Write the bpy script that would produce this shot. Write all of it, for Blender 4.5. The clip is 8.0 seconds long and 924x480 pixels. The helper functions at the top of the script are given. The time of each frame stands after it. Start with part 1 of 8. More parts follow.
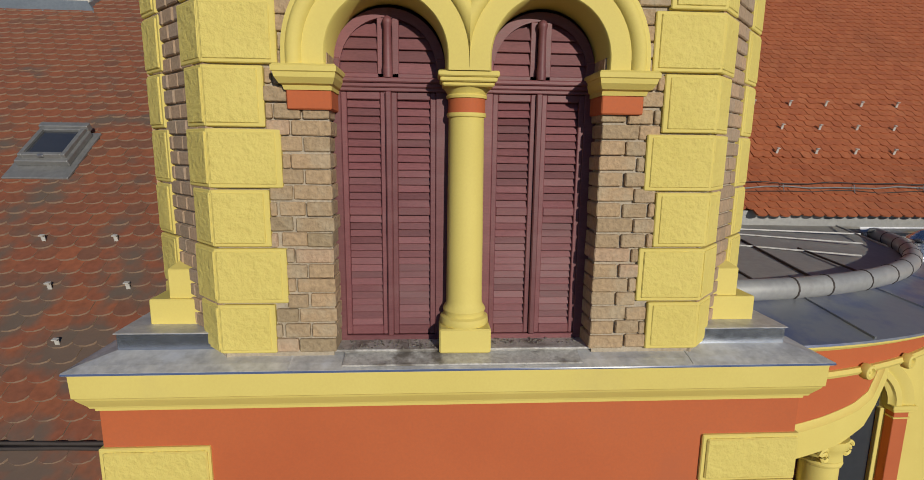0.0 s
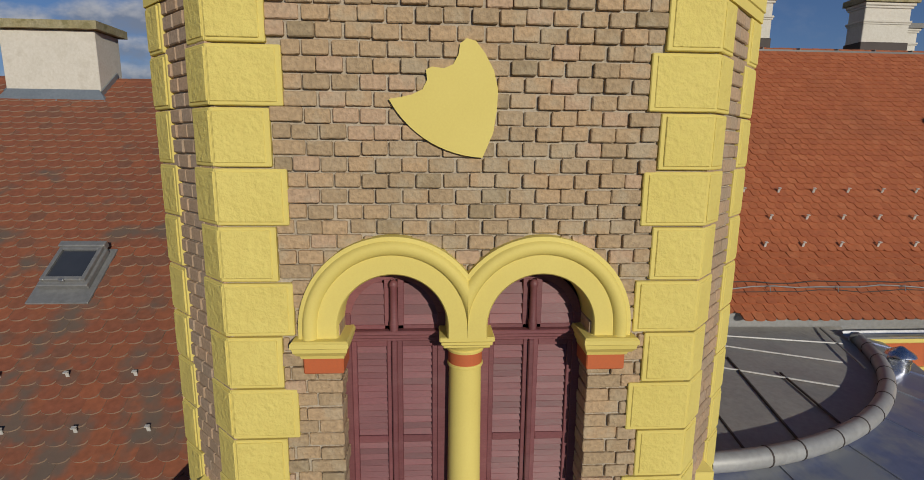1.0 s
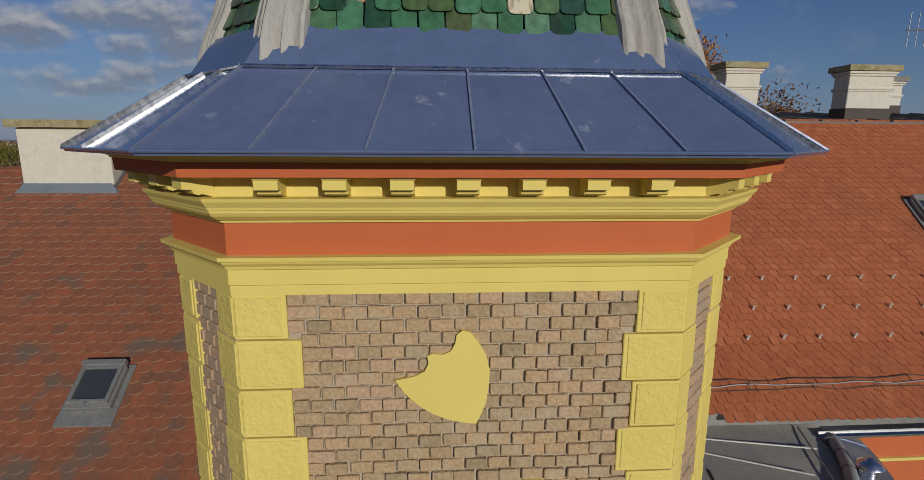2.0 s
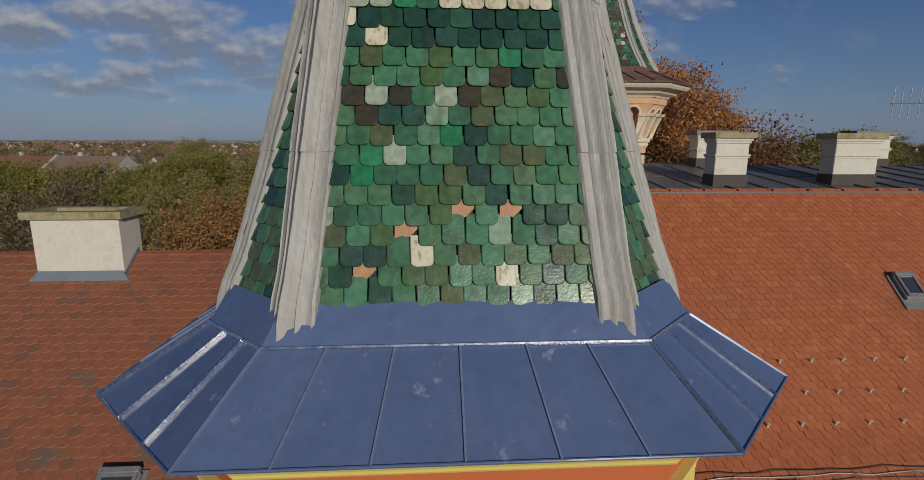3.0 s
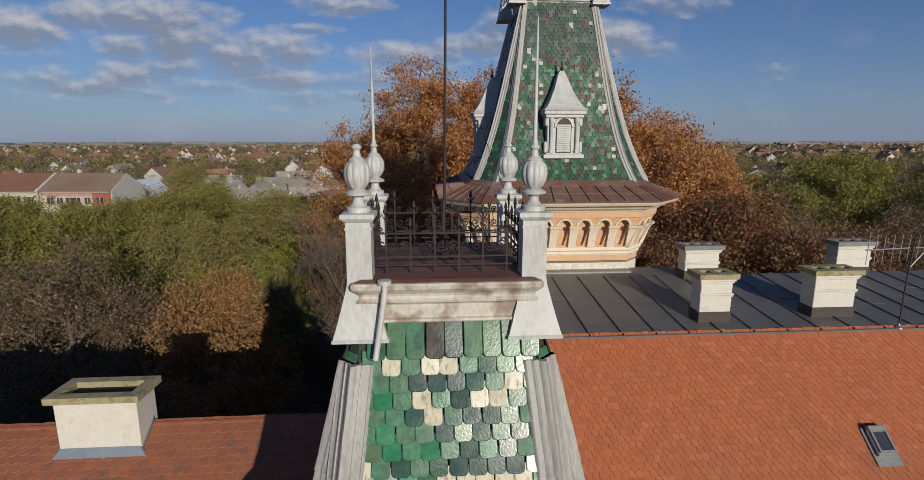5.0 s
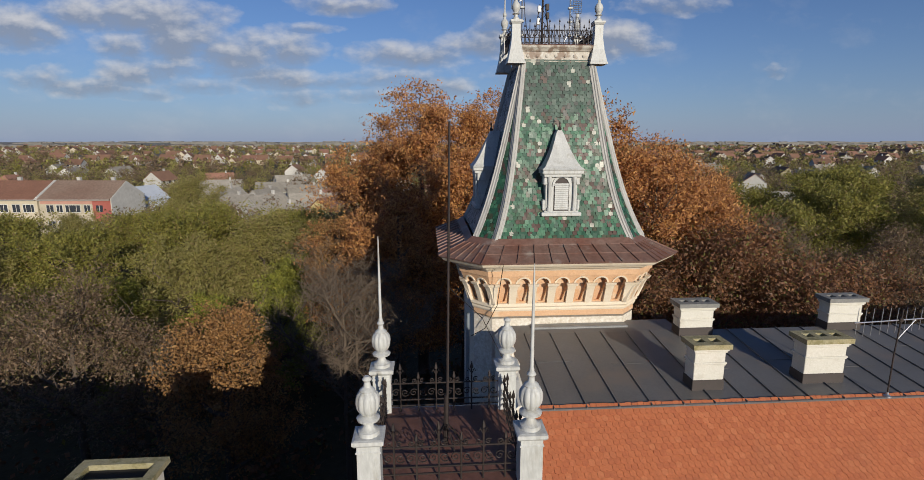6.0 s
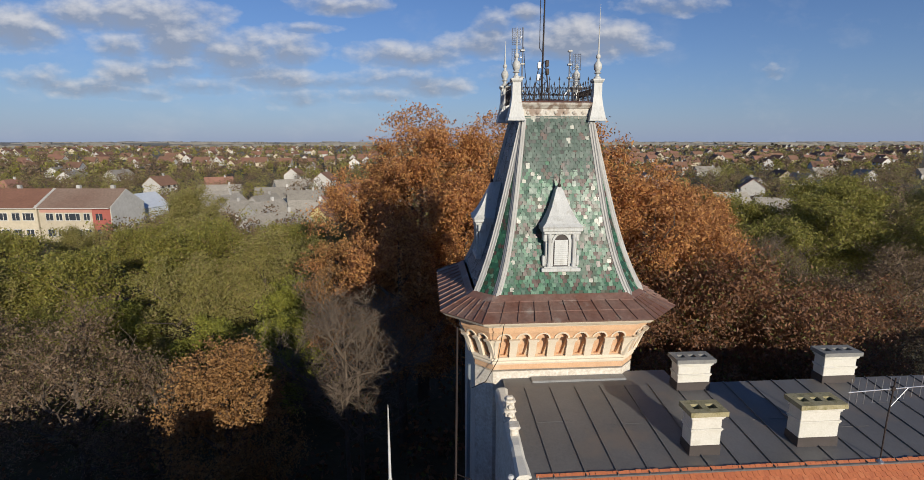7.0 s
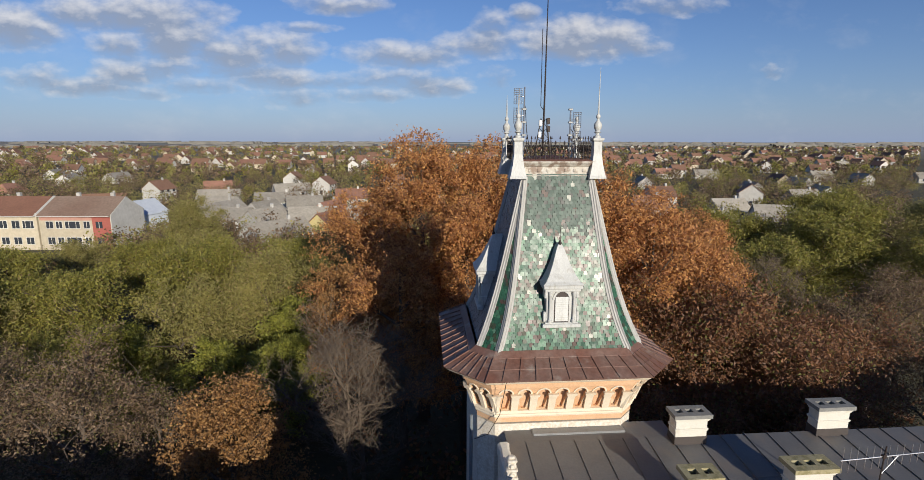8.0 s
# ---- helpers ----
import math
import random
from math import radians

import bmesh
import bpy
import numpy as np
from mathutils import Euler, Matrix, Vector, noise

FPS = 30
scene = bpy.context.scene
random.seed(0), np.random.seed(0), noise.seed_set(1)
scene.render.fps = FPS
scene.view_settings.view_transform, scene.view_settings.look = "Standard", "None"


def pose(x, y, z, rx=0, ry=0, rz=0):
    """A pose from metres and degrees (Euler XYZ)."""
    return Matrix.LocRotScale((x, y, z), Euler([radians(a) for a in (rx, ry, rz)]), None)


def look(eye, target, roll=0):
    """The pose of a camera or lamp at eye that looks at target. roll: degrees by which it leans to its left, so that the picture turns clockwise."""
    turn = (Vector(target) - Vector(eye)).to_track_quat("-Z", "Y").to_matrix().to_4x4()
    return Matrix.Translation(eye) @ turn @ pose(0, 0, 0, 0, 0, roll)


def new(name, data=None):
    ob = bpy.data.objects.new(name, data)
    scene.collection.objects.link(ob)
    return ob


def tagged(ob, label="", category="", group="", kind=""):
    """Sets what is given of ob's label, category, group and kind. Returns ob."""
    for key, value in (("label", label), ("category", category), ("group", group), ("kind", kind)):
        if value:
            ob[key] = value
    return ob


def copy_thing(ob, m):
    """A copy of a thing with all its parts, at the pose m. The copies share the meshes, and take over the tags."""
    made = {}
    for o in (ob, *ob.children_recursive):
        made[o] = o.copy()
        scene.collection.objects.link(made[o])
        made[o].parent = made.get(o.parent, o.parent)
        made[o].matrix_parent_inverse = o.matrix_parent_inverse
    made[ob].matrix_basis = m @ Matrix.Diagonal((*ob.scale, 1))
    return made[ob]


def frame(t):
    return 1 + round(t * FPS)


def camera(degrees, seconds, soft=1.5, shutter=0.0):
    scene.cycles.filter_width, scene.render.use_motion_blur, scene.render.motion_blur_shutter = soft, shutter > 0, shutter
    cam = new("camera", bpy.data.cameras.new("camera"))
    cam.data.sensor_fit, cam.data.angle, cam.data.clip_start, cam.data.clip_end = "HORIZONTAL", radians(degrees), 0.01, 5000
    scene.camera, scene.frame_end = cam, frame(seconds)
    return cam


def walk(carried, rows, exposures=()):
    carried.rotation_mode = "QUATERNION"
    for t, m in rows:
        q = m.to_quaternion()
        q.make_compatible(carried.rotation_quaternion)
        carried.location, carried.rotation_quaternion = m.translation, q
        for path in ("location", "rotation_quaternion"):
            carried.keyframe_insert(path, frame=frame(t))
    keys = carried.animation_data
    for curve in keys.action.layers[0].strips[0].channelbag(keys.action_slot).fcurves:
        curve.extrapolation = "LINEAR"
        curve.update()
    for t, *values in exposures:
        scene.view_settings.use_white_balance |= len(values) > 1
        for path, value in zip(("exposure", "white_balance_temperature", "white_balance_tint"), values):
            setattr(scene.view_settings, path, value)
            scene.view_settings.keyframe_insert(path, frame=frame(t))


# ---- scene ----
cam = camera(84.0, 8.0, soft=0.8)
PATH = [
    (0.0, (-0.187, 0.213, 12.001), (-0.063, 2.178, 11.649), 0.7),
    (0.5, (-0.190, 0.192, 12.727), (-0.068, 2.156, 12.365), 0.6),
    (1.0, (-0.196, 0.177, 13.388), (-0.074, 2.139, 13.024), 0.6),
    (1.5, (-0.202, 0.121, 14.157), (-0.078, 2.082, 13.783), 0.4),
    (3.0, (-0.173, 0.018, 16.471), (-0.046, 1.977, 16.091), 0.25),
    (3.5, (-0.151, 0.013, 17.257), (-0.023, 1.972, 16.878), 0.1),
    (4.0, (-0.148, 0.020, 18.098), (-0.018, 1.978, 17.717), 0.1),
    (4.5, (-0.142, 0.051, 18.940), (-0.011, 2.010, 18.559), 0.0),
    (6.0, (-0.168, 0.105, 21.570), (-0.031, 2.064, 21.187), 0.0),
    (6.5, (-0.190, 0.132, 22.442), (-0.050, 2.091, 22.059), 0.1),
    (7.0, (-0.234, 0.192, 23.318), (-0.093, 2.150, 22.935), 0.0),
    (7.5, (-0.312, 0.211, 24.235), (-0.170, 2.168, 23.851), 0.0),
    (8.0, (-0.367, 0.200, 25.169), (-0.221, 2.157, 24.785), 0.1),
]
EXPOSURES = [(0.0, -0.55), (1.5, -0.66), (3.0, -0.73), (3.5, -0.61), (4.5, -0.40), (6.0, -0.08), (7.0, 0.06), (8.0, 0.18)]
walk(cam, [(t, look(eye, target, roll)) for t, eye, target, roll in PATH], EXPOSURES)

# ---- world and sun ----
SUN_DIR = Vector((0.313, -0.910, 0.274)).normalized()
sky_world = bpy.data.worlds.new("world")
scene.world = sky_world
sky_world.use_nodes = True


def link(tree, a, b):
    tree.links.new(a, b)


def build_sky():
    tree = sky_world.node_tree
    nodes = tree.nodes
    nodes.clear()
    out = nodes.new("ShaderNodeOutputWorld")
    bg = nodes.new("ShaderNodeBackground")
    bg.inputs["Strength"].default_value = 0.08
    sky = nodes.new("ShaderNodeTexSky")
    sky.sky_type = 'NISHITA'
    sky.sun_disc = False
    sky.sun_elevation = math.asin(SUN_DIR.z)
    sky.sun_rotation = math.atan2(SUN_DIR.x, SUN_DIR.y)
    sky.altitude = 100
    sky.dust_density = 0.12
    sky.ozone_density = 4.5

    def maths(op, a, b=None, c=None, clamp=False):
        n = nodes.new("ShaderNodeMath")
        n.operation = op
        n.use_clamp = clamp
        for i, v in enumerate((a, b, c)):
            if v is None:
                continue
            if isinstance(v, (int, float)):
                n.inputs[i].default_value = v
            else:
                link(tree, v, n.inputs[i])
        return n.outputs[0]

    co = nodes.new("ShaderNodeTexCoord")
    sep = nodes.new("ShaderNodeSeparateXYZ")
    link(tree, co.outputs["Generated"], sep.inputs[0])
    y = maths("MAXIMUM", sep.outputs[1], 0.05)
    u = maths("DIVIDE", sep.outputs[0], y)
    v = maths("DIVIDE", sep.outputs[2], y)
    flat = nodes.new("ShaderNodeCombineXYZ")
    link(tree, u, flat.inputs[0])
    link(tree, maths("MULTIPLY", v, 1.7), flat.inputs[1])

    def noise_of(scale, detail, rough, at=None):
        n = nodes.new("ShaderNodeTexNoise")
        n.inputs["Scale"].default_value = scale
        n.inputs["Detail"].default_value = detail
        n.inputs["Roughness"].default_value = rough
        link(tree, at or flat.outputs[0], n.inputs["Vector"])
        return n.outputs[0]
    puff = noise_of(19.0, 6.0, 0.54)
    # the same billows a little towards the sun, for their lit and shaded sides
    sunward = nodes.new("ShaderNodeVectorMath")
    sunward.inputs[1].default_value = (0.008, 0.016, 0)
    link(tree, flat.outputs[0], sunward.inputs[0])
    billow = maths("SUBTRACT", puff, noise_of(19.0, 6.0, 0.54, sunward.outputs[0]))
    wisp = noise_of(5.0, 6.0, 0.6)
    # cumulus, heaped and thin: azimuth tangent, height tangent, half width, half height
    heaped = [(-0.709, 0.191, 0.073, 0.029), (-0.525, 0.216, 0.12, 0.023), (-0.435, 0.179, 0.063, 0.034), (-0.532, 0.164, 0.042, 0.019), (-0.517, 0.122, 0.053, 0.021), (-0.335, 0.157, 0.071, 0.027),
              (-0.241, 0.164, 0.044, 0.027), (-0.276, 0.112, 0.061, 0.018), (-0.596, 0.092, 0.066, 0.014), (-0.029, 0.154, 0.082, 0.019), (0.02, 0.098, 0.053, 0.015), (0.111, 0.177, 0.057, 0.02),
              (0.297, 0.186, 0.1, 0.03), (0.389, 0.175, 0.052, 0.015), (-0.143, 0.237, 0.063, 0.013), (0.19, 0.23, 0.02, 0.012)]
    thin = [(-0.389, 0.129, 0.114, 0.014), (-0.17, 0.107, 0.081, 0.011), (-0.683, 0.108, 0.048, 0.015), (-0.506, 0.081, 0.046, 0.009), (-0.407, 0.098, 0.067, 0.014), (-0.235, 0.079, 0.053, 0.015),
            (-0.202, 0.199, 0.033, 0.007), (-0.04, 0.117, 0.068, 0.018), (-0.095, 0.082, 0.066, 0.01), (0.13, 0.212, 0.03, 0.018), (0.136, 0.113, 0.022, 0.015), (0.469, 0.249, 0.069, 0.014), (0.679, 0.131, 0.019, 0.01)]
    clouds = [(*c, 1.15 + 7 * c[3] * c[2] / 0.003 * 0.1) for c in heaped] + [(*c, 0.75) for c in thin]
    total = None
    under = None
    for cu, cv, a, b, thick in clouds:
        du = maths("MULTIPLY", maths("SUBTRACT", u, cu), 0.60 / a)
        dv = maths("MULTIPLY", maths("SUBTRACT", v, cv), 0.62 / b)
        inside = maths("SUBTRACT", 1.0, maths("ADD", maths("MULTIPLY", du, du), maths("MULTIPLY", dv, dv)))
        dense = maths("MULTIPLY", maths("MAXIMUM", inside, -1.5), thick)
        total = dense if total is None else maths("MAXIMUM", total, dense)
        low = maths("MULTIPLY", maths("SUBTRACT", 0.45, dv), maths("MAXIMUM", inside, 0.0))
        under = low if under is None else maths("MAXIMUM", under, low)
    edge = maths("ADD", total, maths("MULTIPLY", maths("SUBTRACT", puff, 0.50), 2.9))
    cover = maths("SMOOTH_MIN", maths("MULTIPLY", maths("MAXIMUM", edge, 0.0), 0.62), 0.95, 0.4)
    cirrus = maths("MULTIPLY", maths("SUBTRACT", wisp, 0.52), 0.8, None, True)
    cover = maths("MULTIPLY", maths("MAXIMUM", cover, cirrus), maths("GREATER_THAN", sep.outputs[1], 0.06), None, True)
    shade = nodes.new("ShaderNodeMix")
    shade.data_type = 'RGBA'
    link(tree, maths("SUBTRACT", maths("ADD", maths("MULTIPLY", under, 1.5), 0.16), maths("MULTIPLY", billow, 2.6), None, True), shade.inputs["Factor"])
    shade.inputs["A"].default_value = (8.2, 8.0, 7.9, 1)
    shade.inputs["B"].default_value = (3.4, 3.8, 4.7, 1)
    tint = nodes.new("ShaderNodeMix")
    tint.data_type = 'RGBA'
    tint.blend_type = 'MULTIPLY'
    tint.inputs["Factor"].default_value = 1.0
    # pale blue haze low over the plain
    haze = nodes.new("ShaderNodeMix")
    haze.data_type = 'RGBA'
    low_air = maths("MULTIPLY", maths("POWER", 2.718, maths("MULTIPLY", maths("MAXIMUM", sep.outputs[2], 0.0), -11.0)), 0.75)
    link(tree, low_air, haze.inputs["Factor"])
    link(tree, sky.outputs[0], haze.inputs["A"])
    haze.inputs["B"].default_value = (3.3, 4.3, 5.6, 1)
    link(tree, haze.outputs["Result"], tint.inputs["A"])
    tint.inputs["B"].default_value = (0.88, 0.90, 1.10, 1)
    mix = nodes.new("ShaderNodeMix")
    mix.data_type = 'RGBA'
    link(tree, maths("MULTIPLY", cover, 0.85), mix.inputs["Factor"])
    link(tree, tint.outputs["Result"], mix.inputs["A"])
    link(tree, shade.outputs["Result"], mix.inputs["B"])
    link(tree, mix.outputs["Result"], bg.inputs["Color"])
    link(tree, bg.outputs[0], out.inputs["Surface"])


build_sky()
sun_data = bpy.data.lights.new("sun", 'SUN')
sun_data.energy = 4.6
sun_data.angle = radians(0.53)
sun_data.color = (1.0, 0.925, 0.79)
sun = new("sun", sun_data)
sun.matrix_basis = look((SUN_DIR * 60)[:], (0, 0, 0))

# ---- materials ----
def surface(name, c1, c2, scale=2.0, rough=0.7, metal=0.0, fine=40.0, grain=0.25, bump=0.25, depth=0.01, vary=0.0, island=False,
            stain=None, stain_scale=1.2, stain_at=0.55, stain_amount=0.6, stretch=(1, 1, 1), coat=0.0, contrast=1.0, rough_vary=0.15, shine=0.5):
    """A node material: two tones in broad clouds, fine grain, stains, fine relief; vary: how far pieces differ in tone."""
    m = bpy.data.materials.new(name)
    m.use_nodes = True
    tree = m.node_tree
    nodes = tree.nodes
    bsdf = nodes["Principled BSDF"]
    geo = nodes.new("ShaderNodeNewGeometry")
    info = nodes.new("ShaderNodeObjectInfo")
    mapping = nodes.new("ShaderNodeMapping")
    mapping.inputs["Scale"].default_value = stretch
    link(tree, geo.outputs["Position"], mapping.inputs["Vector"])

    def noise_at(s, detail=5.0):
        n = nodes.new("ShaderNodeTexNoise")
        n.inputs["Scale"].default_value = s
        n.inputs["Detail"].default_value = detail
        n.inputs["Roughness"].default_value = 0.6
        link(tree, mapping.outputs[0], n.inputs["Vector"])
        return n.outputs[0]

    def mixed(kind, fac, a, b):
        n = nodes.new("ShaderNodeMix")
        n.data_type = 'RGBA'
        n.blend_type = kind
        for key, val in (("Factor", fac), ("A", a), ("B", b)):
            if isinstance(val, (int, float)):
                n.inputs[key].default_value = val
            elif isinstance(val, tuple):
                n.inputs[key].default_value = (*val, 1)
            else:
                link(tree, val, n.inputs[key])
        return n.outputs["Result"]

    def ramp(val, lo, hi):
        n = nodes.new("ShaderNodeMapRange")
        n.inputs["From Min"].default_value = lo
        n.inputs["From Max"].default_value = hi
        link(tree, val, n.inputs["Value"])
        return n.outputs[0]
    broad = ramp(noise_at(scale), 0.5 - 0.25 / contrast, 0.5 + 0.25 / contrast)
    col = mixed('MIX', broad, c1, c2)
    tiny = noise_at(fine, 4.0)
    col = mixed('OVERLAY', grain, col, mixed('MIX', ramp(tiny, 0.3, 0.7), (0.25, 0.25, 0.25), (0.75, 0.75, 0.75)))
    if stain:
        spots = ramp(noise_at(stain_scale, 8.0), stain_at, stain_at + 0.12)
        f = nodes.new("ShaderNodeMath")
        f.operation = 'MULTIPLY'
        link(tree, spots, f.inputs[0])
        f.inputs[1].default_value = stain_amount
        col = mixed('MIX', f.outputs[0], col, stain)
    if vary:
        pick = geo.outputs["Random Per Island"] if island else info.outputs["Random"]
        hsv = nodes.new("ShaderNodeHueSaturation")
        span = nodes.new("ShaderNodeMapRange")
        span.inputs["To Min"].default_value = 1 - vary
        span.inputs["To Max"].default_value = 1 + vary
        link(tree, pick, span.inputs["Value"])
        link(tree, span.outputs[0], hsv.inputs["Value"])
        link(tree, col, hsv.inputs["Color"])
        col = hsv.outputs[0]
    link(tree, col, bsdf.inputs["Base Color"])
    rr = nodes.new("ShaderNodeMapRange")
    rr.inputs["To Min"].default_value = max(0.03, rough - rough_vary)
    rr.inputs["To Max"].default_value = min(1.0, rough + rough_vary)
    link(tree, tiny, rr.inputs["Value"])
    link(tree, rr.outputs[0], bsdf.inputs["Roughness"])
    bsdf.inputs["Metallic"].default_value = metal
    bsdf.inputs["Specular IOR Level"].default_value = shine
    bsdf.inputs["Coat Weight"].default_value = coat
    bsdf.inputs["Coat Roughness"].default_value = 0.12
    if bump:
        b = nodes.new("ShaderNodeBump")
        b.inputs["Strength"].default_value = bump
        b.inputs["Distance"].default_value = depth
        add = nodes.new("ShaderNodeMath")
        add.operation = 'ADD'
        link(tree, tiny, add.inputs[0])
        link(tree, noise_at(fine * 0.3, 3.0), add.inputs[1])
        link(tree, add.outputs[0], b.inputs["Height"])
        link(tree, b.outputs[0], bsdf.inputs["Normal"])
    return m


def palette(name, stops, island=False, rough=0.3, coat=0.0, fine=25.0, grain=0.3, bump=0.15, depth=0.004, dirt=(0.05, 0.05, 0.04), dirt_amount=0.4, dirt_scale=2.5, translucent=0.0,
            streak=(1, 1, 1), lichen=None, dirt_edge=0.20, ripple=0.0, rough_span=(0.12, 0.18)):
    """A node material whose tone is drawn piece by piece from weighted stops [(share, colour), ...]."""
    m = bpy.data.materials.new(name)
    m.use_nodes = True
    tree = m.node_tree
    nodes = tree.nodes
    bsdf = nodes["Principled BSDF"]
    geo = nodes.new("ShaderNodeNewGeometry")
    info = nodes.new("ShaderNodeObjectInfo")
    pick = geo.outputs["Random Per Island"] if island else info.outputs["Random"]
    cr = nodes.new("ShaderNodeValToRGB")
    cr.color_ramp.interpolation = 'CONSTANT'
    whole = sum(s for s, _ in stops)
    at = 0.0
    for i, (share, colour) in enumerate(stops):
        e = cr.color_ramp.elements[i] if i < 2 else cr.color_ramp.elements.new(at)
        e.position = at
        e.color = (*colour, 1)
        at += share / whole
    link(tree, pick, cr.inputs[0])

    def noise_at(s, detail=4.0, mapping=None):
        n = nodes.new("ShaderNodeTexNoise")
        n.inputs["Scale"].default_value = s
        n.inputs["Detail"].default_value = detail
        link(tree, mapping or geo.outputs["Position"], n.inputs["Vector"])
        return n.outputs[0]
    tiny = noise_at(fine)
    over = nodes.new("ShaderNodeMix")
    over.data_type = 'RGBA'
    over.blend_type = 'OVERLAY'
    over.inputs["Factor"].default_value = grain
    link(tree, cr.outputs[0], over.inputs["A"])
    link(tree, tiny, over.inputs["B"])
    mp = nodes.new("ShaderNodeMapping")
    mp.inputs["Scale"].default_value = streak
    link(tree, geo.outputs["Position"], mp.inputs["Vector"])
    spread = nodes.new("ShaderNodeMapRange")
    spread.inputs["From Min"].default_value = 0.52
    spread.inputs["From Max"].default_value = 0.52 + dirt_edge
    spread.inputs["To Max"].default_value = dirt_amount
    patches = noise_at(dirt_scale, 6.0, mp.outputs[0])
    if lichen:
        # lichen spreads from the damp foot of the roof
        where = nodes.new("ShaderNodeSeparateXYZ")
        link(tree, geo.outputs["Position"], where.inputs[0])
        reach = nodes.new("ShaderNodeMapRange")
        reach.inputs["From Min"].default_value, reach.inputs["From Max"].default_value = lichen
        reach.inputs["To Min"].default_value, reach.inputs["To Max"].default_value = -0.13, 0.105
        link(tree, where.outputs[1], reach.inputs["Value"])
        more = nodes.new("ShaderNodeMath")
        link(tree, patches, more.inputs[0])
        link(tree, reach.outputs[0], more.inputs[1])
        patches = more.outputs[0]
    link(tree, patches, spread.inputs["Value"])
    soil = nodes.new("ShaderNodeMix")
    soil.data_type = 'RGBA'
    link(tree, spread.outputs[0], soil.inputs["Factor"])
    link(tree, over.outputs["Result"], soil.inputs["A"])
    soil.inputs["B"].default_value = (*dirt, 1)
    col = soil.outputs["Result"]
    link(tree, col, bsdf.inputs["Base Color"])
    rr = nodes.new("ShaderNodeMapRange")
    rr.inputs["To Min"].default_value = max(0.04, rough - rough_span[0])
    rr.inputs["To Max"].default_value = rough + rough_span[1]
    link(tree, noise_at(fine * 0.4), rr.inputs["Value"])
    link(tree, rr.outputs[0], bsdf.inputs["Roughness"])
    bsdf.inputs["Coat Weight"].default_value = coat
    bsdf.inputs["Coat Roughness"].default_value = 0.1
    if bump:
        b = nodes.new("ShaderNodeBump")
        b.inputs["Strength"].default_value = bump
        b.inputs["Distance"].default_value = depth
        link(tree, noise_at(ripple, 2.0) if ripple else tiny, b.inputs["Height"])
        link(tree, b.outputs[0], bsdf.inputs["Normal"])
    if translucent:
        tl = nodes.new("ShaderNodeBsdfTranslucent")
        link(tree, col, tl.inputs["Color"])
        mx = nodes.new("ShaderNodeMixShader")
        mx.inputs[0].default_value = translucent
        link(tree, bsdf.outputs[0], mx.inputs[1])
        link(tree, tl.outputs[0], mx.inputs[2])
        link(tree, mx.outputs[0], nodes["Material Output"].inputs["Surface"])
    return m


YELLOW = surface("yellow_paint", (0.67, 0.55, 0.145), (0.73, 0.61, 0.175), 1.5, 0.75, fine=90, grain=0.08, bump=0.12, depth=0.004, stain=(0.55, 0.44, 0.16), stain_at=0.62, stain_amount=0.35)
YELLOW_ROUGH = surface("yellow_roughcast", (0.66, 0.54, 0.14), (0.73, 0.61, 0.175), 1.5, 0.8, fine=30, grain=0.10, bump=0.75, depth=0.014)
ORANGE = surface("orange_paint", (0.465, 0.110, 0.036), (0.52, 0.133, 0.044), 1.2, 0.8, fine=70, grain=0.1, bump=0.1, depth=0.004, stain=(0.40, 0.11, 0.05), stain_at=0.6, stain_amount=0.4)
MORTAR = surface("mortar", (0.36, 0.30, 0.22), (0.47, 0.41, 0.32), 4, 0.95, fine=60, grain=0.3, bump=0.6, depth=0.01)
BRICK = palette("tan_brick", [(4, (0.43, 0.305, 0.180)), (3, (0.385, 0.28, 0.168)), (2, (0.46, 0.32, 0.188)), (2, (0.41, 0.305, 0.19)), (1, (0.33, 0.25, 0.15)), (1, (0.47, 0.325, 0.21))],
                rough=0.85, fine=42, grain=0.4, bump=0.8, depth=0.014, dirt=(0.46, 0.395, 0.28), dirt_amount=0.4, dirt_scale=7, dirt_edge=0.12)
BRICK_ISLAND = palette("tan_brick_side", [(4, (0.42, 0.295, 0.19)), (3, (0.37, 0.265, 0.175)), (2, (0.46, 0.315, 0.20)), (2, (0.40, 0.295, 0.205))], True,
                       rough=0.85, fine=55, grain=0.35, bump=0.5, depth=0.008, dirt=(0.22, 0.19, 0.12), dirt_amount=0.35, dirt_scale=4)
MAROON = surface("maroon_paint", (0.155, 0.048, 0.055), (0.20, 0.075, 0.08), 3, 0.55, fine=60, grain=0.3, bump=0.2, depth=0.003, vary=0.22, stretch=(0.6, 1, 3), stain=(0.25, 0.13, 0.13), stain_at=0.6, stain_amount=0.4)
ZINC = surface("zinc_sheet", (0.62, 0.61, 0.58), (0.40, 0.405, 0.42), 5, 0.45, 0.2, fine=25, grain=0.35, bump=0.15, depth=0.004, stain=(0.66, 0.68, 0.72), stain_at=0.55, stain_amount=0.55, stain_scale=7, contrast=1.5)
STEP_SHEET = surface("reflecting_sheet", (0.52, 0.57, 0.66), (0.42, 0.47, 0.56), 4, 0.2, 0.9, fine=25, grain=0.2, bump=0.1, depth=0.003)
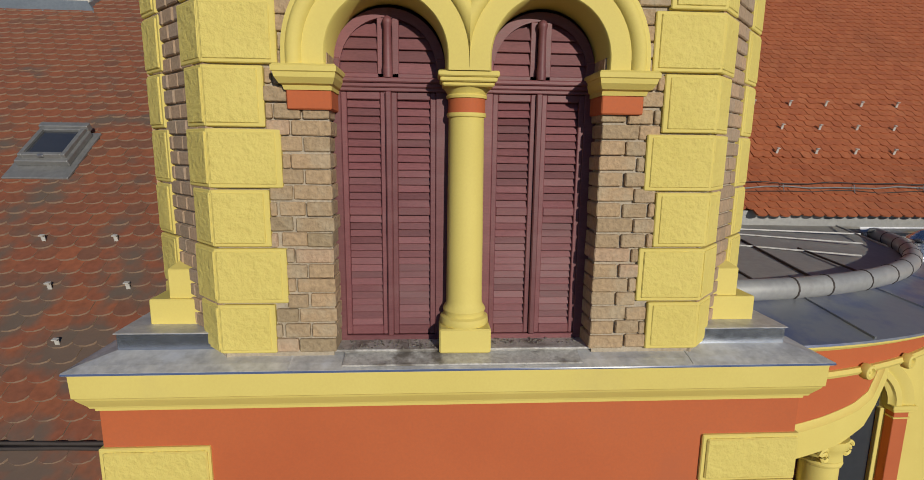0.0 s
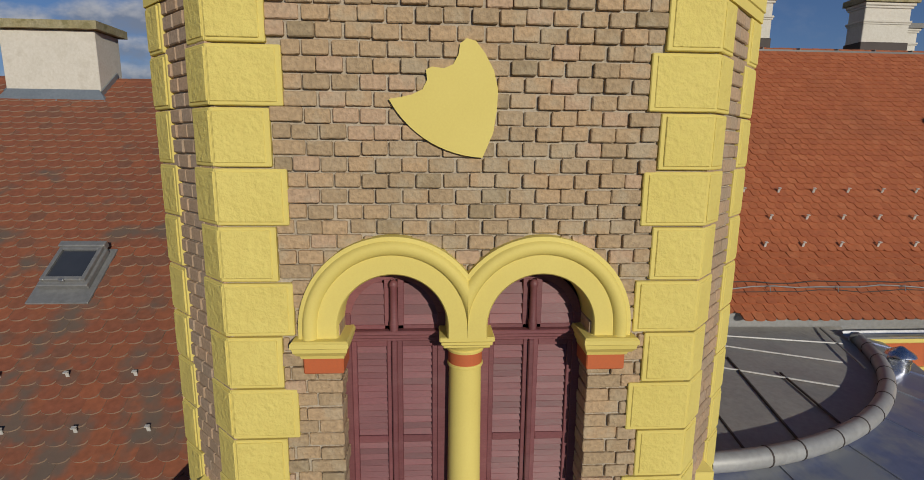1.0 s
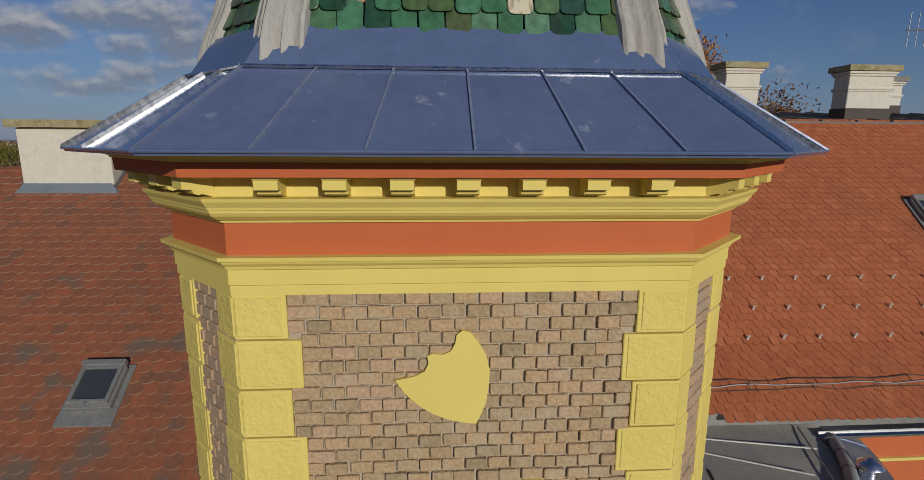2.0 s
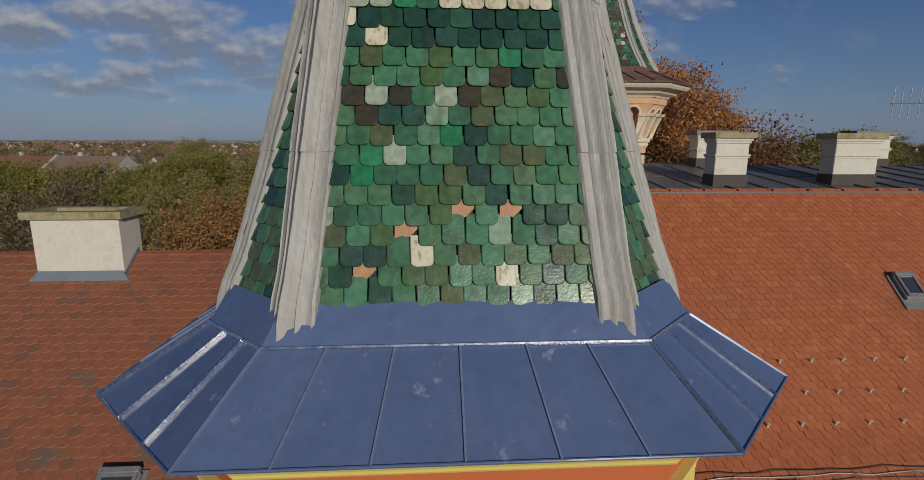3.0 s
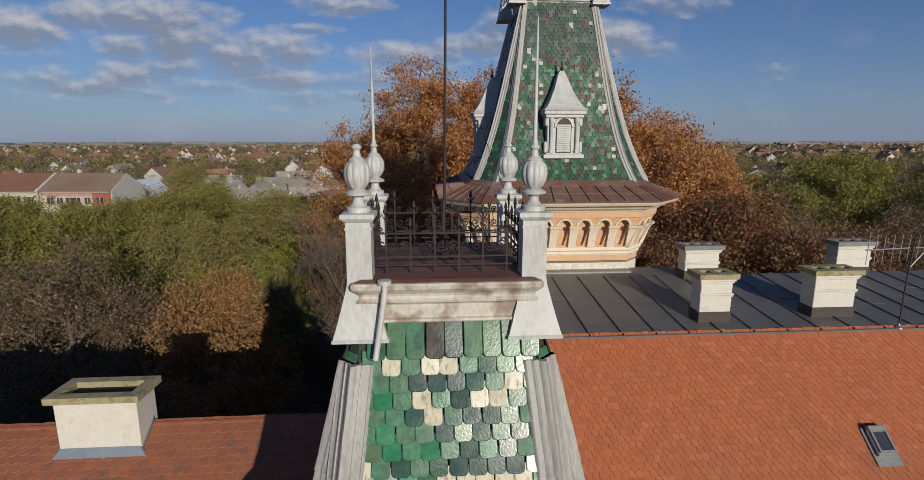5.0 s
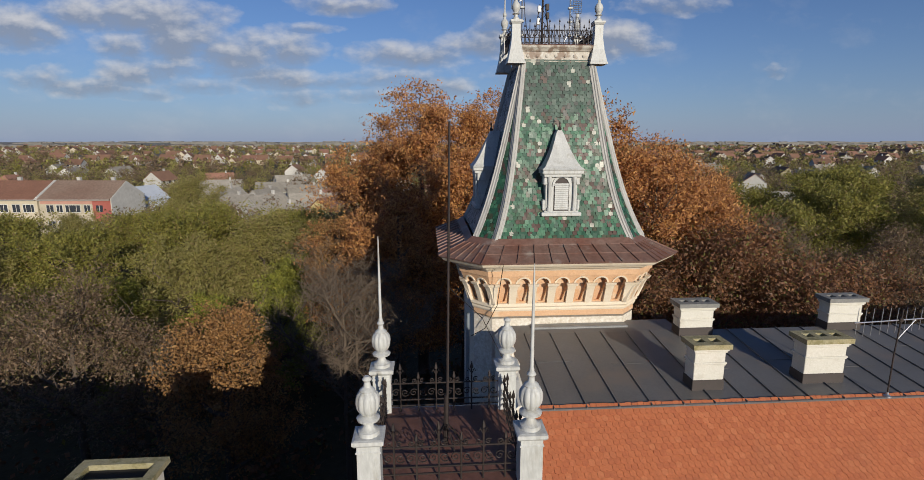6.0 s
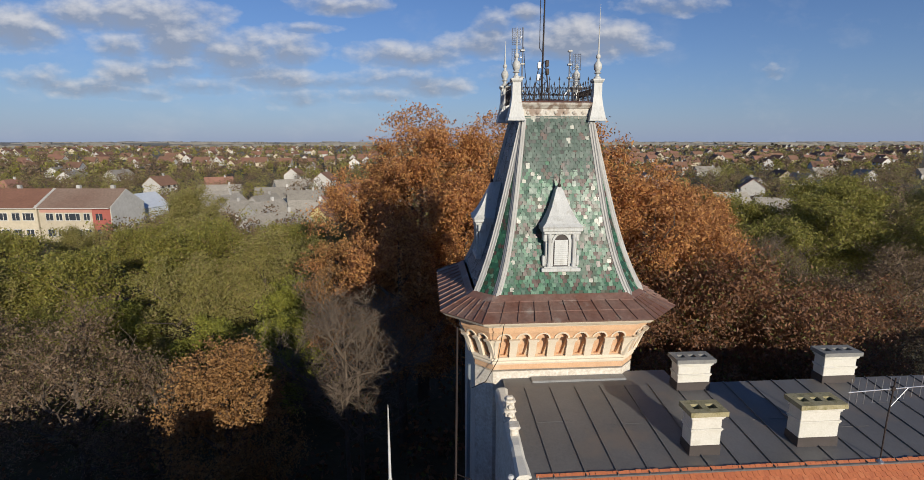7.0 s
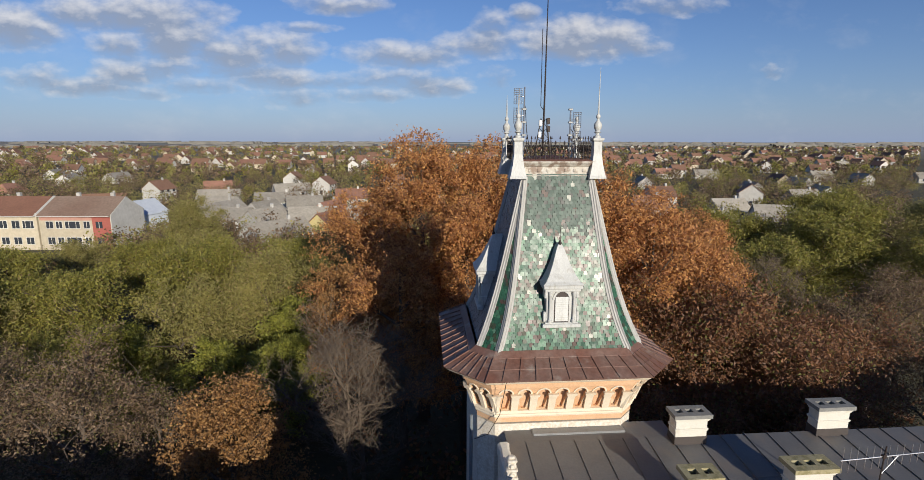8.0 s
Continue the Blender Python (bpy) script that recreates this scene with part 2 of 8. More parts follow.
BLUE_ZINC = surface("blue_filmed_sheet", (0.080, 0.118, 0.235), (0.108, 0.150, 0.275), 1.5, 0.17, 0.0, shine=0.45, rough_vary=0.07, fine=12, grain=0.12, bump=0.05, depth=0.004, stain=(0.40, 0.43, 0.52), stain_at=0.63, stain_amount=0.6, stain_scale=7)
BLUE_OLD = surface("stained_bluish_sheet", (0.15, 0.18, 0.31), (0.22, 0.245, 0.33), 1.5, 0.38, 0.5, fine=14, grain=0.2, bump=0.05, depth=0.004, stain=(0.33, 0.34, 0.34), stain_at=0.48, stain_amount=0.75, stain_scale=1.8)
SEAM_ZINC = surface("pale_blue_seam", (0.16, 0.20, 0.32), (0.22, 0.26, 0.38), 4, 0.3, 0.2, fine=20, grain=0.2, bump=0.05, depth=0.003)
BRIGHT = surface("bright_seam_metal", (0.80, 0.82, 0.85), (0.65, 0.67, 0.72), 6, 0.28, 1.0, fine=30, grain=0.2, bump=0.1, depth=0.002)
GREY_SHEET = surface("weathered_grey_sheet", (0.30, 0.30, 0.29), (0.24, 0.245, 0.25), 1.6, 0.55, 0.5, fine=20, grain=0.25, bump=0.1, depth=0.004, stain=(0.18, 0.17, 0.16), stain_at=0.58, stain_amount=0.5)
DECK = surface("dull_deck_sheet", (0.36, 0.35, 0.32), (0.27, 0.265, 0.25), 1.8, 0.6, 0.15, fine=20, grain=0.25, bump=0.1, depth=0.004, stain=(0.42, 0.41, 0.37), stain_at=0.58, stain_amount=0.5)
COPING = surface("pale_grey_coping_sheet", (0.40, 0.40, 0.385), (0.30, 0.305, 0.31), 2.5, 0.5, 0.25, fine=20, grain=0.25, bump=0.1, depth=0.004, stain=(0.27, 0.26, 0.24), stain_at=0.58, stain_amount=0.5, stain_scale=3)
DARK_SHEET = surface("dark_grey_seam_sheet", (0.112, 0.108, 0.106), (0.148, 0.143, 0.140), 0.7, 0.5, 0.15, fine=14, grain=0.25, bump=0.08, depth=0.004, stain=(0.175, 0.145, 0.122), stain_at=0.52, stain_amount=0.65, stain_scale=0.8, island=True, vary=0.08)
BROWN_SHEET = surface("brown_oxidised_sheet", (0.165, 0.075, 0.052), (0.20, 0.125, 0.098), 1.3, 0.6, 0.1, fine=10, grain=0.4, bump=0.1, depth=0.005, stain=(0.33, 0.30, 0.26), stain_at=0.56, stain_amount=0.5, stain_scale=1.8, island=True, vary=0.2, contrast=1.6)
LEAD = surface("weathered_lead", (0.325, 0.315, 0.295), (0.40, 0.39, 0.365), 3.0, 0.62, 0.1, fine=30, grain=0.3, bump=0.35, depth=0.008, stretch=(2.5, 2.5, 0.35), stain=(0.27, 0.245, 0.21), stain_at=0.54, stain_amount=0.55, stain_scale=4, contrast=1.4)
PALE_METAL = surface("pale_painted_metal", (0.43, 0.43, 0.41), (0.54, 0.54, 0.515), 2.5, 0.5, 0.0, shine=0.4, fine=20, grain=0.25, bump=0.15, depth=0.004, stain=(0.30, 0.275, 0.225), stain_at=0.56, stain_amount=0.6, stain_scale=4, stretch=(2, 2, 0.45))
RUST_TRIM = surface("stained_cornice", (0.60, 0.58, 0.52), (0.45, 0.40, 0.33), 3, 0.65, 0.0, fine=25, grain=0.25, bump=0.2, depth=0.006, stain=(0.18, 0.10, 0.06), stain_at=0.47, stain_amount=0.75, stain_scale=3.2, stretch=(1.2, 1.2, 1.0))
RUST_FLOOR = surface("rusty_deck", (0.13, 0.055, 0.038), (0.19, 0.09, 0.065), 3, 0.7, 0.1, fine=30, grain=0.35, bump=0.25, depth=0.006, stain=(0.07, 0.045, 0.04), stain_at=0.55, stain_amount=0.6)
IRON = surface("black_wrought_iron", (0.022, 0.018, 0.017), (0.05, 0.034, 0.028), 8, 0.6, 0.4, fine=60, grain=0.3, bump=0.2, depth=0.002)


def glaze(name, stops, island=False, dirt=(0.035, 0.04, 0.03), amount=0.6):
    """Old shiny tile glaze: rippled, stained in streaks down the roof."""
    return palette(name, stops, island, rough=0.22, rough_span=(0.10, 0.20), fine=22, grain=0.6, bump=0.36, depth=0.0025, ripple=55.0, dirt=dirt, dirt_amount=amount, dirt_scale=3.2, streak=(2.6, 2.6, 0.8))


GREENS = [(4, (0.050, 0.150, 0.078)), (4, (0.062, 0.180, 0.100)), (2, (0.072, 0.165, 0.084)), (2, (0.040, 0.122, 0.068))]
TEALS = [(4, (0.017, 0.054, 0.040)), (3, (0.025, 0.075, 0.054)), (2, (0.020, 0.066, 0.038)), (1, (0.030, 0.095, 0.060))]
OLIVES = [(4, (0.068, 0.125, 0.048)), (3, (0.076, 0.105, 0.046)), (2, (0.060, 0.145, 0.066))]
GLAZES = {
    "G": glaze("green_glaze", GREENS),
    "V": glaze("vivid_green_glaze", [(1, (0.018, 0.165, 0.068)), (1, (0.030, 0.19, 0.088))], amount=0.4),
    "D": glaze("dark_teal_glaze", TEALS, dirt=(0.02, 0.024, 0.022)),
    "O": glaze("olive_glaze", OLIVES, dirt=(0.045, 0.04, 0.03)),
    "P": glaze("dusty_green_glaze", [(3, (0.075, 0.175, 0.100)), (2, (0.10, 0.21, 0.13)), (2, (0.085, 0.160, 0.082))], dirt=(0.06, 0.07, 0.045)),
    "N": glaze("brown_glaze", [(2, (0.050, 0.044, 0.028)), (1, (0.070, 0.060, 0.030)), (1, (0.036, 0.040, 0.026))]),
    "W": glaze("whitish_green_glaze", [(2, (0.30, 0.36, 0.27)), (1, (0.22, 0.33, 0.23))], dirt=(0.10, 0.15, 0.08), amount=0.7),
    "C": palette("cream_glaze", [(3, (0.60, 0.56, 0.42)), (2, (0.54, 0.50, 0.36)), (1, (0.46, 0.48, 0.36))], rough=0.17, rough_span=(0.08, 0.16), fine=14, grain=0.4, bump=0.26, depth=0.0025, ripple=55.0, dirt=(0.20, 0.15, 0.09), dirt_amount=0.6, dirt_scale=9, streak=(4, 4, 0.3), dirt_edge=0.12)}
GLAZE_ISLAND = glaze("green_glaze_side", GREENS + TEALS + OLIVES + [(0.6, (0.50, 0.47, 0.36)), (0.8, (0.11, 0.22, 0.14))], True)
GLAZE_FAR = palette("old_green_glaze", [(5, (0.032, 0.110, 0.060)), (4, (0.02, 0.075, 0.042)), (3, (0.050, 0.15, 0.080)), (3.6, (0.085, 0.050, 0.038)), (2.2, (0.050, 0.058, 0.03)), (1.3, (0.11, 0.21, 0.135)), (0.85, (0.44, 0.43, 0.36))], True,
                    rough=0.40, rough_span=(0.12, 0.12), fine=14, grain=0.5, bump=0.35, depth=0.004, ripple=60.0, dirt=(0.075, 0.050, 0.038), dirt_amount=0.75, dirt_scale=1.3)
GLAZE_TOP = palette("dull_green_glaze", [(5, (0.034, 0.070, 0.050)), (4, (0.048, 0.085, 0.062)), (3, (0.045, 0.050, 0.042)), (1.5, (0.065, 0.11, 0.082)), (0.7, (0.09, 0.055, 0.042)), (0.2, (0.38, 0.38, 0.32))], True, rough=0.50, rough_span=(0.10, 0.12), fine=14, grain=0.4, bump=0.3, depth=0.004, ripple=60.0, dirt=(0.06, 0.055, 0.05), dirt_amount=0.6, dirt_scale=0.9)
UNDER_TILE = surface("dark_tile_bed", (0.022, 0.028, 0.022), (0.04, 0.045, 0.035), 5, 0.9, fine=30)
BARE_TILE = surface("bare_terracotta_tile", (0.42, 0.22, 0.12), (0.50, 0.29, 0.17), 9, 0.85, fine=30, stain=(0.20, 0.15, 0.10), stain_at=0.56, stain_scale=12)
# near-black for the sides of glazed tiles and the bed of the spire
TILE_RIM = surface("dark_tile_edge", (0.018, 0.024, 0.018), (0.03, 0.04, 0.03), 8, 0.8, bump=0)
CLAY = palette("orange_clay_tile", [(5, (0.385, 0.114, 0.043)), (4, (0.407, 0.124, 0.048)), (3, (0.364, 0.105, 0.041)), (1, (0.428, 0.139, 0.056))], True, rough=0.75, fine=18, grain=0.3, bump=0.3, depth=0.006,
               dirt=(0.22, 0.085, 0.042), dirt_amount=0.35, dirt_scale=0.5)
OLD_CLAY_STOPS = [(5, (0.269, 0.091, 0.044)), (4, (0.251, 0.083, 0.043)), (3, (0.232, 0.082, 0.043)), (1.2, (0.195, 0.083, 0.050)), (1, (0.288, 0.093, 0.044))]
# rims paler than the clay: sunlight on the tile edges, painted in
SUNLIT_RIM = surface("sunlit_tile_edge", (0.34, 0.24, 0.17), (0.26, 0.18, 0.13), 9, 0.9, bump=0)
OLD_CLAY = palette("old_clay_tile", OLD_CLAY_STOPS, True, rough=0.85, fine=18, grain=0.35, bump=0.4, depth=0.008, dirt=(0.125, 0.102, 0.080), dirt_amount=0.85, dirt_scale=2.3, lichen=(8.2, 4.2), dirt_edge=0.13)
OLD_CLAY_PIECE = palette("old_clay_tile_piece", OLD_CLAY_STOPS, False, rough=0.85, fine=18, grain=0.35, bump=0.4, depth=0.008, dirt=(0.125, 0.102, 0.080), dirt_amount=0.85, dirt_scale=2.3, lichen=(8.2, 4.2), dirt_edge=0.13)
PLASTER = surface("white_chimney_plaster", (0.56, 0.53, 0.455), (0.65, 0.62, 0.55), 2.5, 0.9, fine=30, grain=0.2, bump=0.35, depth=0.008, stain=(0.42, 0.38, 0.30), stain_at=0.57, stain_amount=0.5, stain_scale=2.5)
MOSSY = surface("mossy_concrete", (0.30, 0.255, 0.125), (0.34, 0.31, 0.20), 4, 0.95, fine=35, grain=0.4, bump=0.6, depth=0.01, stain=(0.17, 0.15, 0.06), stain_at=0.5, stain_amount=0.7, stain_scale=6)
SOOT = surface("sooty_grey_concrete", (0.17, 0.165, 0.15), (0.24, 0.235, 0.22), 4, 0.95, fine=30, grain=0.35, bump=0.4, depth=0.008)
TAR = surface("dark_flashing", (0.055, 0.045, 0.04), (0.075, 0.06, 0.055), 3, 0.7, 0.2, fine=25, grain=0.2, bump=0.1, depth=0.004)
BLUEGREY = surface("blue_grey_flashing", (0.25, 0.29, 0.32), (0.30, 0.34, 0.37), 3, 0.45, 0.5, fine=25, grain=0.2, bump=0.08, depth=0.004)
# near-black paint for the shade inside hollows
BLACK = surface("hollow_shade_black", (0.012, 0.011, 0.01), (0.02, 0.018, 0.016), 3, 0.95, bump=0)
PEACH = surface("faded_peach_plaster", (0.56, 0.335, 0.185), (0.64, 0.41, 0.25), 1.2, 0.9, fine=20, grain=0.25, bump=0.3, depth=0.01, stain=(0.66, 0.55, 0.40), stain_at=0.56, stain_amount=0.7, stain_scale=1.6)
CREAM = surface("cream_stone_trim", (0.68, 0.57, 0.42), (0.76, 0.66, 0.52), 2, 0.9, fine=20, grain=0.2, bump=0.25, depth=0.008, stain=(0.48, 0.36, 0.24), stain_at=0.6, stain_amount=0.5, stain_scale=2)
OLD_WALL = surface("peeling_old_brickwork", (0.58, 0.52, 0.43), (0.68, 0.63, 0.54), 1.5, 0.95, fine=12, grain=0.5, bump=0.35, depth=0.012, stain=(0.42, 0.33, 0.24), stain_at=0.54, stain_amount=0.5, stain_scale=4)
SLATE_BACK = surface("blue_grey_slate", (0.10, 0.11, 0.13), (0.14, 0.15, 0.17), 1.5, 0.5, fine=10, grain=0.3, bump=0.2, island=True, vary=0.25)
GLASS_DARK = surface("skylight_glass", (0.035, 0.04, 0.05), (0.05, 0.055, 0.065), 2, 0.12, 0.0, fine=5, grain=0.1, bump=0, coat=1.0, rough_vary=0.04)
GUARD = surface("dull_zinc_hook", (0.55, 0.54, 0.50), (0.45, 0.44, 0.42), 9, 0.6, 0.0, bump=0)
STEEL = surface("galvanised_steel", (0.45, 0.45, 0.46), (0.35, 0.36, 0.38), 6, 0.4, 0.8, fine=40, grain=0.2, bump=0.05)
WHITE = surface("white_plastic", (0.7, 0.7, 0.7), (0.62, 0.62, 0.62), 4, 0.5, bump=0)
SOFFIT = surface("brown_soffit_board", (0.10, 0.06, 0.035), (0.15, 0.09, 0.05), 5, 0.8, fine=30, grain=0.3, bump=0.2, depth=0.004, stretch=(0.5, 3, 3))


# ---- shapes ----
class Shape:
    """Vertices and faces gathered for one mesh."""

    def __init__(self):
        self.v, self.f = [], []

    def add(self, verts, faces, m=None):
        n = len(self.v)
        self.v += [tuple(m @ Vector(p)) if m else tuple(p) for p in verts]
        self.f += [tuple(i + n for i in f) for f in faces]
        return self

    def box(self, x0, x1, y0, y1, z0, z1, b=0.0, m=None):
        """A box with its edges cut by b."""
        if b <= 0:
            v = [(x, y, z) for x in (x0, x1) for y in (y0, y1) for z in (z0, z1)]
            return self.add(v, [(0, 1, 3, 2), (4, 6, 7, 5), (0, 4, 5, 1), (2, 3, 7, 6), (0, 2, 6, 4), (1, 5, 7, 3)], m)
        rings = []
        for z, i in ((z0, b), (z0 + b, 0), (z1 - b, 0), (z1, b)):
            xa, xb, ya, yb = x0 + i, x1 - i, y0 + i, y1 - i
            c = b - i if i else b
            if i:
                c = b * 0.4
            rings.append([(xa + c, ya, z), (xb - c, ya, z), (xb, ya + c, z), (xb, yb - c, z), (xb - c, yb, z), (xa + c, yb, z), (xa, yb - c, z), (xa, ya + c, z)])
        return self.loft(rings, m=m)

    def loft(self, rings, closed=True, caps=True, m=None):
        """Faces between rings of as many points each."""
        k = len(rings[0])
        v = [p for r in rings for p in r]
        f = []
        for i in range(len(rings) - 1):
            for j in range(k if closed else k - 1):
                a, b = i * k + j, i * k + (j + 1) % k
                f.append((a, b, b + k, a + k))
        if caps and closed:
            f.append(tuple(range(k - 1, -1, -1)))
            f.append(tuple((len(rings) - 1) * k + j for j in range(k)))
        return self.add(v, f, m)

    def lathe(self, profile, x=0, y=0, n=20, flute=0.0, lobes=0, m=None):
        """A turned body from (radius, height) pairs; lobes: how many gores it has."""
        rings = []
        for r, z in profile:
            ring = []
            for j in range(n):
                a = 2 * math.pi * j / n
                rr = r * (1 - flute * (0.5 - 0.5 * abs(math.sin(a * lobes / 2)) * 2)) if lobes else r
                ring.append((x + rr * math.cos(a), y + rr * math.sin(a), z))
            rings.append(ring)
        return self.loft(rings, m=m)

    def tube(self, path, r, n=8, m=None):
        pts = [Vector(p) for p in path]
        rings = []
        for i, p in enumerate(pts):
            d = (pts[min(i + 1, len(pts) - 1)] - pts[max(i - 1, 0)]).normalized()
            s = d.cross(Vector((0, 0, 1)) if abs(d.z) < 0.95 else Vector((1, 0, 0))).normalized()
            t = s.cross(d)
            rad = r[i] if isinstance(r, (list, tuple)) else r
            rings.append([tuple(p + rad * (math.cos(2 * math.pi * j / n) * s + math.sin(2 * math.pi * j / n) * t)) for j in range(n)])
        return self.loft(rings, m=m)

    def plate(self, outer, holes=(), y0=0.0, y1=0.1, m=None):
        """A sheet with holes: outlines in x and z, thick from y0 to y1."""
        from mathutils.geometry import tessellate_polygon
        loops = [outer, *holes]
        flat = [p for l in loops for p in l]
        tris = tessellate_polygon([[Vector((a, b, 0)) for a, b in l] for l in loops])
        n = len(flat)
        v = [(a, y0, b) for a, b in flat] + [(a, y1, b) for a, b in flat]
        f = [tuple(t) for t in tris] + [tuple(i + n for i in reversed(t)) for t in tris]
        at = 0
        for l in loops:
            k = len(l)
            f += [(at + j, at + (j + 1) % k, at + (j + 1) % k + n, at + j + n) for j in range(k)]
            at += k
        return self.add(v, f, m)

    def rimmed(self, name, material, rim):
        """A mesh whose narrow side faces, those that do not face along y, take another material."""
        data = self.mesh(name, material)
        data.materials.append(rim)
        for p in data.polygons:
            p.material_index = 0 if len(p.vertices) > 4 else 1
        return data

    def mesh(self, name, material, smooth=False):
        data = bpy.data.meshes.new(name)
        data.from_pydata(self.v, [], self.f)
        if len(self.f) < 30000:
            bm = bmesh.new()
            bm.from_mesh(data)
            bmesh.ops.recalc_face_normals(bm, faces=bm.faces)
            bm.to_mesh(data)
            bm.free()
        if smooth:
            data.shade_smooth()
            data.set_sharp_from_angle(angle=radians(38))
        data.materials.append(material)
        return data


BASES = {}


def thing(name, label, category, base=(0, 0, 0), group="", kind=""):
    """A top-level thing: an Empty at its base."""
    ob = new(name)
    ob.location = base
    ob.empty_display_size = 0.2
    BASES[ob] = Vector(base)
    return tagged(ob, label, category, group, kind)


def part(name, shape, material, parent, label="", smooth=False, kind=""):
    """One mesh object under a thing or a part, given in the thing's outer coordinates."""
    data = shape if isinstance(shape, bpy.types.Mesh) else shape.mesh(name, material, smooth)
    ob = new(name, data)
    ob.parent = parent
    BASES[ob] = BASES[parent]
    if parent.parent is None:
        ob.matrix_parent_inverse = Matrix.Translation(-BASES[parent])
    return tagged(ob, label, kind=kind)


def single(name, shape, material, label, category, group="", kind="", smooth=False):
    """A thing that is one mesh."""
    ob = new(name, shape if isinstance(shape, bpy.types.Mesh) else shape.mesh(name, material, smooth))
    BASES[ob] = Vector((0, 0, 0))
    return tagged(ob, label, category, group, kind)


def stacked(s, levels):
    """A body of boxes run together: levels of x0, x1, y0, y1, z."""
    return s.loft([[(a, c, z), (b, c, z), (b, d, z), (a, d, z)] for a, b, c, d, z in levels])


class Octagon:
    """A square plan with cut corners round a centre: a, half its width; h, half of its long faces."""

    def __init__(self, x, y, a, h):
        self.x, self.y, self.a, self.h = x, y, a, h

    def ring(self, off, z, a=None, h=None):
        a = (self.a if a is None else a) + off
        h = (self.h if h is None else h) + off * 0.41421
        return [(self.x + p, self.y + q, z) for p, q in ((-h, -a), (h, -a), (a, -h), (a, h), (h, a), (-h, a), (-a, h), (-a, -h))]

    def moulding(self, profile, caps=False):
        return Shape().loft([self.ring(o, z) for o, z in profile], caps=caps)

    def face(self, i, off=0.0):
        """The frame of face i (0 front, 1 front right, 7 front left): x along it, y inwards, z up."""
        r = self.ring(off, 0)
        p, q = Vector(r[i]), Vector(r[(i + 1) % 8])
        d = (q - p).normalized()
        m = Matrix.Identity(4)
        m.col[0][:3], m.col[1][:3] = d, Vector((0, 0, 1)).cross(d)
        m.translation = (p + q) / 2
        return m, (q - p).length

# ---- the turret ----
GROUND = 2.0
T1 = Octagon(0.0, 4.575, 1.775, 1.265)
turret = thing("turret", "yellow and orange turret of bare brick with green tiled roof", "turret", (0, 4.65, GROUND))
FACE = 2.80          # outer plane of the quoins on the front
WIN_X, WIN_R, SPRING = 0.395, 0.288, 12.432


def arch_outline(cx, half, bottom, spring, n=18):
    pts = [(cx - half, bottom)]
    pts += [(cx - half * math.cos(math.pi * i / n), spring + half * math.sin(math.pi * i / n)) for i in range(n + 1)]
    return pts + [(cx + half, bottom)]


def turret_walls():
    m, length = T1.face(0)
    outer = [(-1.26, 10.86), (1.26, 10.86), (1.26, 14.14), (-1.26, 14.14)]
    a, b = arch_outline(-WIN_X, WIN_R + 0.012, 10.90, SPRING), arch_outline(WIN_X, WIN_R + 0.012, 10.90, SPRING)
    s = Shape().plate(outer, [a[:-1] + b[1:]], FACE + 0.030, FACE + 0.30)
    part("front_wall", s, MORTAR, turret, "mortar-jointed wall with two arched openings")
    for a, b in ((-0.99, -0.684), (0.684, 0.99)):
        part("jamb_mortar", Shape().box(a, b, FACE + 0.027, FACE + 0.06, 10.93, 12.2), MORTAR, turret)
    for i in range(1, 8):
        m, length = T1.face(i)
        part("side_wall", Shape().box(-length / 2, length / 2, 0.026, 0.28, 10.86, 14.14, m=m), MORTAR, turret)
    # added black core: the dark behind the shutters as a colour
    s = Shape().loft([T1.ring(-0.32, 10.9), T1.ring(-0.32, 14.1)])
    part("inner_lining", s, BLACK, turret)


def is_wide(z):
    """Whether the quoin at this height is one of the wide ones."""
    return int(math.floor((z - 11.20) / 0.295)) % 2 == 0


COURSE, BRICK_W = 0.0797, 0.1365
BRICK_MESHES = {}


def brick_mesh(w, d):
    key = (round(w, 3), d)
    if key not in BRICK_MESHES:
        s = Shape().box(-w / 2 + 0.005, w / 2 - 0.005, 0.0, d, -COURSE / 2 + 0.005, COURSE / 2 - 0.0045, 0.005)
        BRICK_MESHES[key] = s.mesh("brick", BRICK)
    return BRICK_MESHES[key]


def courses(z0=10.935, z1=14.10):
    out, z, i = [], z0 + COURSE / 2, 0
    while z < z1:
        out.append((z, i))
        z += COURSE
        i += 1
    return out


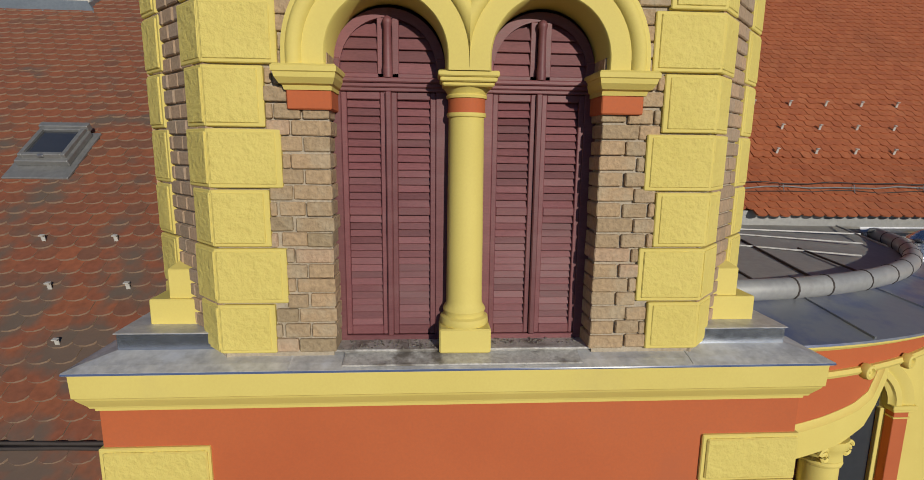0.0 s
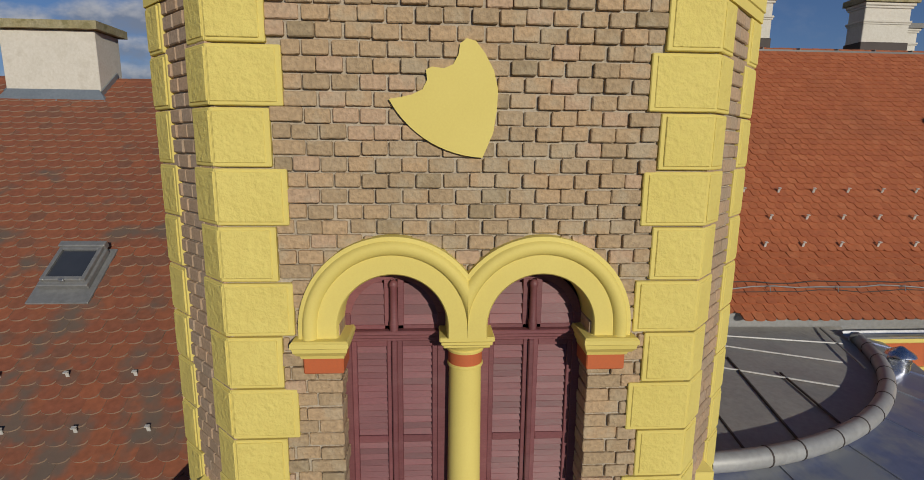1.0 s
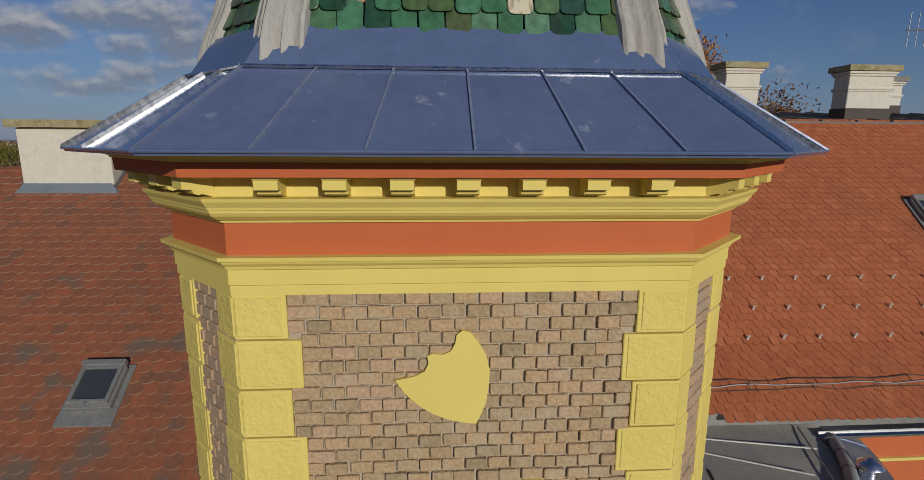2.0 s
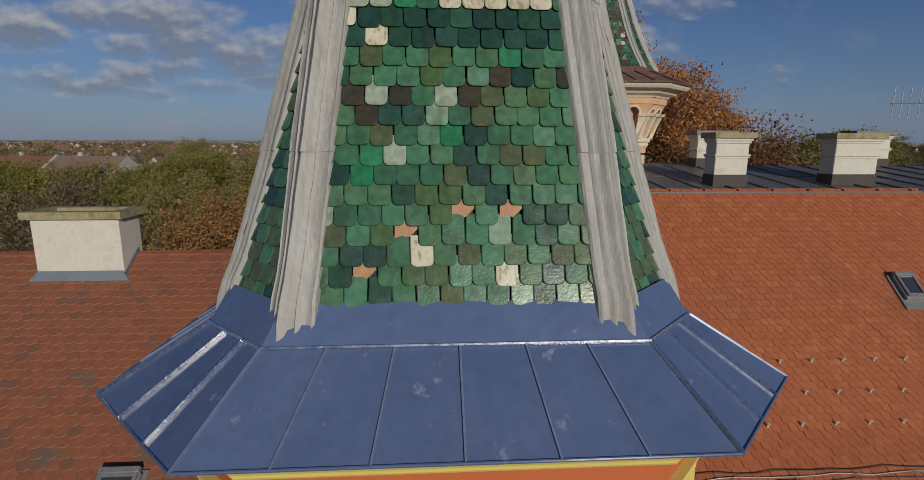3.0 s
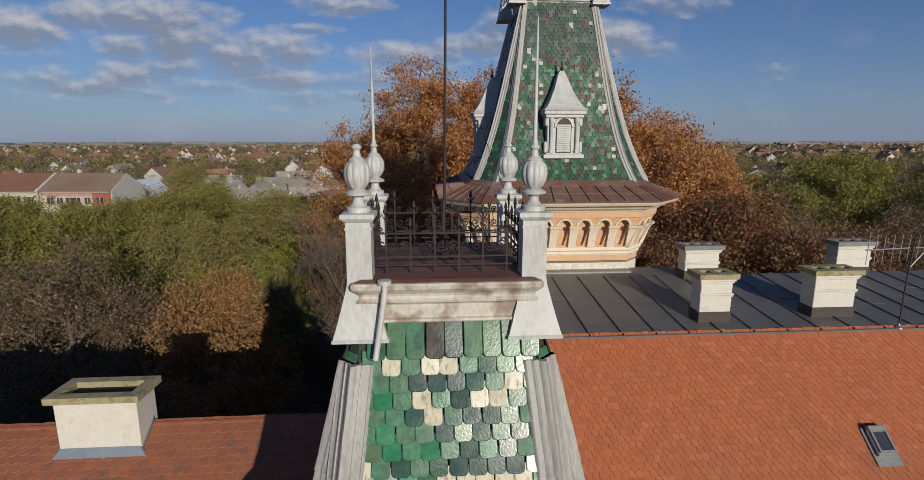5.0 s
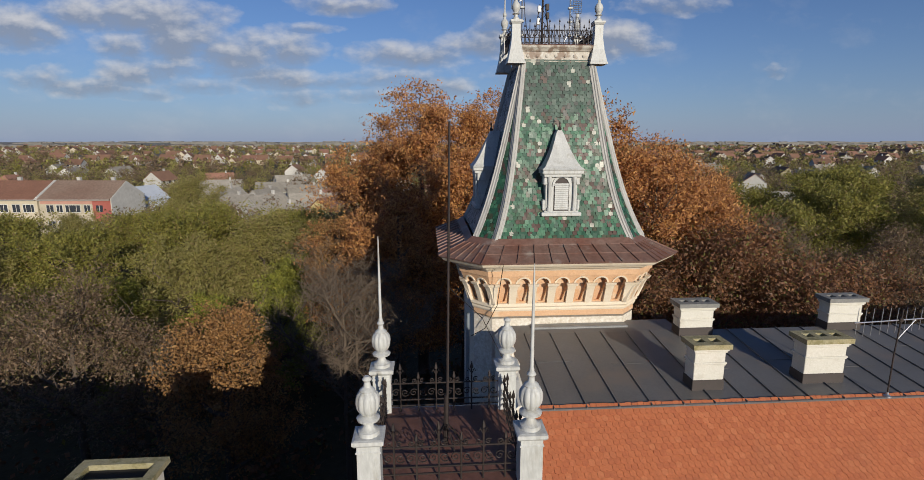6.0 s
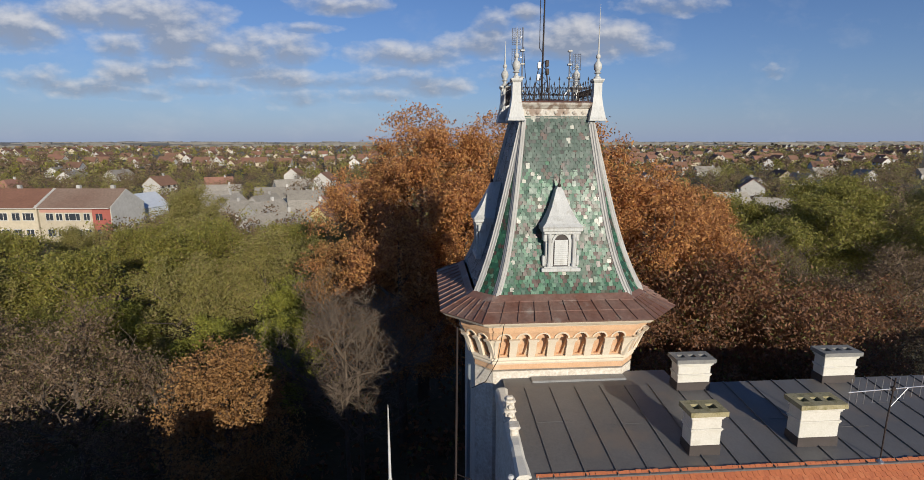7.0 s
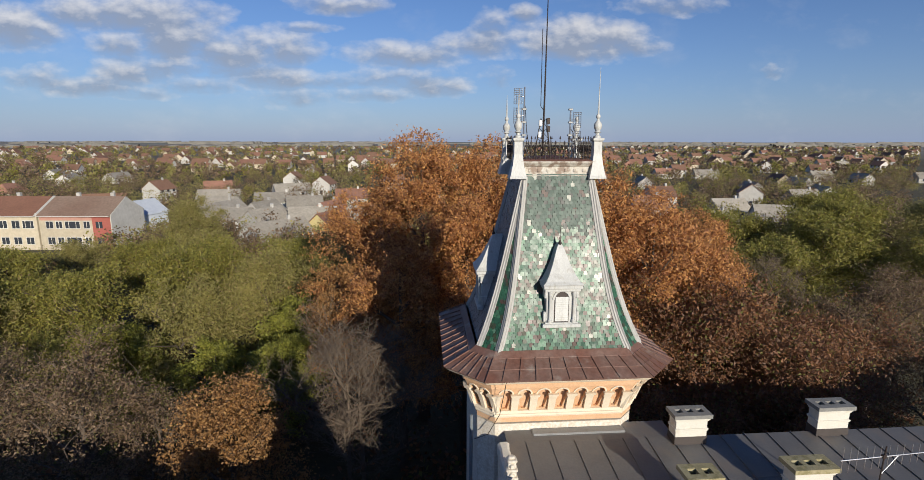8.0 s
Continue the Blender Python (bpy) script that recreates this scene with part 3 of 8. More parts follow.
def turret_bricks():
    rng = random.Random(7)
    for z, i in courses():
        lim = 0.918 if is_wide(z) else 0.985
        spans = [(-lim, lim)]
        if z < SPRING + 0.5:
            dz = max(0.0, z - SPRING)
            if z > SPRING - 0.02:
                r = math.sqrt(max(0.0, 0.465 ** 2 - dz * dz)) if dz < 0.465 else 0
                cut = [(c - r, c + r) for c in (-WIN_X, WIN_X)] if r > 0 else []
            else:
                cut = [(-WIN_X - WIN_R + 0.012, WIN_X + WIN_R - 0.012)]
            for a, b in cut:
                nxt = []
                for p, q in spans:
                    if b <= p or a >= q:
                        nxt.append((p, q))
                    else:
                        nxt += [(p, a)] if a - p > 0.03 else []
                        nxt += [(b, q)] if q - b > 0.03 else []
                spans = nxt
        for p, q in spans:
            jamb = q - p < 0.5 and z < SPRING
            if jamb and p > 0:
                edges, x = [p], p + (BRICK_W if i % 2 else BRICK_W * 1.45)
                while x < q - 0.04:
                    edges.append(x)
                    x += BRICK_W
                edges.append(q)
            elif jamb:
                edges, x = [q], q - (BRICK_W if i % 2 else BRICK_W * 1.45)
                while x > p + 0.04:
                    edges.append(x)
                    x -= BRICK_W
                edges.append(p)
                edges.reverse()
            else:
                x = -10 * BRICK_W + (BRICK_W / 2 if i % 2 else 0)
                edges = [p]
                while x < q - 0.035:
                    if x > p + 0.035:
                        edges.append(x)
                    x += BRICK_W
                edges.append(q)
            for k, (a, b) in enumerate(zip(edges, edges[1:])):
                corner = jamb and (a == p if p > 0 else b == q)
                w = round((b - a) / 0.008) * 0.008
                ob = part("brick", brick_mesh(w, 0.17 if corner else 0.05), BRICK, turret)
                ob.location = ((a + b) / 2 + rng.uniform(-0.005, 0.005), FACE + 0.008 + rng.uniform(-0.007, 0.006), z + rng.uniform(-0.004, 0.004))
                ob.rotation_euler = (rng.uniform(-0.03, 0.03), rng.uniform(-0.016, 0.016), rng.uniform(-0.018, 0.018))
    # bricks of the cut corners and the far sides, joined
    for i in (1, 7, 2, 6):
        m, length = T1.face(i)
        s = Shape()
        for z, j in courses():
            x = -length / 2 + (0.0 if j % 2 else 0.07)
            while x < length / 2:
                s.box(x + 0.004, min(x + BRICK_W, length / 2) - 0.004, 0.008 + rng.uniform(-0.004, 0.004), 0.05, z - COURSE / 2 + 0.005, z + COURSE / 2 - 0.005, 0.006, m)
                x += BRICK_W
        part("brickwork", s, BRICK_ISLAND, turret, "rows of tan bricks on a side face", kind="stuff")


def turret_quoins():
    rng = random.Random(3)
    edges = [10.93]
    z = 11.20
    while z < 14.0:
        edges.append(z)
        z += 0.295
    edges.append(14.12)
    # the face before each corner, the face after it
    for fa, fb in ((7, 0), (0, 1), (1, 2), (6, 7)):
        ma, la = T1.face(fa)
        mb, lb = T1.face(fb)
        for z0, z1 in zip(edges, edges[1:]):
            wide = is_wide((z0 + z1) / 2)
            front = 0.352 if wide else 0.282
            side = 0.235 if wide else 0.205
            arm_a = front if fa == 0 else side
            arm_b = front if fb == 0 else side
            zz0, zz1 = z0 + 0.006, z1 - 0.004
            s = Shape()
            # the block bends round the corner
            for m, sign, arm, ln in ((ma, 1, arm_a, la), (mb, -1, arm_b, lb)):
                e = ln / 2
                xs = (e - arm, e) if sign > 0 else (-e, -e + arm)
                s.box(xs[0], xs[1], 0.0, 0.06, zz0, zz1, 0.005, m)
            block = part("quoin", s, YELLOW, turret)
            s = Shape()
            for m, sign, arm, ln in ((ma, 1, arm_a, la), (mb, -1, arm_b, lb)):
                e = ln / 2
                inner, outer = 0.026, 0.008
                xs = (e - arm + inner, e - outer) if sign > 0 else (-e + outer, -e + arm - inner)
                s.box(xs[0], xs[1], -0.006 + rng.uniform(-0.002, 0.002), 0.01, zz0 + 0.018, zz1 - 0.014, 0.004, m)
            part("raised_panel", s, YELLOW_ROUGH, block, "rough-stippled yellow panel")


def sweep_arch(cx, profile, cut, n=30):
    """An arch ring: profile of (radius, depth) turned round the arch's centre, cut at x = 0 where it meets its neighbour."""
    rings = []
    for i in range(n + 1):
        ring = []
        for r, y in profile:
            t0 = math.acos(min(1.0, abs(cx) / r)) if cut and r > abs(cx) else 0.0
            a = t0 + (math.pi - t0) * i / n
            x = -r * math.cos(a) if cx > 0 else r * math.cos(a)
            if cx > 0:
                x = -r * math.cos(a)
            ring.append((cx + x, y, SPRING + r * math.sin(a)))
        rings.append(ring)
    # straight legs down to the impost and the capital
    for end, where in ((0, 0), (-1, len(rings) + 1)):
        rings.insert(where, [(x, y, 12.37 if z < SPRING + 0.001 else z) for x, y, z in rings[end]])
    return Shape().loft(rings, caps=False)


def turret_windows():
    F = FACE
    prof = [(WIN_R - 0.006, F + 0.2), (WIN_R, F - 0.020), (WIN_R + 0.008, F - 0.030), (0.395, F - 0.030), (0.400, F - 0.040), (0.410, F - 0.052), (0.428, F - 0.060), (0.448, F - 0.060),
            (0.462, F - 0.05), (0.470, F - 0.035), (0.492, F - 0.030), (0.495, F + 0.03), (0.42, F + 0.05)]
    for cx in (-WIN_X, WIN_X):
        part("archivolt", sweep_arch(cx, prof, True), YELLOW, turret, "moulded yellow arch over a window", smooth=True)
        # legs of the arch down to the imposts
        side = -1 if cx < 0 else 1
    # imposts at the jambs
    for side in (-1, 1):
        def sx(a, b):
            return (a, b) if side > 0 else (-b, -a)
        levels = []
        for x0, x1, y0, z in ((0.655, 0.880, -0.022, 12.265), (0.655, 0.885, -0.030, 12.285), (0.645, 0.895, -0.05, 12.292), (0.632, 0.910, -0.074, 12.318), (0.628, 0.915, -0.078, 12.34), (0.622, 0.922, -0.085, 12.345), (0.622, 0.922, -0.085, 12.368),
                              (0.632, 0.912, -0.07, 12.379), (0.67, 0.885, -0.025, 12.381), (0.685, 0.88, -0.02, 12.384)):
            a, b = sx(x0, x1)
            levels.append((a, b, F + y0, F + 0.19, z))
        s = stacked(Shape(), levels)
        part("impost", s, YELLOW, turret)
        a, b = sx(0.66, 0.872)
        part("impost_band", Shape().box(a, b, F - 0.016, F + 0.19, 12.175, 12.268, 0.006), ORANGE, turret, "orange painted band under the impost")
    # the column between the windows
    cy = F + 0.135
    s = Shape().box(-0.138, 0.138, F, F + 0.27, 10.92, 11.055, 0.008)
    s.lathe([(0.13, 11.055), (0.135, 11.07), (0.13, 11.095), (0.112, 11.105), (0.112, 11.12), (0.118, 11.135), (0.108, 11.155), (0.100, 11.165), (0.098, 11.19), (0.096, 11.6), (0.092, 12.155),
             (0.100, 12.158), (0.103, 12.168), (0.100, 12.178), (0.092, 12.18)], 0, cy, 28)
    part("column", s, YELLOW, turret, "smooth round yellow column on a square plinth", smooth=True)
    part("column_band", Shape().lathe([(0.0965, 12.178), (0.0965, 12.250)], 0, cy, 28), ORANGE, turret, "orange band at the column neck", smooth=True)
    s = Shape().lathe([(0.092, 12.248), (0.104, 12.25), (0.106, 12.262), (0.100, 12.27), (0.108, 12.285), (0.125, 12.305)], 0, cy, 28)
    s.box(-0.128, 0.128, F + 0.005, F + 0.265, 12.300, 12.322, 0.006).box(-0.140, 0.140, F - 0.01, F + 0.275, 12.32, 12.345, 0.006).box(-0.15, 0.15, F - 0.02, F + 0.28, 12.343, 12.372, 0.006)
    s.box(-0.104, 0.104, F - 0.012, F + 0.20, 12.370, SPRING + 0.10, 0.002)
    part("capital", s, YELLOW, turret, smooth=True)
    # shutters
    rng = random.Random(12)
    y0 = F + 0.185
    for cx in (-WIN_X - 0.008, WIN_X - 0.008):
        frame_s = Shape()
        frame_s.box(cx - 0.315, cx - 0.245, y0 - 0.01, y0 + 0.05, 10.94, 12.45, 0.004)
        frame_s.box(cx + 0.245, cx + 0.315, y0 - 0.01, y0 + 0.05, 10.94, 12.45, 0.004)
        frame_s.box(cx - 0.285, cx + 0.285, y0 - 0.012, y0 + 0.05, 10.93, 10.965, 0.004)
        part("window_frame", frame_s, MAROON, turret, "maroon painted wooden frame")
        tr = Shape()
        tr.box(cx - 0.30, cx + 0.30, y0 - 0.022, y0 + 0.04, 12.285, 12.305, 0.004).box(cx - 0.30, cx + 0.30, y0 - 0.034, y0 + 0.04, 12.303, 12.328, 0.006)
        tr.box(cx - 0.30, cx + 0.30, y0 - 0.048, y0 + 0.04, 12.326, 12.352, 0.006)
        part("transom", tr, MAROON, turret)
        part("mullion", Shape().box(cx - 0.016, cx + 0.016, y0 - 0.026, y0 + 0.02, 10.965, 12.286, 0.006), MAROON, turret)
        cap = Shape().lathe([(0.024, 12.352), (0.026, 12.40), (0.022, 12.42), (0.020, 12.60), (0.024, 12.61), (0.026, 12.625), (0.018, 12.642), (0.004, 12.65)], cx, y0 - 0.03, 12)
        part("turned_post", cap, MAROON, turret, smooth=True)
        for a, b in ((cx - 0.246, cx - 0.014), (cx + 0.014, cx + 0.246)):
            leaf = Shape()
            st = 0.030
            leaf.box(a, a + st, y0 - 0.004, y0 + 0.03, 10.968, 12.284, 0.004).box(b - st, b, y0 - 0.004, y0 + 0.03, 10.968, 12.284, 0.004)
            for z0, z1 in ((10.968, 11.02), (11.640, 11.685), (12.245, 12.284)):
                leaf.box(a + st, b - st, y0 - 0.003, y0 + 0.028, z0, z1, 0.004)
            shutter = part("shutter", leaf, MAROON, turret, "closed maroon louvred shutter leaf")
            slat = Shape().box(-(b - a) / 2 + st, (b - a) / 2 - st, -0.004, 0.004, -0.024, 0.024, 0.002).mesh("slat", MAROON)
            for lo, hi, n in ((11.02, 11.640, 16), (11.685, 12.245, 14)):
                for i in range(n):
                    ob = part("slat", slat, MAROON, shutter)
                    ob.location = ((a + b) / 2, y0 + 0.019 + rng.uniform(-0.002, 0.002), lo + (hi - lo) * (i + 0.5) / n)
                    ob.rotation_euler = (radians(-24 + rng.uniform(-6, 4)), rng.uniform(-0.01, 0.01), 0)
            # the arched head over the transom
            head = Shape()
            side = -1 if b < cx + 0.02 else 1
            n = 14
            rim = []
            for i in range(n + 1):
                t = math.pi / 2 * i / n
                ro, ri = 0.292, 0.246
                rim.append([(cx + side * ro * math.cos(t), y0 + d, SPRING - 0.03 + ro * math.sin(t)) for d in (-0.004, 0.03)] + [(cx + side * ri * math.cos(t), y0 + d, SPRING - 0.03 + ri * math.sin(t)) for d in (0.03, -0.004)])
            head.loft(rim)
            xa, xb = sorted((cx + side * 0.02, cx + side * 0.055))
            head.box(xa, xb, y0 - 0.004, y0 + 0.03, 12.352, 12.645, 0.003)
            xa, xb = sorted((cx + side * 0.02, cx + side * 0.29))
            head.box(xa, xb, y0 - 0.004, y0 + 0.03, 12.352, 12.376, 0.003)
            arch_leaf = part("arched_shutter", head, MAROON, turret, "quarter-round louvred shutter head")
            for i in range(4):
                zc = 12.376 + 0.060 * (i + 0.5)
                top = zc - 0.022 - (SPRING - 0.03)
                half = math.sqrt(max(0.002, 0.254 ** 2 - max(top, 0) ** 2))
                xa, xb = sorted((cx + side * 0.05, cx + side * half))
                board = Shape().box(xa, xb, -0.004, 0.004, -0.033, 0.033, 0.002, Matrix.Translation((0, y0 + 0.014, zc)) @ Matrix.Rotation(radians(-18), 4, 'X'))
                part("slat", board, MAROON, arch_leaf)
        part("shutter_backing", Shape().plate(arch_outline(cx, 0.292, 10.96, SPRING - 0.03), (), y0 + 0.04, y0 + 0.06), MAROON, turret)
    part("window_sill", Shape().box(-0.69, 0.69, F + 0.03, F + 0.24, 10.926, 10.938, 0.003).loft([[(-0.64 + d, yy, zz) for d, zz in ((0, z0 - 0.006), (1.26, z0 - 0.006), (1.26, z0 + 0.003), (0, z0 + 0.003))] for yy, z0 in ((2.735, 10.890), (2.77, 10.897), (2.84, 10.9145), (2.87, 10.934))]), surface("soiled_sill", (0.43, 0.415, 0.39), (0.56, 0.55, 0.52), 6, 0.5, 0.2, fine=45, grain=0.5, bump=0.4, depth=0.006, stain=(0.12, 0.10, 0.08), stain_at=0.52, stain_amount=0.85, stain_scale=5), turret, "soiled zinc sill sheet")
    dirt = Shape()
    for i in range(190):
        x = rng.choice((rng.uniform(-0.66, -0.14), rng.uniform(-0.66, -0.2), rng.uniform(0.14, 0.64)))
        yy = F + (rng.uniform(0.04, 0.16) if x < 0 else rng.uniform(0.09, 0.17))
        r = rng.uniform(0.0015, 0.005)
        dirt.box(x - r, x + r, yy - r, yy + r, 10.936, 10.938 + r * 1.4, 0.001)
    part("droppings", dirt, surface("dry_dirt", (0.09, 0.075, 0.06), (0.22, 0.20, 0.17), 60, 0.95, bump=0), turret, "crumbs of dirt lying on the sill", kind="stuff")


def plaster_patch():
    """The left-over round of yellow plaster: a quarter of a disc with a chipped upper side."""
    c = Vector((0.10, 13.84))
    pts = []
    for i in range(14):
        a = radians(207 + 61 * i / 13)
        pts.append((c.x + 0.545 * math.cos(a) - 0.015, c.y + 0.515 * math.sin(a)))
    pts += [(0.118, 13.45), (0.134, 13.56), (0.138, 13.66), (0.115, 13.75), (0.07, 13.83), (0.025, 13.885), (-0.02, 13.897), (-0.052, 13.872), (-0.06, 13.82), (-0.085, 13.775),
            (-0.13, 13.755), (-0.19, 13.762), (-0.218, 13.748), (-0.212, 13.70), (-0.235, 13.655), (-0.29, 13.628), (-0.35, 13.615)]
    part("plaster_patch", Shape().plate(pts, (), FACE - 0.010, FACE + 0.02), YELLOW, turret, "leftover patch of smooth yellow plaster")


def turret_cornice():
    def band(name, prof, mat, label=""):
        part(name, T1.moulding(prof), mat, turret, label)
    band("frieze", [(-0.1, 14.117), (0.008, 14.117), (0.008, 14.172), (0.016, 14.177), (0.016, 14.259), (0.026, 14.265), (0.032, 14.282), (0.05, 14.299), (0.056, 14.312), (0.075, 14.317), (0.078, 14.339), (-0.1, 14.341)], YELLOW, "moulded yellow band over the brickwork")
    band("orange_band", [(-0.1, 14.337), (0.012, 14.337), (0.012, 14.527), (-0.1, 14.527)], ORANGE, "plain orange painted band")
    band("cornice", [(-0.1, 14.517), (0.03, 14.517), (0.034, 14.529), (0.055, 14.535), (0.085, 14.557), (0.098, 14.575), (0.10, 14.588), (0.108, 14.591), (0.112, 14.605), (0.135, 14.635), (0.14, 14.652), (0.06, 14.657), (0.055, 14.785), (-0.1, 14.785)], YELLOW, "deep moulded yellow cornice")
    band("fascia", [(-0.1, 14.766), (0.255, 14.766), (0.262, 14.850), (-0.1, 14.852)], ORANGE, "orange fascia board")
    band("crown_moulding", [(-0.1, 14.838), (0.272, 14.838), (0.276, 14.850), (0.29, 14.854), (0.315, 14.874), (0.32, 14.884), (-0.1, 14.885)], YELLOW)
    band("soffit", [(-0.1, 14.872), (0.445, 14.872), (0.455, 14.888), (-0.1, 14.889)], SOFFIT, "brown boarded soffit")
    # brackets under the eaves
    prof = [(0.06, 14.768), (0.212, 14.768), (0.212, 14.702), (0.165, 14.698), (0.158, 14.678), (0.135, 14.668), (0.118, 14.674), (0.10, 14.668), (0.06, 14.655)]
    for i in range(8):
        if i in (3, 4, 5):
            continue
        m = T1.face(i)[0]
        xs = [-0.985 + 0.3265 * k for k in range(7)] if i % 2 == 0 else (-0.33, 0.0, 0.33)
        for x in xs:
            s = Shape()
            rings = [[(x + w, -o, z) for o, z in prof] for w in (-0.058, -0.053, 0.053, 0.058)]
            s.loft(rings, m=m)
            s.box(x - 0.066, x + 0.066, -0.218, -0.05, 14.748, 14.769, 0.005, m)
            part("bracket", s, YELLOW, turret)


def turret_skirt():
    lo, hi, top = T1.ring(0, 14.892, 2.26, 1.43), Octagon(0, 4.45, 1.615, 1.14).ring(0, 15.297), Octagon(0, 4.45, 1.49, 1.03).ring(0, 15.53)
    part("skirt_roof", Shape().loft([T1.ring(0, 14.872, 2.255, 1.427), lo, hi, top], caps=False), BLUE_ZINC, turret, "flared blue-grey galvanised sheet skirt")
    for i in range(8):
        a0, a1 = Vector(lo[i]), Vector(lo[(i + 1) % 8])
        b0, b1 = Vector(hi[i]), Vector(hi[(i + 1) % 8])
        nrm = (a1 - a0).cross(b0 - a0).normalized()
        fr = [0.0, 0.165, 0.335, 0.5, 0.67, 0.83] if i % 2 == 0 else [0.0, 0.36, 0.7]
        for k in fr:
            p, q = a0.lerp(a1, k), b0.lerp(b1, k)
            wide = 0.007 if k else 0.010
            d = (a1 - a0).normalized() * wide
            up = nrm * (0.013 if i % 2 == 0 else 0.020)
            s = Shape().loft([[tuple(e - d), tuple(e + d), tuple(e + d * 0.8 + up), tuple(e - d * 0.8 + up)] for e in (p, q)])
            part("seam", s, SEAM_ZINC if i % 2 == 0 else BRIGHT, turret)
        # the bright fold along the change of slope and the drip edge
        d = nrm * 0.012
        s = Shape().tube([tuple(b0 + d), tuple(b1 + d)], 0.011, 6)
        part("fold", s, BRIGHT, turret, "bright soldered fold", smooth=True)
        out = Vector((nrm.x, nrm.y, 0)).normalized() * 0.006
        part("drip_edge", Shape().tube([tuple(a0 + out), tuple(a1 + out)], 0.009, 8), BLUE_ZINC, turret, smooth=True)


ROOF_Z0, ROOF_Z1 = 15.47, 18.40


def roof_plan(z):
    """Half width and half face of the tiled roof at a height; it sags a little towards the middle."""
    s = (z - ROOF_Z0) / (ROOF_Z1 - ROOF_Z0)
    return 1.50 - 0.79 * s - 0.16 * s * (1 - s), 1.00 - 0.345 * s


def roof_front(z):
    s = (z - ROOF_Z0) / (ROOF_Z1 - ROOF_Z0)
    return 2.99 + 0.744 * s


def roof_ring(off, z, at=None):
    """The eight corners of the tiled roof at a height, its plan taken at another height where that is given."""
    at = z if at is None else at
    a, h = roof_plan(at)
    return Octagon(0.0, roof_front(at) + a, a, h).ring(off, z)


def glazed_tile(w, length, plump=True, tip=0.14):
    """A small tile with round lower corners and a plump face, lying in x and z with its back at y = 0, its foot tipped out over the course below."""
    r = w * 0.24
    low = []
    for i in range(4):
        a = math.pi + math.pi / 2 * i / 3
        low.append((-w / 2 + r + r * math.cos(a), r + r * math.sin(a)))
    low += [(-x, z) for x, z in reversed(low)]
    pts = [(-w / 2, length), *low, (w / 2, length)]
    t, lift = 0.014, tip * length

    def ring(grow, rise):
        return [(x * grow, -rise - lift * (1 - z / length), z if z == length else length * 0.3 + (z - length * 0.3) * grow) for x, z in pts]
    n = len(pts)
    v = ring(1, 0) + ring(1, t - 0.003) + ring(0.92, t) if plump else ring(1, 0) + ring(1, t)
    rows = 2 if plump else 1
    f = [(k * n + i, k * n + (i + 1) % n, (k + 1) * n + (i + 1) % n, (k + 1) * n + i) for k in range(rows) for i in range(n)]
    f.append(tuple(rows * n + i for i in range(n)))
    return Shape().add(v, f)


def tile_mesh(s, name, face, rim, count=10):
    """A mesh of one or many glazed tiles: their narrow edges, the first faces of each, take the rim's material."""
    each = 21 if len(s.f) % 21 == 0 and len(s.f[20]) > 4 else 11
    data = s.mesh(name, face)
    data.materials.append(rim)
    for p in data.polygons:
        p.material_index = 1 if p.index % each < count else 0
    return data


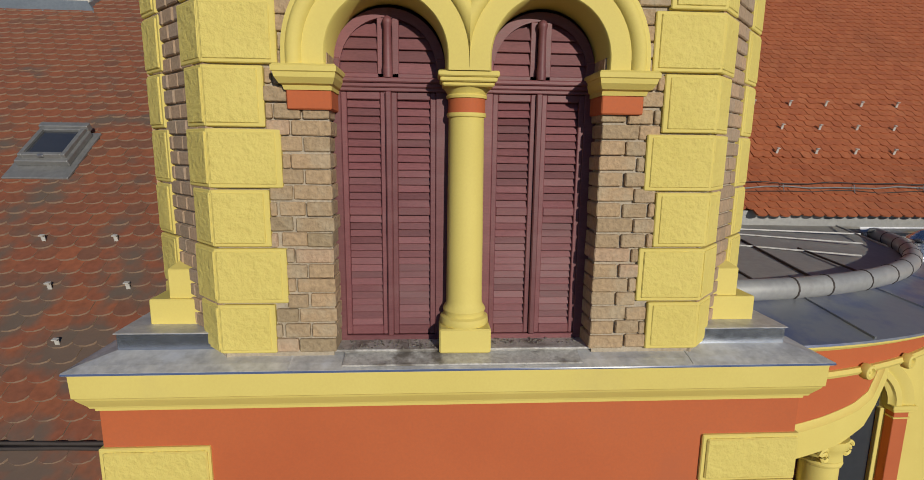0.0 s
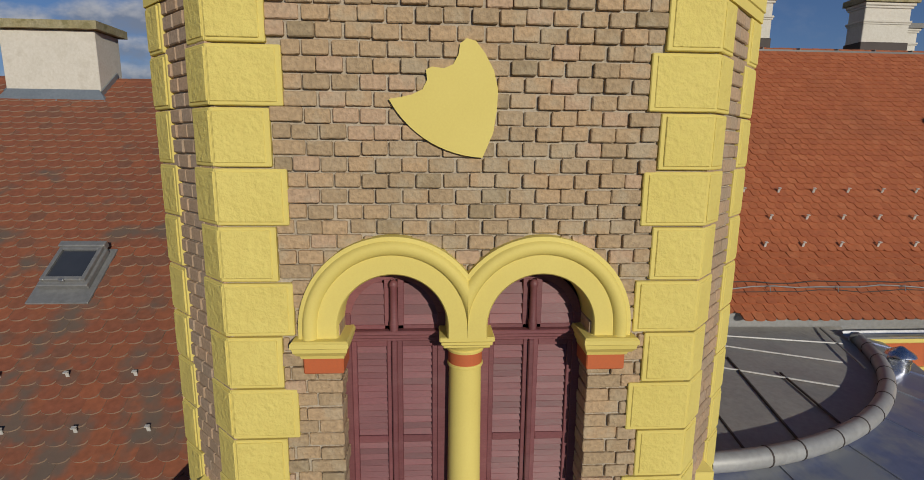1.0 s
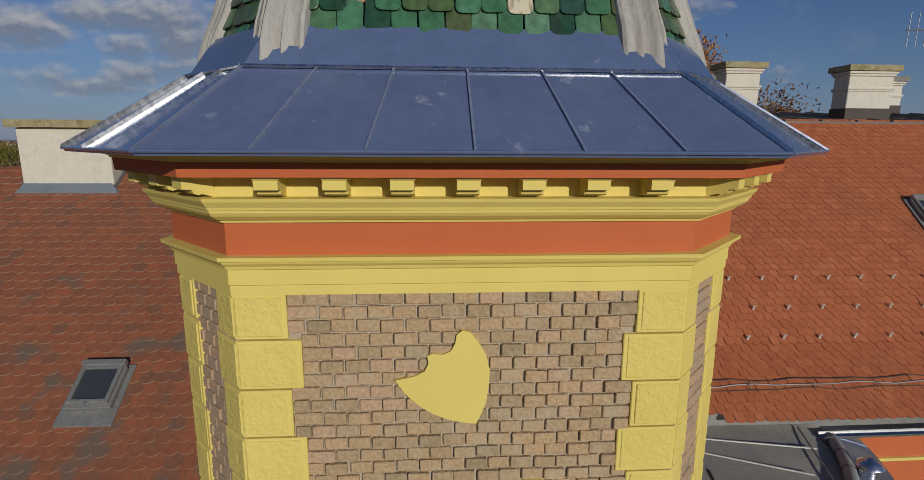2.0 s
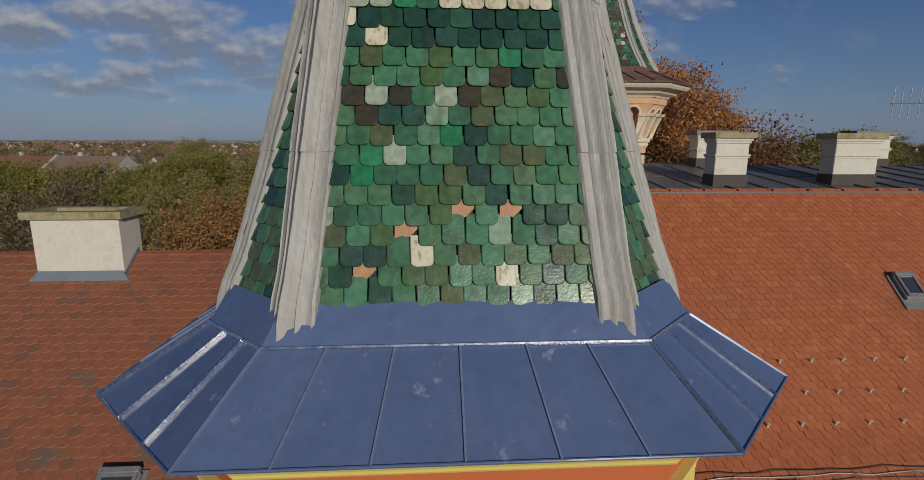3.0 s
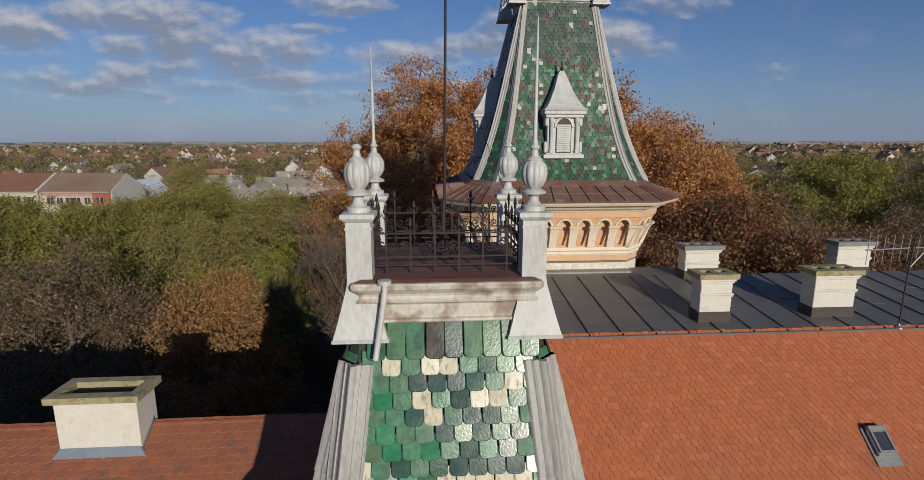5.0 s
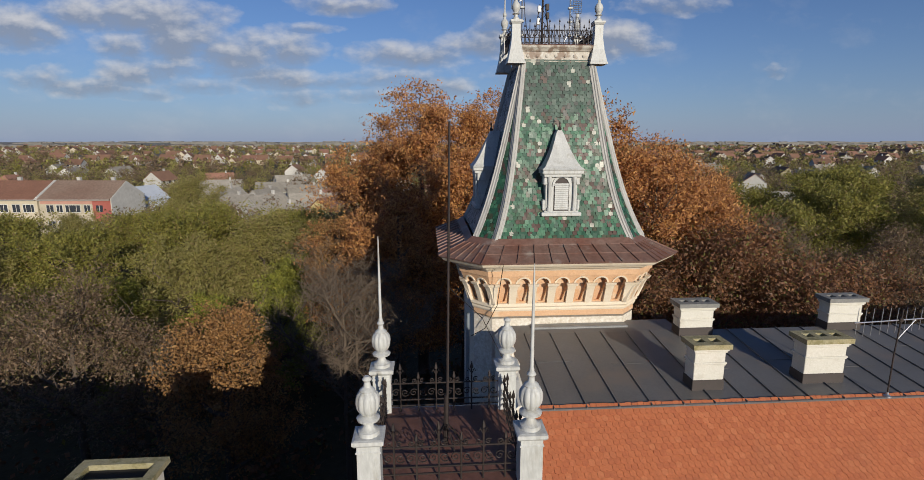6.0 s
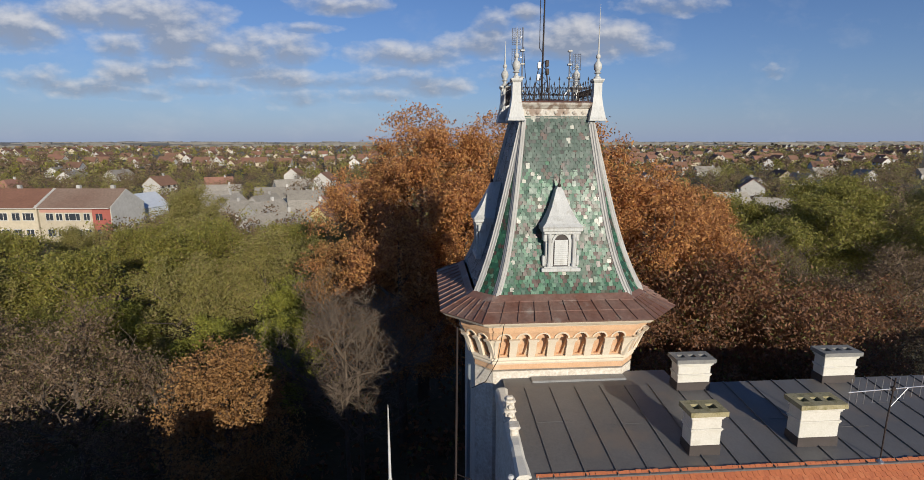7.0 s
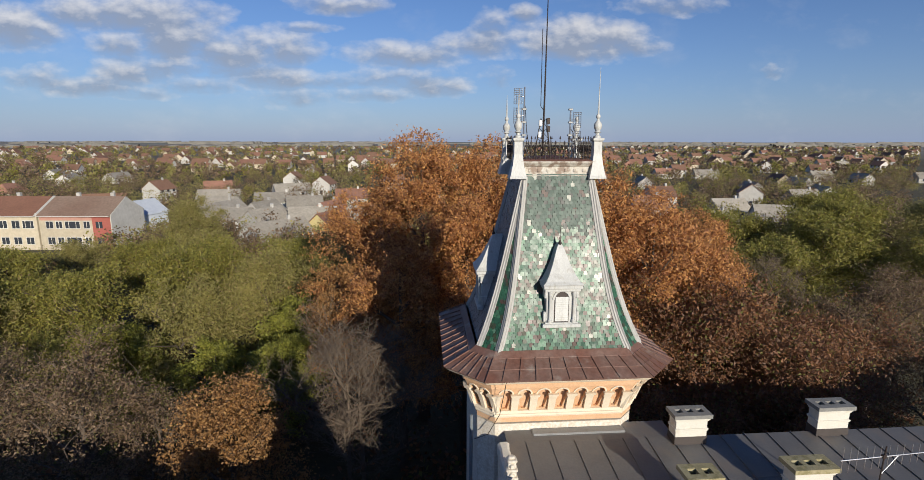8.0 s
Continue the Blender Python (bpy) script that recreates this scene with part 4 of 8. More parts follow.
def turret_roof():
    rng = random.Random(21)
    zs = [ROOF_Z0 + (18.46 - ROOF_Z0) * i / 12 for i in range(13)]
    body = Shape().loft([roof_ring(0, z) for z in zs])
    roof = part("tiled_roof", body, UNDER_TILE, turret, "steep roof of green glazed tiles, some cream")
    # front tiles, one by one: their glazes course by course from the foot, G green, V vivid, D dark teal, O olive, P dusty,
    # N brown, W whitish, C cream, B broken to the bare clay; x of the first tile
    W, dz = 0.142, 0.1184
    laid = [("GGDGGOPGPDPO", -0.752), ("GDBGOOGGCPDGO", -0.842), ("GDDGCGOGPGOO", -0.784), ("OGOBOGGWGDPP", -0.739), ("WGGGGOBGBDDP", -0.814), ("PGGDOOODGPGG", -0.752),
            ("DVGGGODGPGG", -0.722), ("OGVWGGDGOOGG", -0.806), ("PGOGPVDGGPG", -0.739), ("GNDDWGOGGGP", -0.692), ("PNWNGWNOPOG", -0.774), ("DOGGOGPNDON", -0.721),
            ("GOGGOGOVGG", -0.662), ("DCDDDDDDDD", -0.628), ("CDDDDDDDDD", -0.677), ("WWVGCCCCCG", -0.599), ("CGDGDDDDDC", -0.652), ("OVGVGDGDG", -0.570),
            ("GVGPDPDGD", -0.615), ("GGDCDDDGG", -0.545), ("VGCGDCCG", -0.489), ("GGDDDDGC", -0.515), ("GCGCCGDG", -0.569), ("GGGNDGOGG", -0.53)]
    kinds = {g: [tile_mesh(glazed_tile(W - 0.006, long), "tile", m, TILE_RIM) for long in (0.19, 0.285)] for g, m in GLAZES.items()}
    broken = Shape()
    broken.loft([[(x, y, z) for x, z in ((-0.068, 0.13), (-0.068, 0.02), (-0.02, 0.035), (0.01, 0.02), (0.045, 0.05), (0.068, 0.075), (0.068, 0.13))] for y in (0.0, -0.012)])
    kinds["B"] = [broken.mesh("tile", BARE_TILE)] * 2
    tilt = math.atan2(0.744, ROOF_Z1 - ROOF_Z0)
    for row, (codes, x0) in enumerate(laid):
        z = 15.487 + dz * row
        h = roof_plan(z)[1]
        ends = [(x0 - W, rng.choice("GDO"))] + [(x0 + W * i, g) for i, g in enumerate(codes)] + [(x0 + W * len(codes), rng.choice("GPO"))]
        for x, g in ends:
            if abs(x) > h - 0.06:
                continue
            ob = part("tile", kinds[g][1 if row == 23 else 0], BARE_TILE if g == "B" else GLAZES[g], roof)
            ob.location = (x + rng.uniform(-0.004, 0.004), roof_front(z) - 0.010, z + (0.03 if g == "B" else rng.uniform(-0.005, 0.005)))
            ob.rotation_euler = (-tilt + rng.gauss(0, 0.016), rng.uniform(-0.03, 0.03), rng.gauss(0, 0.030))
            ob.matrix_parent_inverse = Matrix.Identity(4)
    # the other faces, joined
    base = glazed_tile(W - 0.006, 0.19)
    for i in (1, 7, 2, 6):
        s = Shape()
        z, row = ROOF_Z0 - 0.01, 0
        while z < 18.25:
            oct_ring = roof_ring(0, z)
            up = roof_ring(0, z + 0.1)
            p, q = Vector(oct_ring[i]), Vector(oct_ring[(i + 1) % 8])
            mid2 = (Vector(up[i]) + Vector(up[(i + 1) % 8])) / 2
            mid = (p + q) / 2
            d = (q - p).normalized()
            upd = (mid2 - mid).normalized()
            m = Matrix.Identity(4)
            m.col[0][:3], m.col[2][:3], m.col[1][:3] = d, upd, upd.cross(d)
            half = (q - p).length / 2
            x = -math.ceil(half / W) * W + (W / 2 if row % 2 else 0)
            while x < half:
                if abs(x) < half - 0.03:
                    m.translation = mid + d * (x + rng.uniform(-0.008, 0.008))
                    s.add(base.v, base.f, m @ Matrix.Rotation(rng.uniform(-0.05, 0.05), 4, 'Y'))
                x += W
            z += dz
            row += 1
        part("side_tiles", tile_mesh(s, "side_tiles", GLAZE_ISLAND, TILE_RIM), GLAZE_ISLAND, roof, "overlapping green glazed tiles on a side face", kind="stuff")
    # moulded lead hips: sheets about a metre long, each lapped over the one below, their feet cut ragged
    flange = [(1.0, 0.0), (1.0, 0.056), (0.93, 0.066), (0.86, 0.058), (0.62, 0.057), (0.57, 0.068), (0.47, 0.072), (0.42, 0.061), (0.24, 0.064), (0.18, 0.080), (0.06, 0.088)]
    heights = sorted([ROOF_Z0 - 0.16 + 0.12 * j for j in range(25)] + [16.40, 16.406, 17.36, 17.366])
    for k in range(8):
        outer = k in (2, 3, 6, 7)
        rings = []
        for j, z in enumerate(heights):
            zz = max(z, ROOF_Z0)
            low = max(0.0, 1 - (z - ROOF_Z0 + 0.16) / 0.40)
            r = roof_ring(0.035 * low, z, zz)
            p = Vector(r[k])
            da = (Vector(r[(k - 1) % 8]) - p).normalized()
            db = (Vector(r[(k + 1) % 8]) - p).normalized()
            out = -(da + db).normalized()
            lap = 0.007 * (1 - ((z - 15.44) % 0.963) / 0.963)
            main = 0.180 - 0.035 * (z - 15.4) / 2.9
            slim = min(0.165, 0.118 + 0.05 * max(0.0, z - 15.5)) * (0.85 if outer else 1)
            wa, wb = (main, slim) if k in (1, 5) else (slim, main) if k in (0, 4) else (slim, 0.14) if k in (2, 6) else (0.14, slim)
            ring = []
            for q, w, side in ((-1, wa, da), (1, wb, db)):
                pts = [(u, hh) for u, hh in flange] + ([(0.0, 0.090)] if q < 0 else [])
                for u, hh in (pts if q < 0 else reversed(pts)):
                    rag = 0.018 * math.sin(q * u * 5 + k) + rng.uniform(-0.008, 0.008) if j == 0 else 0.0
                    dent = 1 + 0.035 * math.sin(j * 1.9 + u * 4 + k)
                    e = p + side * u * w * (1 + 0.12 * low) + out * (hh * dent * (0.8 if outer else 1) + lap + 0.02 * low)
                    ring.append((e.x, e.y, e.z + rag))
            rings.append(ring)
        part("hip_roll", Shape().loft(rings), LEAD, turret, "weathered grey moulded sheet-metal hip", smooth=True)


def turret_crown():
    def square(a, z):
        return [(-a, 4.37 - a, z), (a, 4.37 - a, z), (a, 4.45 + a, z), (-a, 4.45 + a, z)]
    prof = [(0.5, 18.478), (0.660, 18.478), (0.668, 18.488), (0.664, 18.504), (0.645, 18.512), (0.64, 18.612), (0.648, 18.622), (0.668, 18.634), (0.672, 18.650), (0.658, 18.664), (0.652, 18.680), (0.66, 18.70), (0.684, 18.724), (0.70, 18.742), (0.706, 18.772), (0.70, 18.785), (0.6, 18.80)]
    part("crown_cornice", Shape().loft([square(a, z) for a, z in prof]), RUST_TRIM, turret, "rust-stained pale cornice round the roof deck")
    part("roof_deck", Shape().loft([square(0.68, 18.788), square(0.64, 18.803), square(0.05, 18.83)]), RUST_FLOOR, turret, "rusty brown sheet-metal deck")
    # corner posts with urns and spikes
    for px, py in ((-0.645, 3.84), (0.645, 3.84), (-0.645, 5.08), (0.645, 5.08)):
        s = Shape()
        def sq(a, z):
            return [(px - a, py - a, z), (px + a, py - a, z), (px + a, py + a, z), (px - a, py + a, z)]
        s.loft([sq(a, z) for a, z in ((0.205, 18.352), (0.208, 18.372), (0.198, 18.380), (0.168, 18.48), (0.136, 18.60), (0.108, 18.71), (0.099, 18.745), (0.092, 18.80), (0.090, 19.17), (0.098, 19.172), (0.098, 19.182), (0.09, 19.19),
                                         (0.09, 19.225), (0.105, 19.235), (0.118, 19.25), (0.122, 19.255), (0.122, 19.285), (0.10, 19.292), (0.05, 19.294))])
        post = part("corner_post", s, PALE_METAL, turret, "pale sheet-metal post with splayed foot")
        z0 = 19.292
        prof = [(0.085, 0), (0.085, 0.035), (0.06, 0.045), (0.042, 0.07), (0.036, 0.10), (0.045, 0.115), (0.088, 0.125), (0.092, 0.14), (0.07, 0.152), (0.045, 0.165)]
        urn = Shape().lathe([(r, z0 + z) for r, z in prof], px, py, 24)
        urn.lathe([(r, z0 + z) for r, z in ((0.04, 0.163), (0.065, 0.185), (0.085, 0.225), (0.092, 0.27), (0.088, 0.315), (0.075, 0.345), (0.055, 0.365))], px, py, 40, 0.12, 10)
        urn.lathe([(r, z0 + z) for r, z in ((0.058, 0.362), (0.062, 0.372), (0.05, 0.385), (0.03, 0.40), (0.024, 0.44), (0.03, 0.45), (0.038, 0.46), (0.03, 0.475), (0.02, 0.485))], px, py, 20)
        part("urn", urn, PALE_METAL, post, "ribbed pale metal urn", smooth=True)
        if (px < 0) != (py < 4.5) or False:
            part("spike", Shape().lathe([(0.022, z0 + 0.48), (0.022, z0 + 0.50), (0.016, z0 + 0.52), (0.013, z0 + 0.9), (0.006, z0 + 1.32), (0.002, z0 + 1.36)], px, py, 10), PALE_METAL, post, "thin tapering spike", smooth=True)
    # wrought-iron railing between the posts
    def scroll(s, m, cx, cz, r, turn):
        pts = []
        for i in range(22):
            a = turn * (0.6 + i * 0.42)
            rr = r * (1 - i / 24)
            pts.append((cx + rr * math.cos(a), 0, cz + rr * math.sin(a)))
        s.tube(pts, 0.0055, 5, m)
    sides = [((-0.55, 3.9), (0.55, 3.9)), ((0.60, 3.94), (0.60, 4.98)), ((-0.55, 5.02), (0.55, 5.02)), ((-0.60, 3.94), (-0.60, 4.98))]
    for (ax, ay), (bx, by) in sides:
        p, q = Vector((ax, ay, 18.815)), Vector((bx, by, 18.815))
        d = (q - p).normalized()
        m = Matrix.Identity(4)
        m.col[0][:3], m.col[1][:3] = d, Vector((0, 0, 1)).cross(d)
        m.translation = p
        L = (q - p).length
        s = Shape()
        for z in (0.05, 0.115, 0.295):
            s.box(0, L, -0.006, 0.006, z, z + 0.012, 0, m)
        rail = part("railing", s, IRON, turret, "black wrought-iron railing with scrolls")
        n = 6
        for i in range(n):
            x = L * (i + 0.5) / n
            s = Shape()
            high = 0.44 if i % 2 == 0 else 0.34
            s.box(x - 0.008, x + 0.008, -0.007, 0.007, -0.03, high, 0.002, m)
            scroll(s, m, x - 0.048, 0.20, 0.042, 1)
            scroll(s, m, x + 0.048, 0.20, 0.042, -1)
            scroll(s, m, x - 0.04, 0.33, 0.028, -1)
            scroll(s, m, x + 0.04, 0.33, 0.028, 1)
            s.lathe([(0.004, high), (0.018, high + 0.02), (0.012, high + 0.05), (0.002, high + 0.085)], x, 0, 6, m=m)
            s.tube([(x, 0, high - 0.05), (x - 0.03, 0, high + 0.01), (x - 0.042, 0, high - 0.02)], 0.005, 5, m)
            s.tube([(x, 0, high - 0.05), (x + 0.03, 0, high + 0.01), (x + 0.042, 0, high - 0.02)], 0.005, 5, m)
            part("scrollwork", s, IRON, rail, smooth=True)
    mast = thing("lightning_mast", "rusty thin lightning rod with stay legs on the deck", "mast", (-0.02, 4.38, 18.77))
    part("rod", Shape().tube([(-0.02, 4.38, 18.78), (-0.01, 4.39, 19.3), (0.0, 4.39, 19.32), (0.03, 4.42, 21.72)], [0.024, 0.022, 0.013, 0.009], 8), IRON, mast, smooth=True)
    for k in range(4):
        a = k * math.pi / 2 + 0.5
        part("stay_leg", Shape().tube([(-0.015, 4.385, 19.05), (-0.02 + 0.2 * math.cos(a), 4.38 + 0.2 * math.sin(a), 18.77)], 0.008, 5), IRON, mast, smooth=True)
    part("stay_wire", Shape().tube([(0.03, 4.40, 20.3), (0.35, 4.75, 19.9), (0.60, 5.05, 19.35)], 0.004, 4), IRON, mast, smooth=True)
    pipe = Shape().tube([(-0.46, 3.66, 18.80), (-0.46, 3.66, 18.74), (-0.485, 3.62, 18.55), (-0.53, 3.55, 18.26)], 0.022, 10)
    pipe.lathe([(0.02, 18.78), (0.05, 18.79), (0.05, 18.82), (0.02, 18.825)], -0.46, 3.66, 12)
    part("drain_pipe", pipe, PALE_METAL, turret, "short grey overflow pipe", smooth=True)


def turret_base():
    x, yf, yb = 1.92, 2.82, 6.6
    def rect(off, z):
        return [(-x - off, yf - off, z), (x + off, yf - off, z), (x + off, yb, z), (-x - off, yb, z)]
    part("base_wall", Shape().loft([rect(0, GROUND), rect(0, 10.72)]), ORANGE, turret, "orange painted base below the ledge")
    prof = [(-0.1, 10.625), (0.012, 10.625), (0.014, 10.640), (0.03, 10.648), (0.034, 10.660), (0.055, 10.690), (0.068, 10.710), (0.072, 10.722), (0.080, 10.728), (0.084, 10.858), (-0.1, 10.862)]
    part("base_cornice", Shape().loft([rect(o, z) for o, z in prof]), YELLOW, turret, "yellow moulded cornice under the ledge")
    part("ledge_sheet", Shape().loft([rect(0.098, 10.857), rect(0.102, 10.874), rect(0.05, 10.894), rect(-0.10, 10.93)]), ZINC, turret, "weathered zinc sheet covering the ledge")
    for xx in (-0.92, 0.31, 1.22):
        part("sheet_seam", Shape().loft([[(xx + dx, yy, zz + dz) for dx, dz in ((0, -0.004), (0.012, -0.004), (0.010, 0.003), (0.002, 0.003))] for yy, zz in ((yf - 0.100, 10.876), (yf - 0.05, 10.895), (yf + 0.10, 10.930))]), ZINC, turret)
    part("drip_lip", Shape().tube([(-x - 0.10, yb, 10.866), (-x - 0.10, yf - 0.101, 10.866), (x + 0.10, yf - 0.101, 10.866), (x + 0.10, yb, 10.866)], 0.006, 6), BLUE_ZINC, turret, "thin bluish folded drip lip")
    # yellow corner blocks on the orange base
    for sgn in (-1, 1):
        z = 10.416
        wide = True
        while z > 6.5:
            w = 0.555 if wide else 0.46
            a, b = (x - w, x + 0.02) if sgn > 0 else (-x - 0.02, -x + w)
            block = part("quoin", Shape().box(a, b, yf - 0.02, yf + 0.4, z - 0.295, z - 0.006, 0.006), YELLOW, turret)
            part("raised_panel", Shape().box(a + 0.025, b - 0.012, yf - 0.034, yf, z - 0.275, z - 0.026, 0.008), YELLOW_ROUGH, block)
            z -= 0.295
            wide = not wide
    # sheet-covered steps and yellow stops in the cut corners
    for sgn in (-1, 1):
        def bx(s, x0, x1, y0, y1, z0, z1, b=0.006):
            a, c = (x0, x1) if sgn > 0 else (-x1, -x0)
            return s.box(a, c, y0, y1, z0, z1, b)
        part("corner_step", bx(Shape(), 1.285, 1.845, 2.895, 3.6, 10.90, 11.014), STEP_SHEET, turret, "sheet-covered step in the cut corner")
        part("step_top", bx(Shape(), 1.280, 1.855, 2.888, 3.6, 11.013, 11.019, 0.002), ZINC, turret)
        s = bx(Shape(), 1.20, 1.735, 3.035, 3.6, 11.01, 11.16)
        s = bx(s, 1.40, 1.635, 3.06, 3.6, 11.15, 11.325)
        a, c = (1.40, 1.635) if sgn > 0 else (-1.635, -1.40)
        mid = 1.56 * sgn
        s.loft([[(a, 3.065, 11.323), (c, 3.065, 11.323), (c, 3.6, 11.32), (a, 3.6, 11.32)], [(mid - 0.02, 3.2, 11.375), (mid + 0.02, 3.2, 11.375), (mid + 0.02, 3.6, 11.38), (mid - 0.02, 3.6, 11.38)]])
        part("corner_stop", s, YELLOW, turret, "stepped yellow corner stop")


turret_walls()
turret_quoins()
turret_windows()
plaster_patch()
turret_cornice()
turret_skirt()
turret_base()
turret_crown()

# ---- the main building: roofs and walls ----
RIDGE_L, RIDGE_R, EAVE_R, BREAK_R = 9.62, 10.97, 6.10, 7.10


def roof_z(x, y):
    """The height of the tiled roofs: one even slope at x < 2.2, a steeper one with a flatter foot beyond."""
    if x < 2.2:
        return 13.97 + 0.742 * (y - 9.06)
    if y > BREAK_R:
        return 15.377 - 0.91 * (RIDGE_R - y)
    return 15.377 - 0.91 * (RIDGE_R - BREAK_R) - 0.68 * (BREAK_R - y)


def roof_tilt(x, y):
    return math.atan(0.742 if x < 2.2 else 0.91 if y > BREAK_R else 0.68)


building = thing("main_building", "long building with orange clay-tiled roofs and a grey sheet-metal top", "building", (12, 9, GROUND))


def clay_tile(w=0.187, length=0.34, seg=5, curve=0.055, half=0.495, lift=0.040, thick=0.026):
    """A beaver-tail tile: x across, y up the slope from its rounded lower edge, z off the roof."""
    low = []
    for i in range(seg + 1):
        a = math.pi * (1 + i / seg)
        low.append((w * half * math.cos(a), curve + curve * math.sin(a)))
    pts = [*low, (w * half, length), (-w * half, length)]
    hi = [(x, y, lift * (1 - y / length) + thick) for x, y in pts]
    lo = [(x, y, lift * (1 - y / length)) for x, y in pts]
    n = len(pts)
    f = [tuple(range(n))] + [(i, i + 1, i + 1 + n, i + n) for i in range(seg)] + [(seg, seg + 1, seg + 1 + n, seg + n), (n - 1, 0, n, 2 * n - 1)]
    return hi + lo, f


def tile_field(x0, x1, y0, y1, keep, seed, w=0.187, course=0.150, loose=1.0):
    """Places of tiles on the roof plane: centre x, lower edge y."""
    rng = np.random.default_rng(seed)
    out = []
    y, r = y0, -1
    while y + course * 0.7 < y1:
        if r >= 0:
            y += course * math.cos(roof_tilt(x1, y))
        r += 1
        cols = int((x1 - x0) / w)
        for c in range(cols):
            x = x0 + (c + (0.5 if r % 2 else 0.0) + 0.5) * w
            if keep(x, y):
                out.append((x + rng.normal(0, 0.003), y + rng.normal(0, 0.004), rng.normal(0, 0.012) * loose, rng.normal(0, 0.018) * loose))
    return out


def joined_tiles(places, shape=None):
    v, f = shape or clay_tile()
    base = np.array(v)
    n = len(base)
    verts, faces = [], []
    for k, (x, y, yaw, lift) in enumerate(places):
        ct, st = math.cos(roof_tilt(x, y)), math.sin(roof_tilt(x, y))
        c, s = math.cos(yaw), math.sin(yaw)
        px, py, pz = base[:, 0] * c - base[:, 1] * s, base[:, 0] * s + base[:, 1] * c, base[:, 2] + lift * 0.25 * (0.2 - base[:, 1])
        verts.append(np.stack([x + px, y + py * ct - pz * st, roof_z(x, y) + py * st + pz * ct], 1))
        faces += [tuple(i + k * n for i in q) for q in f]
    s = Shape()
    s.v = [tuple(p) for p in np.concatenate(verts).tolist()]
    s.f = faces
    return s


def roof_bed(x0, x1, y0, y1, thick=0.12):
    s = Shape()
    ys = [y0, BREAK_R, y1] if x0 > 2.2 else [y0, y1]
    return s.loft([[(x, y, roof_z(x0, y) + dz) for x, dz in ((x0, -0.006), (x1, -0.006), (x1, -thick), (x0, -thick))] for y in ys])


